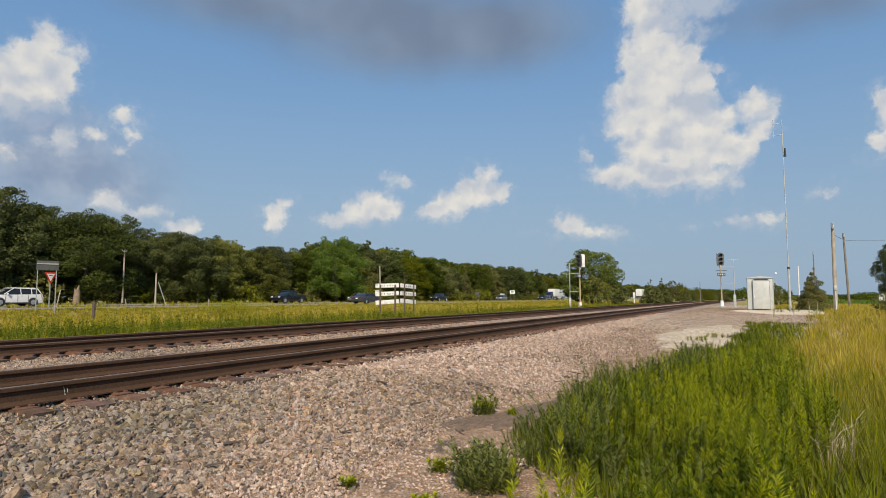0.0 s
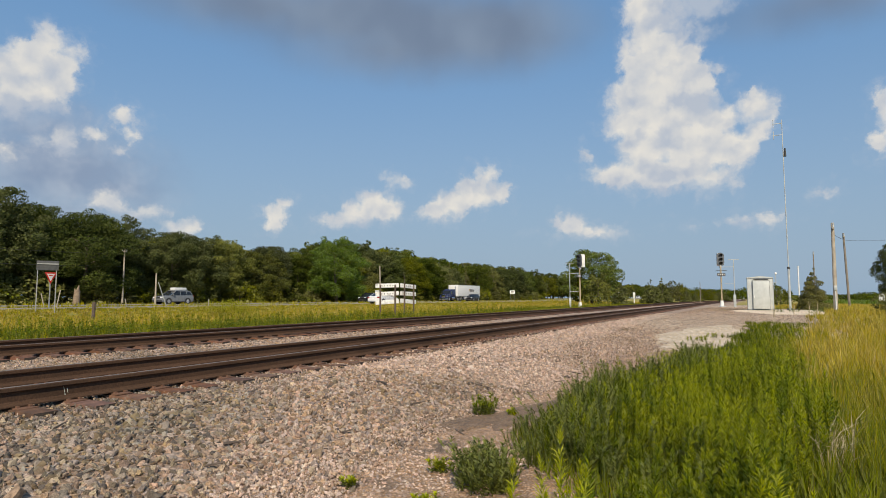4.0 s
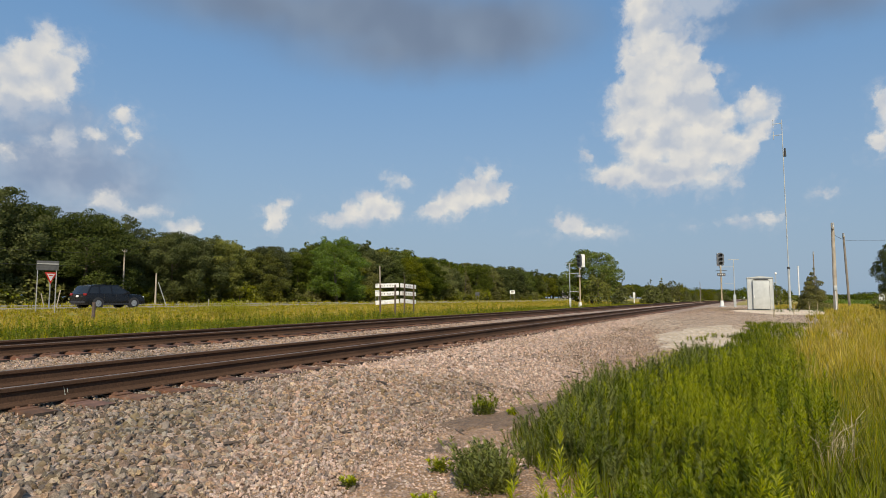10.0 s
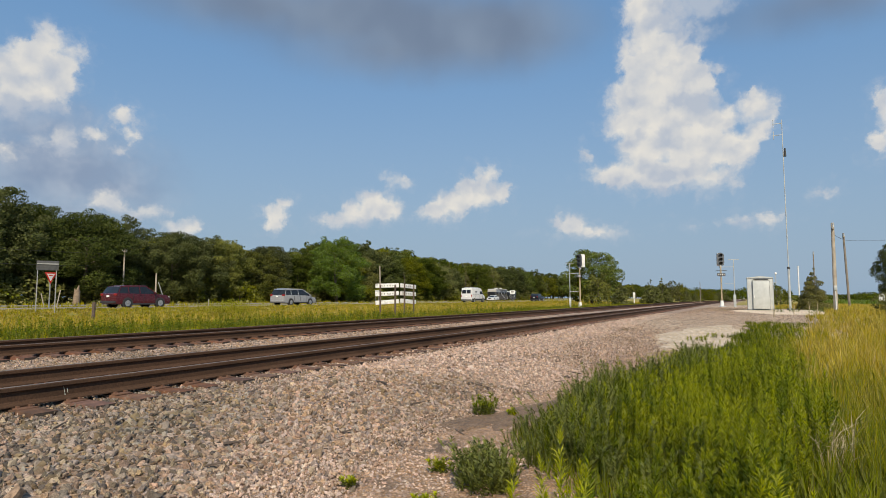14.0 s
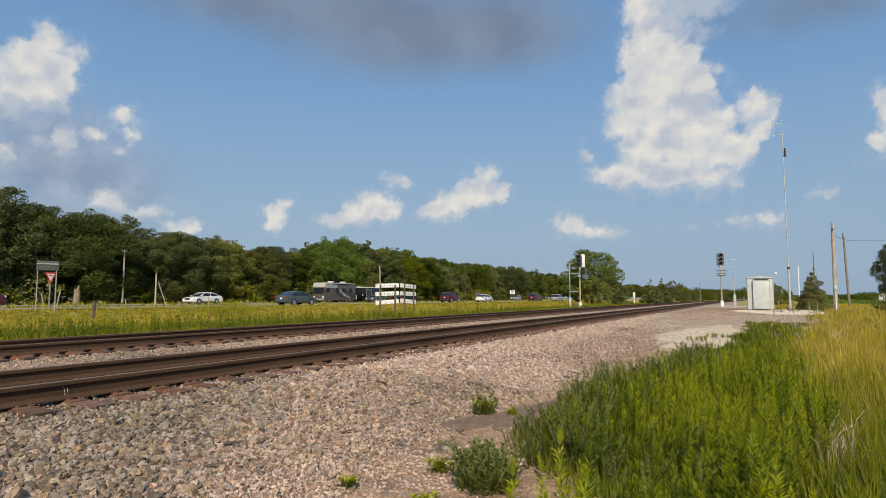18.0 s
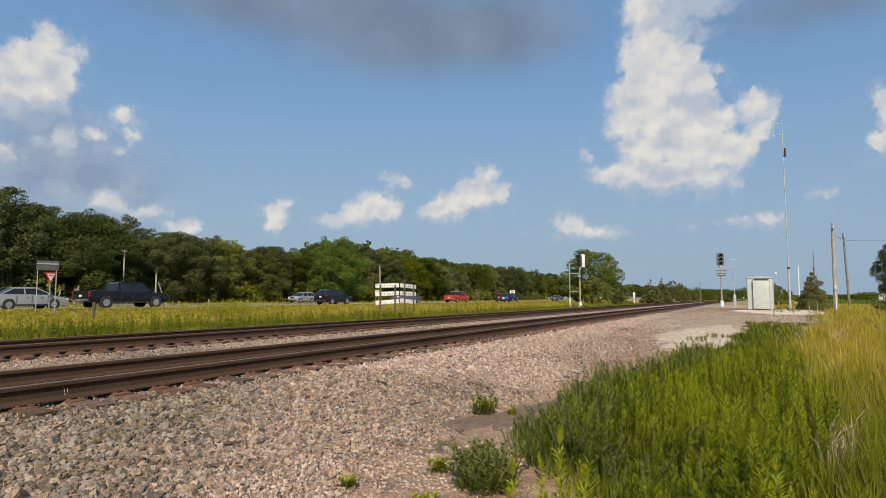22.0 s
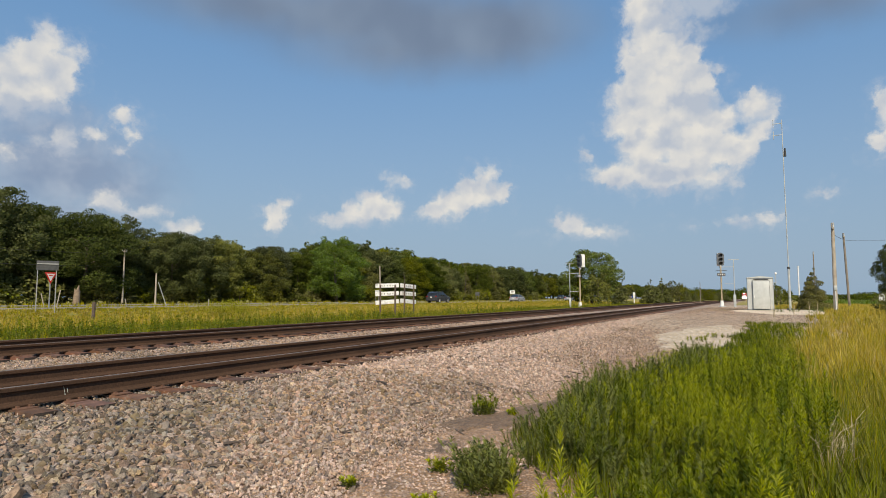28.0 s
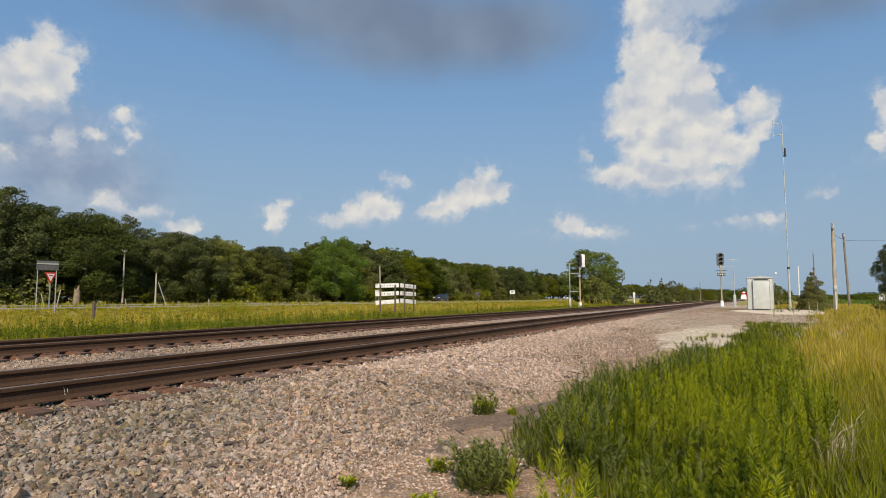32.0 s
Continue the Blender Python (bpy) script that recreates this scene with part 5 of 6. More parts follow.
for a, b in (((-21.77, 33.20, 2.27), (-20.62, 34.27, 2.31)), ((-21.79, 33.24, 1.72), (-20.64, 34.31, 1.79)), ((-21.81, 33.29, 1.15), (-20.66, 34.35, 1.26)),
             ((-20.60, 34.42, 2.31), (-20.34, 36.07, 2.22)), ((-20.62, 34.46, 1.79), (-20.36, 36.10, 1.73)), ((-20.64, 34.5, 1.30), (-20.38, 36.14, 1.19))):
    a, b = Vector(a) - RK, Vector(b) - RK
    d = b - a
    rot = d.to_track_quat("X", "Z").to_matrix().to_4x4()
    bd = part("board", box(bmesh.new(), (a + b) / 2, (d.length, 0.035, 0.27), rot, 0.006), M_BOARD, rk)
    n = rot @ Vector((0, -1, 0))
    for q in range(5 if a.z + RK.z > 1.5 else 0):
        c3 = a + d * (0.26 + 0.12 * q) + n * 0.02
        part("letter_bar", box(bmesh.new(), c3, (0.075, 0.008, 0.08 + 0.02 * (q % 2)), rot), M_FADED, bd, "faded lettering bar")


M_POSTGREY = stuff_mat("sign_post_steel", (0.24, 0.245, 0.24), (0.33, 0.335, 0.33), 0.6, 0.2, 8.0)


def road_sign(m, posts, w, h, z, mat, label, face=None, name="road_sign"):
    v = thing(name, m, label, "road sign")
    for px in posts:
        part("post", box(bmesh.new(), (px, 0.03, (z + h / 2) / 2 - 0.1), (0.055, 0.05, z + h / 2 + 0.1)), M_POSTGREY, v)
    pn = part("panel", box(bmesh.new(), (0, 0, z), (w, 0.02, h), bevel=0.004), mat, v)
    if face:
        part("legend_bar", box(bmesh.new(), (0, -0.016, z + h * 0.12), (w * 0.6, 0.008, h * 0.2)), face, pn)
        part("legend_bar", box(bmesh.new(), (0, -0.016, z - h * 0.2), (w * 0.45, 0.008, h * 0.16)), face, pn)
    return v


def facing(x, y):
    """The turn that shows a sign's front to the eye's side."""
    return math.degrees(math.atan2(y, x)) - 90


v = road_sign(pose(-38.0, 21.7, gz(-38, 21.7), 0, 0, facing(-38, 21.7)), (-0.5, 0.46), 1.14, 0.58, 2.85, M_SIGNBACK, "grey back of a wide road sign on two posts", name="sign_back")
part("cross_rail", box(bmesh.new(), (0, -0.04, 2.95), (1.12, 0.03, 0.07)), M_POSTGREY, v)
ys_ = thing("yield_sign", pose(-40.5, 23.35, gz(-40.5, 23.35), 0, 0, facing(-40.5, 23.35) + 30), "red and white triangular yield sign on a post", "road sign")
part("post", box(bmesh.new(), (0, 0.03, 1.0), (0.06, 0.05, 2.3)), M_POSTGREY, ys_)
for nm, k, yy, mt in (("panel", 1.0, 0.0, "red"), ("inner_panel", 0.64, -0.012, "white")):
    bm = bmesh.new()
    tri = [(-0.39 * k, 0.26 * k), (0.39 * k, 0.26 * k), (0, -0.5 * k)]
    f = [bm.verts.new((x, yy, 2.2 + z)) for x, z in tri]
    g = [bm.verts.new((x, yy + 0.01, 2.2 + z)) for x, z in tri]
    bm.faces.new(f), bm.faces.new(list(reversed(g)))
    for i in range(3):
        bm.faces.new((f[i], g[i], g[(i + 1) % 3], f[(i + 1) % 3]))
    bmesh.ops.recalc_face_normals(bm, faces=bm.faces)
    part(nm, bm, PAINTS[mt], ys_)
part("legend_bar", box(bmesh.new(), (0, -0.02, 2.26), (0.26, 0.006, 0.06)), PAINTS["red"], ys_)
road_sign(pose(-55.0, 149.2, gz(-55, 149.2), 0, 0, facing(-55, 149)), (-0.45, 0.45), 1.3, 0.9, 2.6, M_WHITE, "white sign on two posts in the median", M_BLACK)
road_sign(pose(-71.0, 162.9, gz(-71, 162.9), 0, 0, facing(-71, 163)), (-0.4, 0.4), 1.2, 1.0, 2.2, M_SIGNBACK, "grey back of a road sign on two posts")
road_sign(pose(-71.0, 109.0, gz(-71, 109), 0, 0, facing(-71, 109)), (-0.3, 0.3), 0.9, 1.1, 2.0, M_GALV, "pale sign on two posts across the highway")
road_sign(pose(16.3, 92.0, gz(16.3, 92), 0, 0, facing(16, 92)), (-1.1, 1.1), 3.0, 0.85, 1.25, M_WHITE, "white roadside board with dark unreadable lettering", M_BLACK, "roadside_board")
v = thing("fence_post", pose(-30.0, 19.5, gz(-30, 19.5)), "dark weathered wooden post in tall grass", "post")
part("shaft", tube(bmesh.new(), (0, 0, -0.1), (0.03, 0, 1.05), 0.09, 0.08, 9), M_DARKPOST, v)
v = thing("tree_stump", pose(-72.0, 44.6, gz(-72, 44.6)), "tall brown broken tree stump at the wood's edge", "tree stump")
bm = tube(bmesh.new(), (0, 0, -0.1), (0.08, 0.05, 1.9), 0.42, 0.33, 10)
tube(bm, (0.1, 0.05, 1.8), (0.25, 0.1, 2.5), 0.22, 0.05, 8)
tube(bm, (-0.05, -0.1, 1.8), (-0.12, -0.2, 2.15), 0.16, 0.04, 7)
part("wood", bm, stuff_mat("stump_wood", (0.17, 0.125, 0.085), (0.28, 0.215, 0.15), 0.9, 0, 4.0, 0.8, 14.0), v)
for xx, yy, lean, h in ((-56.0, 31.9, 14, 1.5), (-57, 33.5, -10, 1.7), (-54, 38.5, 16, 1.0), (-52.0, 46.6, 0, 0.9)):
    v = thing("leaning_post", pose(xx, yy, gz(xx, yy), lean, 0, 0), "slim grey post standing in the grass by the highway", "post", "slim roadside posts")
    part("shaft", tube(bmesh.new(), (0, 0, -0.1), (0, 0, h), 0.05, 0.045, 8), M_POLE, v)

# nearer trees on both sides of the line
LOC = "light green spreading tree by the line"
tree("locust", pose(-26.6, 116, gz(-26.6, 116), 0, 0, 20), LOC, s=(1.5, 1.5, 1.22))
tree("bush0", pose(-24.5, 111, gz(-24.5, 111), 0, 0, 80), "olive bush at the foot of a tree", "bush", "", "bush", s=1.45)
tree("bush1", pose(-29.5, 118, gz(-29.5, 118), 0, 0, 10), "olive bush at the foot of a tree", "bush", "", "bush", s=1.6)
r5 = np.random.default_rng(9)
for xx, yy, k, w, s in ((-18.6, 103.1, "far_spruce", 0.95, 0.72), (-16.9, 124.2, "far_spruce", 1.0, 0.8), (-15.4, 129.5, "far_spruce", 0.95, 0.85), (-14.0, 134.7, "line_tree", 0.75, 0.78), (-13.6, 161.9, "far_spruce", 0.75, 0.62), (-9.9, 191.9, "line_tree", 0.6, 0.6), (-6.3, 204.9, "far_spruce", 0.9, 0.62), (-21.7, 99.3, "line_tree", 0.8, 0.9)):
    tree(k, pose(xx, yy, gz(xx, yy), 0, 0, xx * 37), "dense olive green young conifer by the line" if k == "far_spruce" else "small olive green tree by the line", "tree", "row of small trees by the line", s=(w * 1.2, w * 1.2, s * 1.28))
for i in range(34):
    yy = 205 + i * 8.5 + r5.uniform(-4, 4)
    xx = -25 + i * 0.25 + r5.uniform(-3, 3)
    k = "far_spruce" if r5.random() < 0.55 else "line_tree"
    s = float(r5.uniform(1.1, 1.6)) if k == "far_spruce" else float(r5.uniform(0.8, 1.3))
    tree(k, pose(xx, yy, gz(xx, yy), 0, 0, r5.uniform(0, 360)), "small green tree in a row beside the tracks", "tree", "row of small trees by the line", s=s)
tree("spruce", pose(4.45, 51.8, gz(4.45, 51.8), 0, 0, 30), "small dense fir tree standing by a mast", "fir tree", name="fir_tree", s=(0.68, 0.68, 0.66))
for xx, yy, s in ((2.55, 66.0, 0.62), (3.0, 69.0, 0.55)):
    tree("bush0", pose(xx, yy, gz(xx, yy), 0, 0, xx * 50), "dark green bush behind the cabinet", "bush", "", "bush", s=s)
tree("oak1", pose(30.6, 170.0, gz(30.6, 170), 0, 0, 130), "dark oak with hanging boughs at the field's edge", "tree", s=(0.85, 0.85, 1.22))
tree("bush1", pose(6.75, 40.4, gz(6.75, 40.4), 0, 0, 10), "green bush beside dry grass", "bush", "", "bush", s=0.33)


# ---- pads, dirt and gravel on the near side ----
def patch(name, cx, cy, rx, ry, lift, material, label, category, seed, wob=0.18, turn=0.0):
    """A flat patch with an uneven outline, lying on the ground."""
    r = np.random.default_rng(seed)
    n, rings = 40, 8
    ang = np.linspace(0, 2 * math.pi, n, endpoint=False)
    edge = 1 + wob * (np.sin(3 * ang + r.uniform(0, 6)) * 0.5 + np.sin(7 * ang + r.uniform(0, 6)) * 0.3 + r.uniform(-0.3, 0.3, n))
    v = []
    for k in range(1, rings + 1):
        for a, e in zip(ang, edge):
            q = k / rings
            lx, ly = rx * e * q * math.cos(a), ry * e * q * math.sin(a)
            x = cx + lx * math.cos(turn) - ly * math.sin(turn)
            y = cy + lx * math.sin(turn) + ly * math.cos(turn)
            v.append((x, y, float(land(x, y)) + lift * min(1.0, (1 - q) * 5 + 0.02)))
    f = [((k * n) + i, (k * n) + (i + 1) % n, ((k + 1) * n) + (i + 1) % n, ((k + 1) * n) + i) for k in range(rings - 1) for i in range(n)]
    bm = bmesh.new()
    vs = [bm.verts.new(p) for p in v]
    bm.faces.new(vs[:n])
    for q in f:
        bm.faces.new([vs[i] for i in q])
    bmesh.ops.recalc_face_normals(bm, faces=bm.faces)
    return solo(name, bm, material, label, category, kind="structure", smooth=True)


patch("gravel_apron", -0.6, 33.0, 5.2, 13.5, 0.035, M_GREYGRAVEL, "grey fine gravel apron before the cabinet", "gravel", 3)
patch("gravel_pad", 2.0, 45.2, 3.3, 8.4, 0.06, M_PAD, "pale limestone pad under the cabinet and mast", "gravel pad", 4, 0.1)
patch("far_gravel", -1.9, 76.0, 3.0, 22.0, 0.03, M_GREYGRAVEL, "brown grey gravel round the signal foot", "gravel", 9, 0.15)
M_SLAB = stuff_mat("worn_slab", (0.45, 0.355, 0.245), (0.66, 0.545, 0.405), 0.95, 0, 5.0, 0.9, 50.0, (0.38, 0.29, 0.2), 0.7, speck=(14.0, 0.35))
patch("pale_slab", -1.3, 22.3, 1.45, 6.2, 0.055, M_SLAB, "worn pale concrete slab half buried in gravel", "slab", 5, 0.3)
patch("dirt_track", -2.35, 8.5, 0.62, 8.0, 0.03, M_DIRT, "trodden brown dirt along the foot of the ballast", "dirt", 6, 0.35, 0.03)
patch("near_dirt", -1.35, 3.5, 0.95, 1.9, 0.039, M_DIRT, "trodden brown dirt with scattered pebbles", "dirt", 16, 0.3)
patch("dark_dirt", -2.5, 7.2, 0.40, 1.6, 0.050, stuff_mat("damp_dirt", (0.15, 0.10, 0.065), (0.24, 0.165, 0.11), 0.95, 0, 12.0, 0.8, 70.0, speck=(60.0, 0.5)), "damp dark dirt hollow beside the weeds", "dirt", 8, 0.35, -0.25)


# ---- crushed stone ----
def stone_shape(seed, plain=False):
    """An angular crushed stone about one unit across: the hull of a few corners."""
    bm = bmesh.new()
    r = np.random.default_rng(seed)
    n = 7 if plain else 13
    p = r.normal(size=(n, 3))
    p /= np.linalg.norm(p, axis=1)[:, None]
    p *= r.uniform(0.44, 0.56, (n, 1)) * np.array([1.0, r.uniform(0.6, 0.95), r.uniform(0.42, 0.75)])
    for q in p:
        bm.verts.new(q)
    out = bmesh.ops.convex_hull(bm, input=list(bm.verts))
    bmesh.ops.delete(bm, geom=[g for g in out["geom_interior"] if isinstance(g, bmesh.types.BMVert)], context="VERTS")
    bmesh.ops.triangulate(bm, faces=list(bm.faces))
    bmesh.ops.recalc_face_normals(bm, faces=list(bm.faces))
    bm.verts.index_update()
    co = np.array([v.co[:] for v in bm.verts])
    f = np.array([[v.index for v in t.verts] for t in bm.faces])
    bm.free()
    return co, f


STONES = [stone_shape(100 + i) for i in range(24)]
STONES_FAR = [stone_shape(200 + i, True) for i in range(8)]


M_STONEPINK = stuff_mat("clean_crushed_stone", (0.27, 0.192, 0.148), (0.54, 0.41, 0.325), 0.9, 0, 110.0, 0.5, 90.0, (0.30, 0.22, 0.165), 0.42, island=0.55, spec=0.3)


M_STONEDARK = stuff_mat("stained_crushed_stone", (0.105, 0.080, 0.058), (0.34, 0.262, 0.195), 0.9, 0, 110.0, 0.8, 90.0, (0.17, 0.14, 0.105), 0.9, island=0.85, spec=0.3)


def turns(rng, n):
    q = rng.normal(size=(n, 4))
    q /= np.linalg.norm(q, axis=1)[:, None]
    w, x, y, z = q.T
    return np.stack([1 - 2 * (y * y + z * z), 2 * (x * y - z * w), 2 * (x * z + y * w), 2 * (x * y + z * w), 1 - 2 * (x * x + z * z), 2 * (y * z - x * w),
                     2 * (x * z - y * w), 2 * (y * z + x * w), 1 - 2 * (x * x + y * y)], -1).reshape(n, 3, 3)


def scatter_stones(name, rng, pts, size, material, label, sink=0.3, shapes=STONES):
    vs, fs, base = [], [], 0
    which = rng.integers(0, len(shapes), len(pts))
    for k, (co, f) in enumerate(shapes):
        sel = which == k
        m = int(sel.sum())
        if not m:
            continue
        v = np.einsum("nij,vj->nvi", turns(rng, m), co) * size[sel][:, None, None]
        p = pts[sel].copy()
        p[:, 2] += size[sel] * (0.36 - sink)
        vs.append((v + p[:, None]).reshape(-1, 3))
        fs.append((f[None] + (np.arange(m) * len(co))[:, None, None]).reshape(-1, 3) + base)
        base += m * len(co)
    return tagged(new(name, array_mesh(name, np.concatenate(vs), np.concatenate(fs), material)), label, "stones", kind="stuff")


def spread(rng, n, x0, x1, y0, y1, keep):
    x, y = rng.uniform(x0, x1, n), rng.uniform(y0, y1, n)
    ok = rng.random(n) < keep(x, y)
    return x[ok], y[ok]


def left_edge(y):
    """The ragged left edge of the weeds."""
    return -(2.12 - 0.05 * (y - 6) - 0.08 * np.clip(y - 9, 0, 12) - 1.45 * (1 - ease(y, 2.6, 6.2)) + 0.16 * np.sin(y * 0.9 + 0.6) + 0.10 * np.sin(y * 2.3 + 1))


def right_edge(y):
    return 0.42 + 0.062 * (y - 5) + 0.2 * np.sin(y * 1.1)


rs = np.random.default_rng(11)
shoulder = lambda x, y: np.minimum(1, (6.5 / np.hypot(x, y)) ** 1.45) * (0.5 + 0.50 * ease(-x, 2.75 + 0.25 * np.sin(y * 1.3) + 0.2 * np.sin(y * 3.1), 3.35))
x, y = spread(rs, 190000, -6.75, -1.7, 0.8, 46, shoulder)
pts = np.stack([x, y, land(x, y)], -1)
size = (0.028 + 0.052 * rs.random(len(x)) ** 1.5) * (1 + 0.012 * np.hypot(x, y)) * np.where(rs.random(len(x)) < 0.04, 1.45, 1) * np.where(-x < 2.9, 0.55, 1)
close = np.hypot(x, y) < 9.5
stained = close & (y + 0.35 * np.sin(3 * x) + rs.normal(scale=0.35, size=len(y)) < -1.25 * x - 1.0)
close &= ~stained
scatter_stones("ballast_stones", rs, pts[close], size[close], M_STONE, "loose pinkish grey crushed ballast stones")
scatter_stones("stained_ballast_stones", rs, pts[stained], size[stained] * 1.05, M_STONEDARK, "brown stained crushed ballast stones below the near rail")
close |= stained
scatter_stones("far_ballast_stones", rs, pts[~close], size[~close] * 1.15, M_STONEPINK, "crushed ballast stones further up the line", shapes=STONES_FAR)
x, y = spread(rs, 60000, -11.5, -5.5, 2, 46, lambda x, y: np.minimum(1, (9 / np.hypot(x, y)) ** 1.5) * 1.0)
scatter_stones("track_stones", rs, np.stack([x, y, land(x, y) - 0.005], -1), rs.uniform(0.03, 0.06, len(x)) * (1 + 0.01 * y), M_STONE, "crushed stones between the ties and the two tracks", shapes=STONES_FAR)
x, y = spread(rs, 150000, -3.4, 3.0, 2.0, 44, lambda x, y: np.minimum(1, (6 / np.hypot(x, y)) ** 1.2) * (x < left_edge(y) + 0.25 + 2.6 * ease(y, 17, 27)))
scatter_stones("pebbles", rs, np.stack([x, y, land(x, y) + 0.02], -1), (0.008 + 0.028 * rs.random(len(x)) ** 2) * (1 + 0.03 * y), M_STONE, "small pebbles strewn over dirt and gravel apron", shapes=STONES_FAR)
x, y = spread(rs, 60000, -4.2, 3.4, 12.0, 62, lambda x, y: np.minimum(1, (16 / np.hypot(x, y)) ** 1.2) * (x < left_edge(y) + 0.3 + 3.4 * ease(y, 17, 30)) * (1 - 0.8 * (np.hypot((x + 1.3) / 1.4, (y - 22.3) / 6.0) < 1)))
scatter_stones("apron_stones", rs, np.stack([x, y, land(x, y) + 0.03], -1), rs.uniform(0.025, 0.06, len(x)) * (1 + 0.012 * y), M_STONE, "loose crushed stones strewn over the gravel apron", shapes=STONES_FAR)
x, y = spread(rs, 26000, -11.75, -8.65, 3.5, 26, lambda x, y: np.minimum(1, (10 / np.hypot(x, y)) ** 1.4))
scatter_stones("six_foot_stones", rs, np.stack([x, y, land(x, y)], -1), (0.03 + 0.05 * rs.random(len(x)) ** 1.4) * (1 + 0.01 * y), M_STONE, "crushed stones in the space between the tracks", shapes=STONES[:4] + STONES_FAR)
x, y = spread(rs, 34000, -8.5, -5.75, 1.5, 40, lambda x, y: np.minimum(1, (8 / np.hypot(x, y)) ** 1.3))
scatter_stones("crib_stones", rs, np.stack([x, y, land(x, y) + 0.026], -1), rs.uniform(0.035, 0.06, len(x)) * (1 + 0.008 * y), M_STONE, "crushed stones packed between the ties under the rails", shapes=STONES_FAR)
x, y = spread(rs, 42000, -3.4, -0.9, 2.2, 11.5, lambda x, y: np.minimum(1, (4.5 / np.hypot(x, y)) ** 1.2) * (x < left_edge(y) + 0.15) * (0.35 + 0.65 * (np.sin(x * 5 + 2 * np.sin(y * 3)) > -0.2)))
scatter_stones("strewn_stones", rs, np.stack([x, y, land(x, y) + 0.024], -1), 0.010 + 0.042 * rs.random(len(x)) ** 2, M_STONEPINK, "small pale stones strewn over the trodden dirt")
# single larger stones nearest to the eye
STONE_ME = [array_mesh("stone", co, f, M_STONE1) for co, f in STONES]
x, y = rs.uniform(-5.6, -2.6, 290), rs.uniform(2.2, 8.0, 290)
for i in range(290):
    s = float(rs.uniform(0.06, 0.10)) * (1.6 if i < 4 else 1.0)
    o = new("stone", STONE_ME[i % len(STONE_ME)])
    o.parent = ballast
    o.location, o.rotation_euler, o.scale = (x[i], y[i], gz(x[i], y[i]) + 0.2 * s), rs.uniform(0, 6, 3), (s, s, s)
big = new("stone", STONE_ME[3])
big.parent, big.location, big.scale, big.rotation_euler = ballast, (-3.6, 2.81, gz(-3.6, 2.81) + 0.035), (0.13, 0.12, 0.11), (0.3, 0.2, 1.0)
big["label"] = "large pale stone"
# broken bits of wood and bark lying on the stones
M_STICK = stuff_mat("dead_wood", (0.06, 0.045, 0.035), (0.13, 0.10, 0.08), 0.9, 0, 20.0)
for i in range(34):
    a, b = rs.uniform(-5.4, -2.3), rs.uniform(3.0, 14.0)
    l = rs.uniform(0.06, 0.26)
    bm = tube(bmesh.new(), (-l / 2, 0, 0), (l / 2, rs.uniform(-0.03, 0.03), 0.01), rs.uniform(0.006, 0.016), rs.uniform(0.003, 0.01), 6)
    solo("stick", bm, M_STICK, "dark broken stick lying on the ballast", "stick", "sticks on the ballast", m=pose(a, b, gz(a, b) + 0.035, rs.uniform(-8, 8), rs.uniform(-8, 8), rs.uniform(0, 180)))


# ---- grasses and weeds ----
def blades(rng, x, y, z, h, w, n, lean=0.35, fan=0.05, plain=False):
    """Tufts of n bent blades at each place: two quads a blade."""
    m = len(x)
    k = m * n
    a = rng.uniform(0, 2 * math.pi, k)
    hh = np.repeat(h, n) * rng.uniform(0.55, 1.1, k)
    ln = lean * rng.uniform(0.2, 1.2, k)
    d = np.stack([np.cos(a), np.sin(a), 0 * a], -1)
    side = np.stack([-np.sin(a + rng.uniform(-0.8, 0.8, k)), np.cos(a), 0 * a], -1)
    p0 = np.repeat(np.stack([x, y, z], -1), n, axis=0) + d * (fan * rng.random(k))[:, None]
    up = np.array([0, 0, 1.0])
    p1 = p0 + up * (0.55 * hh)[:, None] + d * (0.22 * ln * hh)[:, None]
    p2 = p0 + up * (hh * (1 - 0.12 * ln))[:, None] + d * (ln * hh)[:, None]
    ww = np.repeat(w, n)[:, None] * side if np.ndim(w) else w * side
    if plain:
        q = np.stack([p0 - ww, p0 + ww, p2], 1).reshape(-1, 3)
        return q, np.arange(k * 3).reshape(k, 3)
    q = np.stack([p0 - ww, p0 + ww, p1 - ww * 0.75, p1 + ww * 0.75, p2 - ww * 0.12, p2 + ww * 0.12], 1).reshape(-1, 3)
    b = (np.arange(k) * 6)[:, None]
    f = np.stack([b + [0, 1, 3, 2], b + [2, 3, 5, 4]], 1).reshape(-1, 4)
    return q, f


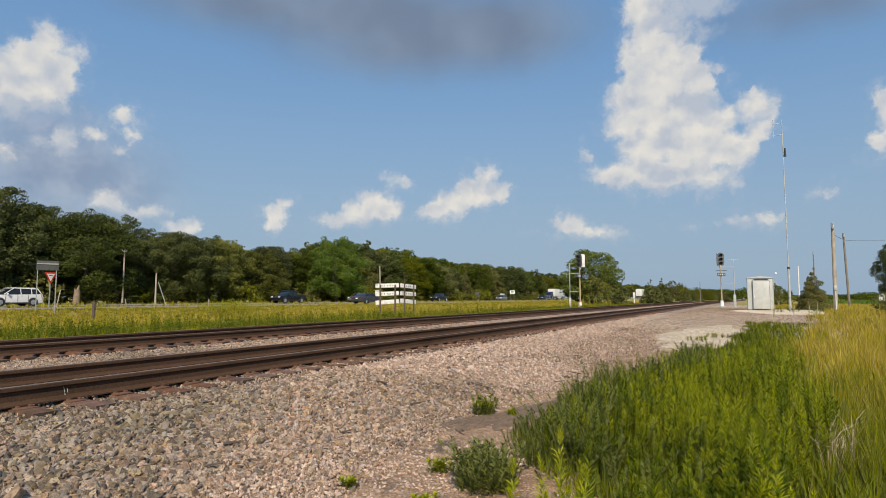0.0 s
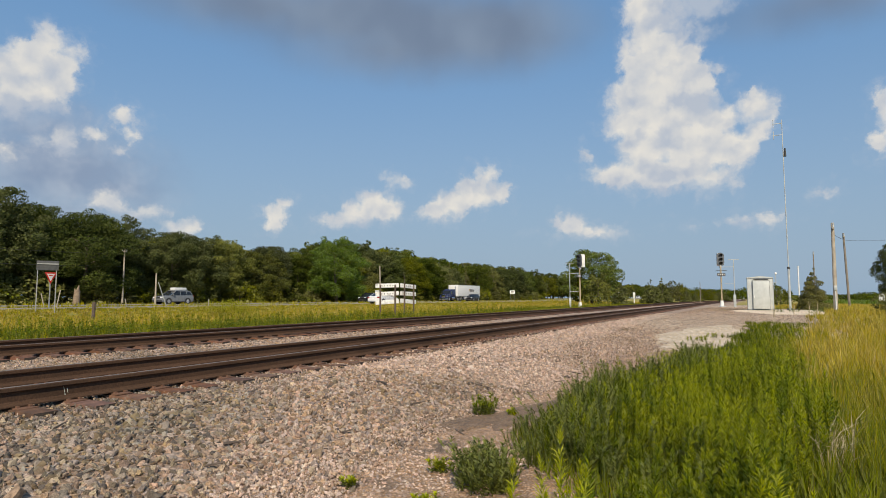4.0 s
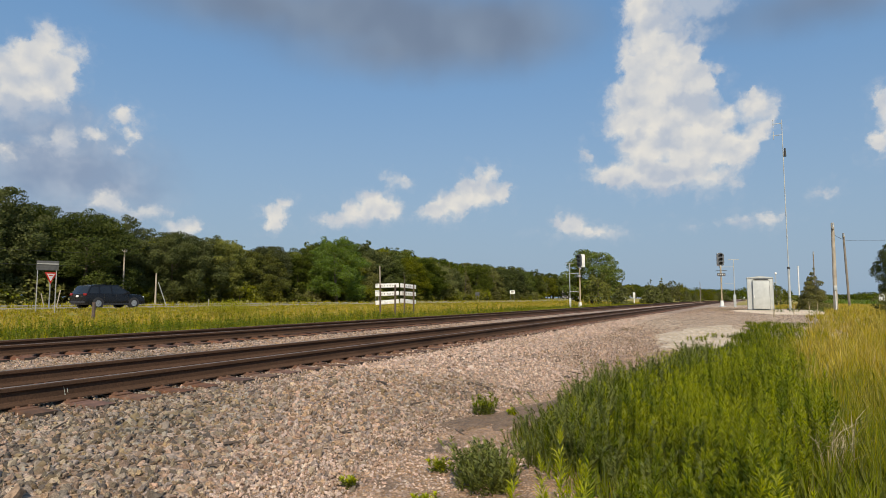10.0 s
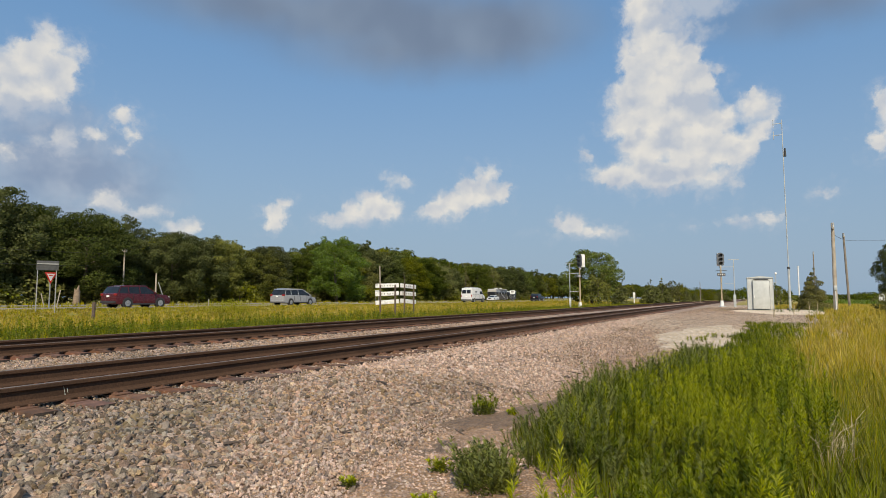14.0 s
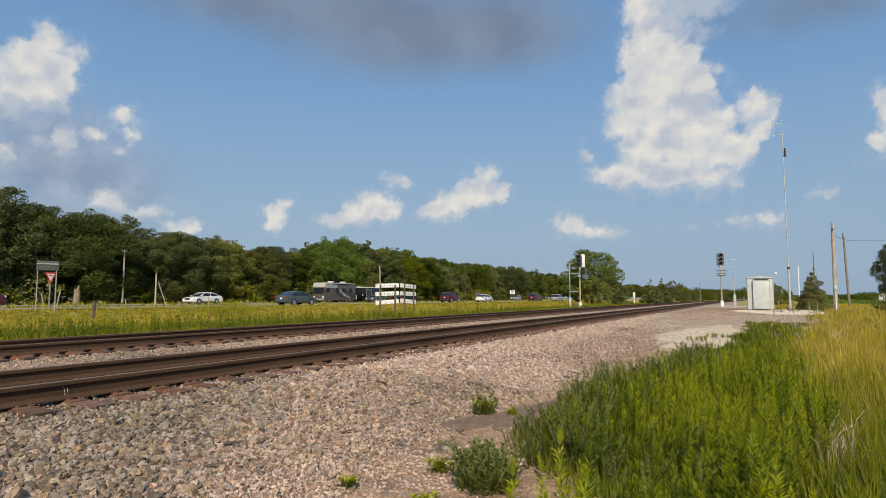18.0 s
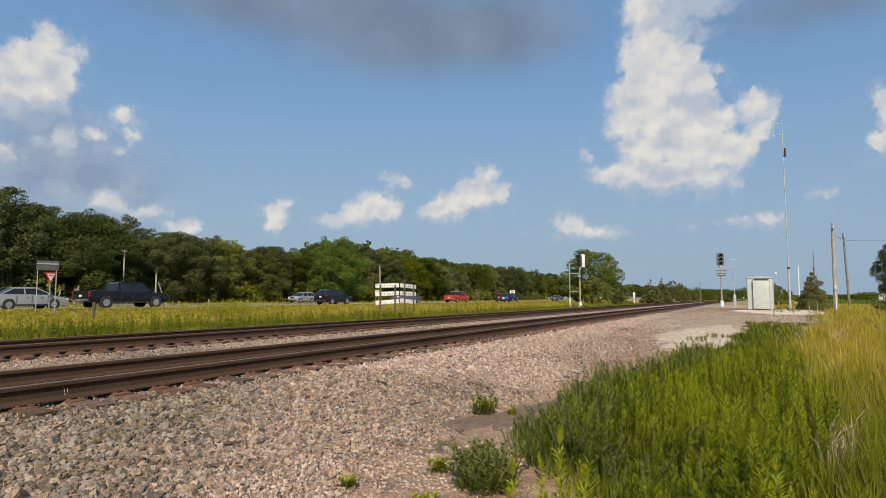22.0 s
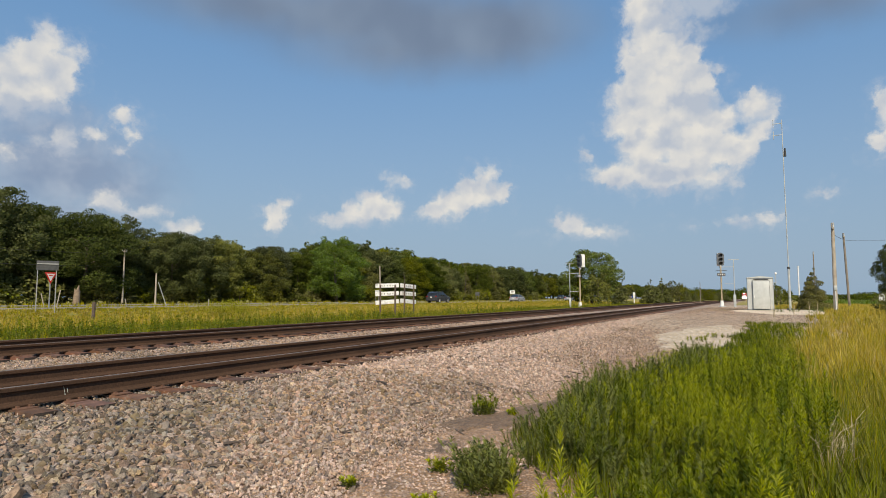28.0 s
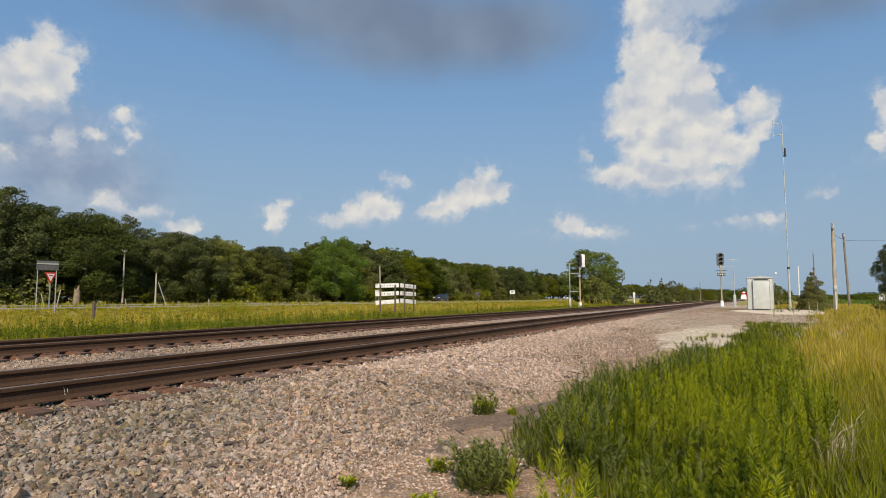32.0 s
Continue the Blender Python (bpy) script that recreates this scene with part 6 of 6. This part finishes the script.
def weeds(rng, x, y, z, h, leaves, size, droop=0.35, start=0.12, taper=0.45, stem=0.004, leaf_w=0.13, lean_by=0.05):
    """Upright plants: a stem and leaves winding round it; leaves of the upper third carry the second material."""
    m, n = len(x), leaves
    sw = stem
    lean = rng.normal(scale=lean_by, size=(m, 2))
    base = np.stack([x, y, z], -1)
    top = base + np.stack([lean[:, 0] * h, lean[:, 1] * h, h], -1)
    ex, ey = np.array([sw, 0, 0]), np.array([0, sw, 0])
    sv = np.stack([base - ex, base + ex, top + ex * 0.4, top - ex * 0.4, base - ey, base + ey, top + ey * 0.4, top - ey * 0.4], 1).reshape(-1, 3)
    sb = (np.arange(m) * 8)[:, None]
    sf = np.concatenate([sb + [0, 1, 2], sb + [0, 2, 3], sb + [4, 5, 6], sb + [4, 6, 7]])
    t = start + (1 - start) * rng.random((m, n)) ** 0.68
    t = np.clip(t, 0, 1.02)
    a = np.arange(n)[None] * 2.4 + rng.uniform(0, 6.3, (m, 1)) + rng.uniform(-1.6, 1.6, (m, n))
    p = base[:, None] + (top - base)[:, None] * t[..., None]
    out = np.stack([np.cos(a), np.sin(a), 0 * a], -1)
    ls = size * (1 - taper * t) * rng.uniform(0.5, 1.35, (m, n)) * np.repeat((h / h.mean())[:, None], n, 1) ** 0.5
    rise = (0.25 + 0.75 * t) - droop * (1 - t) + rng.uniform(-0.2, 0.2, (m, n))
    d = out + np.array([0, 0, 1.0]) * rise[..., None]
    d /= np.linalg.norm(d, axis=-1)[..., None]
    side = np.cross(d, np.array([0, 0, 1.0])) 
    side /= np.maximum(1e-4, np.linalg.norm(side, axis=-1))[..., None]
    mid = p + d * (ls * 0.5)[..., None] + np.array([0, 0, 1.0]) * (ls * 0.06)[..., None]
    tip = p + d * ls[..., None] - np.array([0, 0, 1.0]) * (ls * 0.12)[..., None]
    wv = side * (ls * leaf_w)[..., None]
    lv = np.stack([p - wv * 0.5, mid + wv * 1.2, tip], 2).reshape(-1, 3)
    lf = np.arange(m * n * 3).reshape(-1, 3) + len(sv)
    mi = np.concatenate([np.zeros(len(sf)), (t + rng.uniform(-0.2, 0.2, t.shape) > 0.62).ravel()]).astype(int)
    return np.concatenate([sv, lv]), np.concatenate([sf, lf]), mi


def leafy_stems(rng, x, y, z, h, n, size, width=0.085, lean_by=0.07, fine=True):
    """Upright weeds: a stem ringed by narrow arching leaves that spread below and gather in a bright tuft on top."""
    m = len(x)
    lean = rng.normal(scale=lean_by, size=(m, 2))
    base = np.stack([x, y, z], -1)
    top = base + np.stack([lean[:, 0] * h, lean[:, 1] * h, h * 0.94], -1)
    ex, ey = np.array([0.0035, 0, 0]), np.array([0, 0.0035, 0])
    sv = np.stack([base - ex, base + ex, top, base - ey, base + ey, top + 1e-4], 1).reshape(-1, 3)
    sf = np.arange(m * 6).reshape(-1, 3)
    t = 0.16 + 0.84 * (np.arange(n)[None] + rng.random((m, n))) / n
    t = np.where(t > 0.86, 0.90 + 0.6 * (t - 0.86), t)
    a = np.arange(n)[None] * 2.4 + rng.uniform(0, 6.3, (m, 1)) + rng.uniform(-1.2, 1.2, (m, n))
    p = base[:, None] + (top - base)[:, None] * t[..., None]
    out = np.stack([np.cos(a), np.sin(a), 0 * a], -1)
    up = np.array([0, 0, 1.0])
    ln = size * (0.62 + 0.75 * np.sin(math.pi * np.clip(t, 0, 1) ** 1.3)) * rng.uniform(0.7, 1.2, (m, n)) * (h / h.mean())[:, None] ** 0.4
    rise = np.where(t > 0.86, 2.2, 0.55 + 0.9 * t) + rng.uniform(-0.55, 0.55, (m, n))
    d = out + up * rise[..., None]
    d /= np.linalg.norm(d, axis=-1)[..., None]
    side = np.stack([-np.sin(a), np.cos(a), 0 * a], -1) * (ln * width)[..., None]
    mid = p + d * (ln * 0.5)[..., None]
    tip = p + d * ln[..., None] + (out * 0.10 - up * 0.14) * ln[..., None]
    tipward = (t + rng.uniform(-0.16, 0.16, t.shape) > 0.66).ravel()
    if fine:
        lv = np.stack([p, mid + side - up * (ln * 0.05)[..., None], mid, mid - side - up * (ln * 0.05)[..., None], tip], 2).reshape(-1, 3)
        b = (np.arange(m * n) * 5)[:, None] + len(sv)
        lf = np.stack([b + [0, 1, 2], b + [0, 2, 3], b + [2, 1, 4], b + [2, 4, 3]], 1).reshape(-1, 3)
        mi = np.repeat(tipward, 4)
    else:
        lv = np.stack([p, mid + side * 1.2, tip], 2).reshape(-1, 3)
        lf = np.arange(m * n * 3).reshape(-1, 3) + len(sv)
        mi = tipward
    return np.concatenate([sv, lv]), np.concatenate([sf, lf]), np.concatenate([np.zeros(len(sf)), mi]).astype(int)


def foliage(name, c1, c2, tint=0.3, trans=0.3):
    return stuff_mat(name, c1, c2, 0.75, 0, 3.0, c=[k * 0.6 for k in c1], cscale=1.3, island=tint, trans=trans, spec=0.12)


# young tips are paler; deep is darkened and tip brightened for light-dark contrast
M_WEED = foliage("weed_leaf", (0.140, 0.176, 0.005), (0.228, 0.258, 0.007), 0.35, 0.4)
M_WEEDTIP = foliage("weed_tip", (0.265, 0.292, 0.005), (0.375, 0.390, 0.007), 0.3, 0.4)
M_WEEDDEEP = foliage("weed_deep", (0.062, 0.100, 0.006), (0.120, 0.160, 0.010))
M_BUSHY = foliage("grey_green_leaf", (0.125, 0.140, 0.028), (0.195, 0.21, 0.045))
M_BUSHTIP = foliage("grey_green_tip", (0.145, 0.168, 0.045), (0.215, 0.235, 0.06))
M_DRY = foliage("dry_grass", (0.37, 0.275, 0.040), (0.54, 0.415, 0.070), 0.35, 0.3)
M_HAY = foliage("yellow_green_grass", (0.235, 0.215, 0.012), (0.37, 0.325, 0.022), 0.4, 0.3)
M_GREEN = foliage("green_grass", (0.115, 0.138, 0.007), (0.20, 0.222, 0.012), 0.4, 0.3)
M_STRAW = foliage("dead_straw", (0.42, 0.34, 0.22), (0.58, 0.49, 0.34), 0.25, 0.2)
gr = np.random.default_rng(21)


def stand(name, label, v, f, mats, mi=None, category="weeds"):
    return tagged(new(name, array_mesh(name, v, f, mats, mi)), label, category, kind="stuff")


# tall leafy weeds
def patchy(x, y):
    """Uneven ups and downs of the stand, about -1 to 1."""
    return (np.sin(x * 2.1 + 1.3 * np.sin(y * 1.2)) + np.sin(y * 1.7 + 1.1 * np.sin(x * 2.7 + 2)) + 0.8 * np.sin(x * 5.3 - y * 3.7)) / 2.8


x, y = spread(gr, 27000, -2.3, 3.0, 2.0, 27.0, lambda x, y: (x > left_edge(y) + (0.40 + 0.3 * np.sin(y * 3.3)) * (y < 12)) * (x < right_edge(y)) * np.minimum(1, (7 / np.hypot(x, y)) ** 0.7) * (np.hypot(x, y) > 2.35) * (0.62 + 0.30 * patchy(x, y)))
clump = patchy(x * 1.5 + 3, y * 1.3)
h = (0.26 + 0.42 * gr.random(len(x)) ** 1.3) * (1 + 0.30 * clump) * (1 - 0.55 * ease(y, 8, 20)) * (0.75 + 0.25 * ease(x, -1.9, -0.7))
h = np.minimum(h * np.where(gr.random(len(x)) < 0.06, 1.25, 1.0), 0.80)
near_w = np.hypot(x, y) < 8.0
# deep clumps put dark and light patches into the colour of the stand
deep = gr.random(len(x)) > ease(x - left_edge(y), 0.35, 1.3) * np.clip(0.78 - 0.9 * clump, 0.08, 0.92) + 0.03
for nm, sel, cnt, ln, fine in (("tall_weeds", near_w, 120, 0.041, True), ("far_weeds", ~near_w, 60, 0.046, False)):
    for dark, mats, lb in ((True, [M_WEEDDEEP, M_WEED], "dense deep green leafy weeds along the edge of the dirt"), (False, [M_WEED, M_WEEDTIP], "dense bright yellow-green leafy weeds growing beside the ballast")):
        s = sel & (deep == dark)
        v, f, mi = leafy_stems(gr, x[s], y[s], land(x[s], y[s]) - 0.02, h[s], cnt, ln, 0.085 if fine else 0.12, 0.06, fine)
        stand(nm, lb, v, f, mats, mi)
# low under-growth that closes the ground below them
x, y = spread(gr, 24000, -2.3, 4.0, 2.2, 30.0, lambda x, y: (x > left_edge(y)) * (x < right_edge(y) + 0.6) * np.minimum(1, (8 / np.hypot(x, y)) ** 1.0))
v, f = blades(gr, x, y, land(x, y) - 0.02, gr.uniform(0.14, 0.36, len(x)) * (1 - 0.4 * ease(y, 9, 22)), 0.006 + 0.0006 * np.hypot(x, y), 6, 0.6, 0.05, True)
stand("undergrowth", "low green grass under the weeds", v, f, M_GREEN, category="grass")
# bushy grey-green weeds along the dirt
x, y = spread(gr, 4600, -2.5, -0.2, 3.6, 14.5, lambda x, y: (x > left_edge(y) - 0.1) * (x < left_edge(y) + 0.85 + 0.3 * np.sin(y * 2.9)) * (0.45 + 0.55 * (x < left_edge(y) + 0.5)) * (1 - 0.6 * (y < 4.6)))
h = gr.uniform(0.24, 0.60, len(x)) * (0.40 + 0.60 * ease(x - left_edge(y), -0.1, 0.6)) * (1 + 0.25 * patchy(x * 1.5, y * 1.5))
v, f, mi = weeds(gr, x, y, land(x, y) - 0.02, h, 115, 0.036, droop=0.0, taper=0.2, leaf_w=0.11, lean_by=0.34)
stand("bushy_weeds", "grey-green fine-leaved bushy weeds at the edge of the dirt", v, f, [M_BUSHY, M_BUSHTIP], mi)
# dry and yellow grass on the field side
def grass_edge(y):
    """Where the dry grass begins: right of the weeds, of the gravel and of the pad."""
    e = np.where(y < 20, right_edge(y), np.where(y < 36, 0.088 * y, np.where(y < 54.5, 0.108 * y, 1.2)))
    return e + 0.15 * np.sin(y * 2.1)


x, y = spread(gr, 90000, 0.4, 22.0, 2.2, 100.0, lambda x, y: (x > grass_edge(y) - 0.5 * gr.random(len(x))) * np.minimum(1, (9 / np.hypot(x, y)) ** 1.1))
z = land(x, y) - 0.02
pick = gr.random(len(x)) + 0.30 * ease(y, 7, 16) - 0.48 * (1 - ease(y, 5, 16)) + 0.15 * patchy(x * 0.6, y * 0.6)
far_w = 0.0011 + 0.00036 * np.hypot(x, y)
for nm, sel, mt, hh, lb in (("green_grass", pick < 0.22, M_GREEN, (0.25, 0.5), "green grass among the dry stalks"), ("hay_grass", (pick >= 0.22) & (pick < 0.72), M_HAY, (0.30, 0.58), "tall yellow-green grass gone to seed"), ("dry_grass", pick >= 0.72, M_DRY, (0.34, 0.68), "tall dry golden grass stalks")):
    v, f = blades(gr, x[sel], y[sel], z[sel], gr.uniform(*hh, int(sel.sum())) * (1 - 0.35 * ease(y[sel], 14, 30)), far_w[sel], 16, 0.6, 0.09, True)
    stand(nm, lb, v, f, mt, category="grass")
x, y = np.concatenate([gr.normal(0.56, 0.12, 44), gr.uniform(0.5, 2.4, 50)]), np.concatenate([gr.normal(6.6, 0.35, 44), gr.uniform(10.0, 24.0, 50)])
v, f = blades(gr, x, y, land(x, y) + 0.10, gr.uniform(0.12, 0.42, 94), 0.003, 6, 1.1)
stand("dead_stalks", "pale dead stalks fallen among the grass", v, f, M_STRAW, category="stalks")
# dead stalks and low plants by the pad
for k in range(16):
    a, b = gr.uniform(0.2, 3.2), gr.uniform(22.0, 41.0)
    n = 5
    if k < 6:
        v, f = blades(gr, np.zeros(n), np.zeros(n), np.zeros(n), gr.uniform(0.5, 1.0, n), 0.012, 1, 0.25)
        tagged(new("dead_stalk", array_mesh("dead_stalk", v, f, M_STRAW)), "thin dead brown stalk standing by the gravel", "stalk", "dead stalks").location = (a, b, gz(a, b))
    else:
        a, b = gr.uniform(1.6, 4.6), gr.uniform(40.0, 43.0)
        v, f, mi = weeds(gr, gr.uniform(-0.15, 0.15, 9), gr.uniform(-0.15, 0.15, 9), np.zeros(9), gr.uniform(0.15, 0.4, 9), 26, 0.09, droop=0.1, leaf_w=0.14, lean_by=0.3)
        tagged(new("weed", array_mesh("weed", v, f, [M_WEEDDEEP, M_BUSHTIP], mi)), "low green weed at the edge of the pad", "weed", "weeds by the pad").location = (a, b, gz(a, b))
# single weeds in the stones
for wx, wy, hh, n, sp, lb, mats in ((-2.92, 6.9, 0.26, 34, 0.13, "small green weed growing in the ballast", (M_BUSHY, M_WEED)), (-2.62, 7.05, 0.13, 10, 0.1, "small green weed growing in the ballast", (M_GREEN, M_WEEDTIP)),
                                    (-1.81, 4.3, 0.36, 130, 0.22, "bushy grey-green weed standing in the dirt", (M_BUSHY, M_BUSHTIP)), (-2.3, 4.55, 0.14, 12, 0.08, "small green weed growing in the ballast", (M_BUSHY, M_WEEDTIP)),
                                    (-2.75, 3.9, 0.10, 8, 0.06, "small green weed growing in the ballast", (M_BUSHY, M_WEEDTIP)), (-2.05, 3.75, 0.12, 10, 0.07, "small green weed growing in the ballast", (M_GREEN, M_WEEDTIP)),
                                    (-1.45, 20.5, 0.22, 20, 0.4, "low weed spreading on the gravel", (M_GREEN, M_WEEDTIP)), (-1.0, 22.0, 0.2, 16, 0.4, "low weed spreading on the gravel", (M_GREEN, M_WEEDTIP))):
    a, q = gr.uniform(0, 6.3, n), sp * np.sqrt(gr.random(n))
    px, py = wx + q * np.cos(a), wy + q * np.sin(a)
    v, f, mi = weeds(gr, px - wx, py - wy, 0 * px - 0.01, hh * gr.uniform(0.5, 1.05, n), 52, 0.05, droop=0.0, taper=0.2, leaf_w=0.15, lean_by=0.3)
    tagged(new("weed", array_mesh("weed", v, f, list(mats), mi)), lb, "weed", "weeds in the stones").location = (wx, wy, gz(wx, wy))
# bright young stalks close to the eye
for wx, wy, hh in ((-0.77, 2.84, 0.93), (-0.95, 2.56, 0.83), (-0.81, 2.60, 0.82), (-0.65, 2.66, 0.80)):
    n = 2
    v, f, mi = leafy_stems(gr, gr.uniform(-0.04, 0.04, n), gr.uniform(-0.03, 0.03, n), np.full(n, -0.01), hh * np.array([1.0, 0.82]), 190, 0.052, 0.07, 0.03)
    tagged(new("weed", array_mesh("weed", v, f, [M_WEEDTIP, M_WEEDTIP], mi)), "tall bright green leafy weed stalk", "weed", "young weed stalks").location = (wx, wy, gz(wx, wy))

# the field between the tracks and the highway
x, y = spread(gr, 76000, -40.5, -16.0, 4.0, 170.0, lambda x, y: (y > -0.42 * x - 4) * np.minimum(1, (24 / np.hypot(x, y)) ** 1.15))
z = land(x, y) - 0.03
band = gr.random(len(x)) + 0.60 * ease(-x, 18.0, 25.0) + 0.18 * np.sin(x * 0.5 + 2 * np.sin(y * 0.13))
wid = 0.003 + 0.00036 * np.hypot(x, y)
for nm, lo, hi, mt, hh, lb in (("field_green", -9, 0.40, M_GREEN, (0.30, 0.52), "fresh green weeds and grass beside the far track"), ("field_hay", 0.40, 1.04, M_HAY, (0.22, 0.42), "yellow-green meadow grass before the highway"),
                               ("field_dry", 1.04, 9, M_DRY, (0.25, 0.5), "dry golden meadow grass before the highway")):
    s = (band >= lo) & (band < hi)
    v, f = blades(gr, x[s], y[s], z[s], gr.uniform(*hh, int(s.sum())) * (1 - 0.5 * ease(-x[s], 30, 38)), wid[s] * 1.3, 12, 0.75, 0.18, True)
    stand(nm, lb, v, f, mt, category="grass")
x, y = spread(gr, 7000, -19.8, -16.2, 5, 90, lambda x, y: np.minimum(1, (18 / np.hypot(x, y)) ** 1.5))
v, f, mi = weeds(gr, x, y, land(x, y) - 0.02, gr.uniform(0.28, 0.78, len(x)), 30, 0.11, leaf_w=0.17, lean_by=0.16)
stand("field_weeds", "leafy green weeds in a band beside the far track", v, f, [M_WEEDDEEP, M_WEED], mi)
x, y = gr.normal(-30.0, 0.8, 300), gr.normal(28.6, 0.9, 300)
v, f, mi = weeds(gr, x, y, land(x, y) - 0.02, gr.uniform(0.5, 1.3, len(x)), 34, 0.12, leaf_w=0.12)
stand("flowering_weeds", "clump of yellow flowering weeds in the meadow", v, f, [M_HAY, M_WEEDTIP], mi)
x, y = spread(gr, 16000, -40.8, -33, 10, 150, lambda x, y: (y > -0.42 * x - 4) * np.minimum(1, (36 / np.hypot(x, y)) ** 1.2))
v, f = blades(gr, x, y, land(x, y) - 0.03, gr.uniform(0.12, 0.26, len(x)), 0.003 + 0.0004 * np.hypot(x, y), 10, 0.6, 0.16, True)
stand("verge_grass", "dense dry grass on the near verge of the highway", v, f, M_HAY, category="grass")
# median and far verge
x, y = spread(gr, 16000, -77, -50.5, 20.0, 260.0, lambda x, y: (y > -0.42 * x - 8) * (((x > -58) & (x < -50.5)) | (x < -69)) * np.minimum(1, (60 / np.hypot(x, y)) ** 1.2))
v, f = blades(gr, x, y, land(x, y) - 0.03, gr.uniform(0.25, 0.55, len(x)), 0.04 + 0.0003 * np.hypot(x, y), 5, 0.4, 0.2, True)
stand("median_grass", "dry grass in the median and on the far verge", v, f, M_HAY, category="grass")
# crop field and far woods on the right
x, y = spread(gr, 9000, 12, 160, 75, 420, lambda x, y: (x > 0.06 * y + 7) * np.minimum(1, (120 / np.hypot(x, y)) ** 1.0))
v, f = blades(gr, x, y, land(x, y) - 0.03, gr.uniform(0.6, 0.95, len(x)), 0.08 + 0.0006 * np.hypot(x, y), 5, 0.7, 0.35, True)
stand("crop_field", "rows of dark green low crop plants", v, f, M_LEAF["fresh"], category="crop")
bl = []
for i in range(150):
    yy = gr.uniform(520, 760)
    xx = gr.uniform(-60, 520)
    hh = gr.uniform(5, 10) if xx < 20 else gr.uniform(3, 5.5)
    bl.append(((xx, yy, 0.3 + hh * 0.45), (gr.uniform(6, 14), 6.0, hh * 0.62)))
v, f = leaf_cloud(gr, bl, 15.0, 0.62)
stand("far_woods", "distant low belt of dark green woods", v, f, M_LEAF["oak"], category="woods")


# ---- movement ----
def motions():
    for v, lane, y0, speed in MOVERS:
        ahead = 90 if speed > 0 else -90
        rows = [(float(t), pose(-lane, y0 + speed * t, gz(-lane, y0 + speed * t) + 0.032, 0, 0, ahead)) for t in np.linspace(0, 32, 33)]
        walk(v, rows)
    rows = []
    for t in np.linspace(0, 32, 9):
        yy = 398.0 + 24.0 * (32 - float(t))
        rows.append((float(t), pose(TRACKS[0] + float(bend(yy)), yy, RAIL_TOP, 0, 0, -90)))
    walk(ENGINE, rows)


motions()
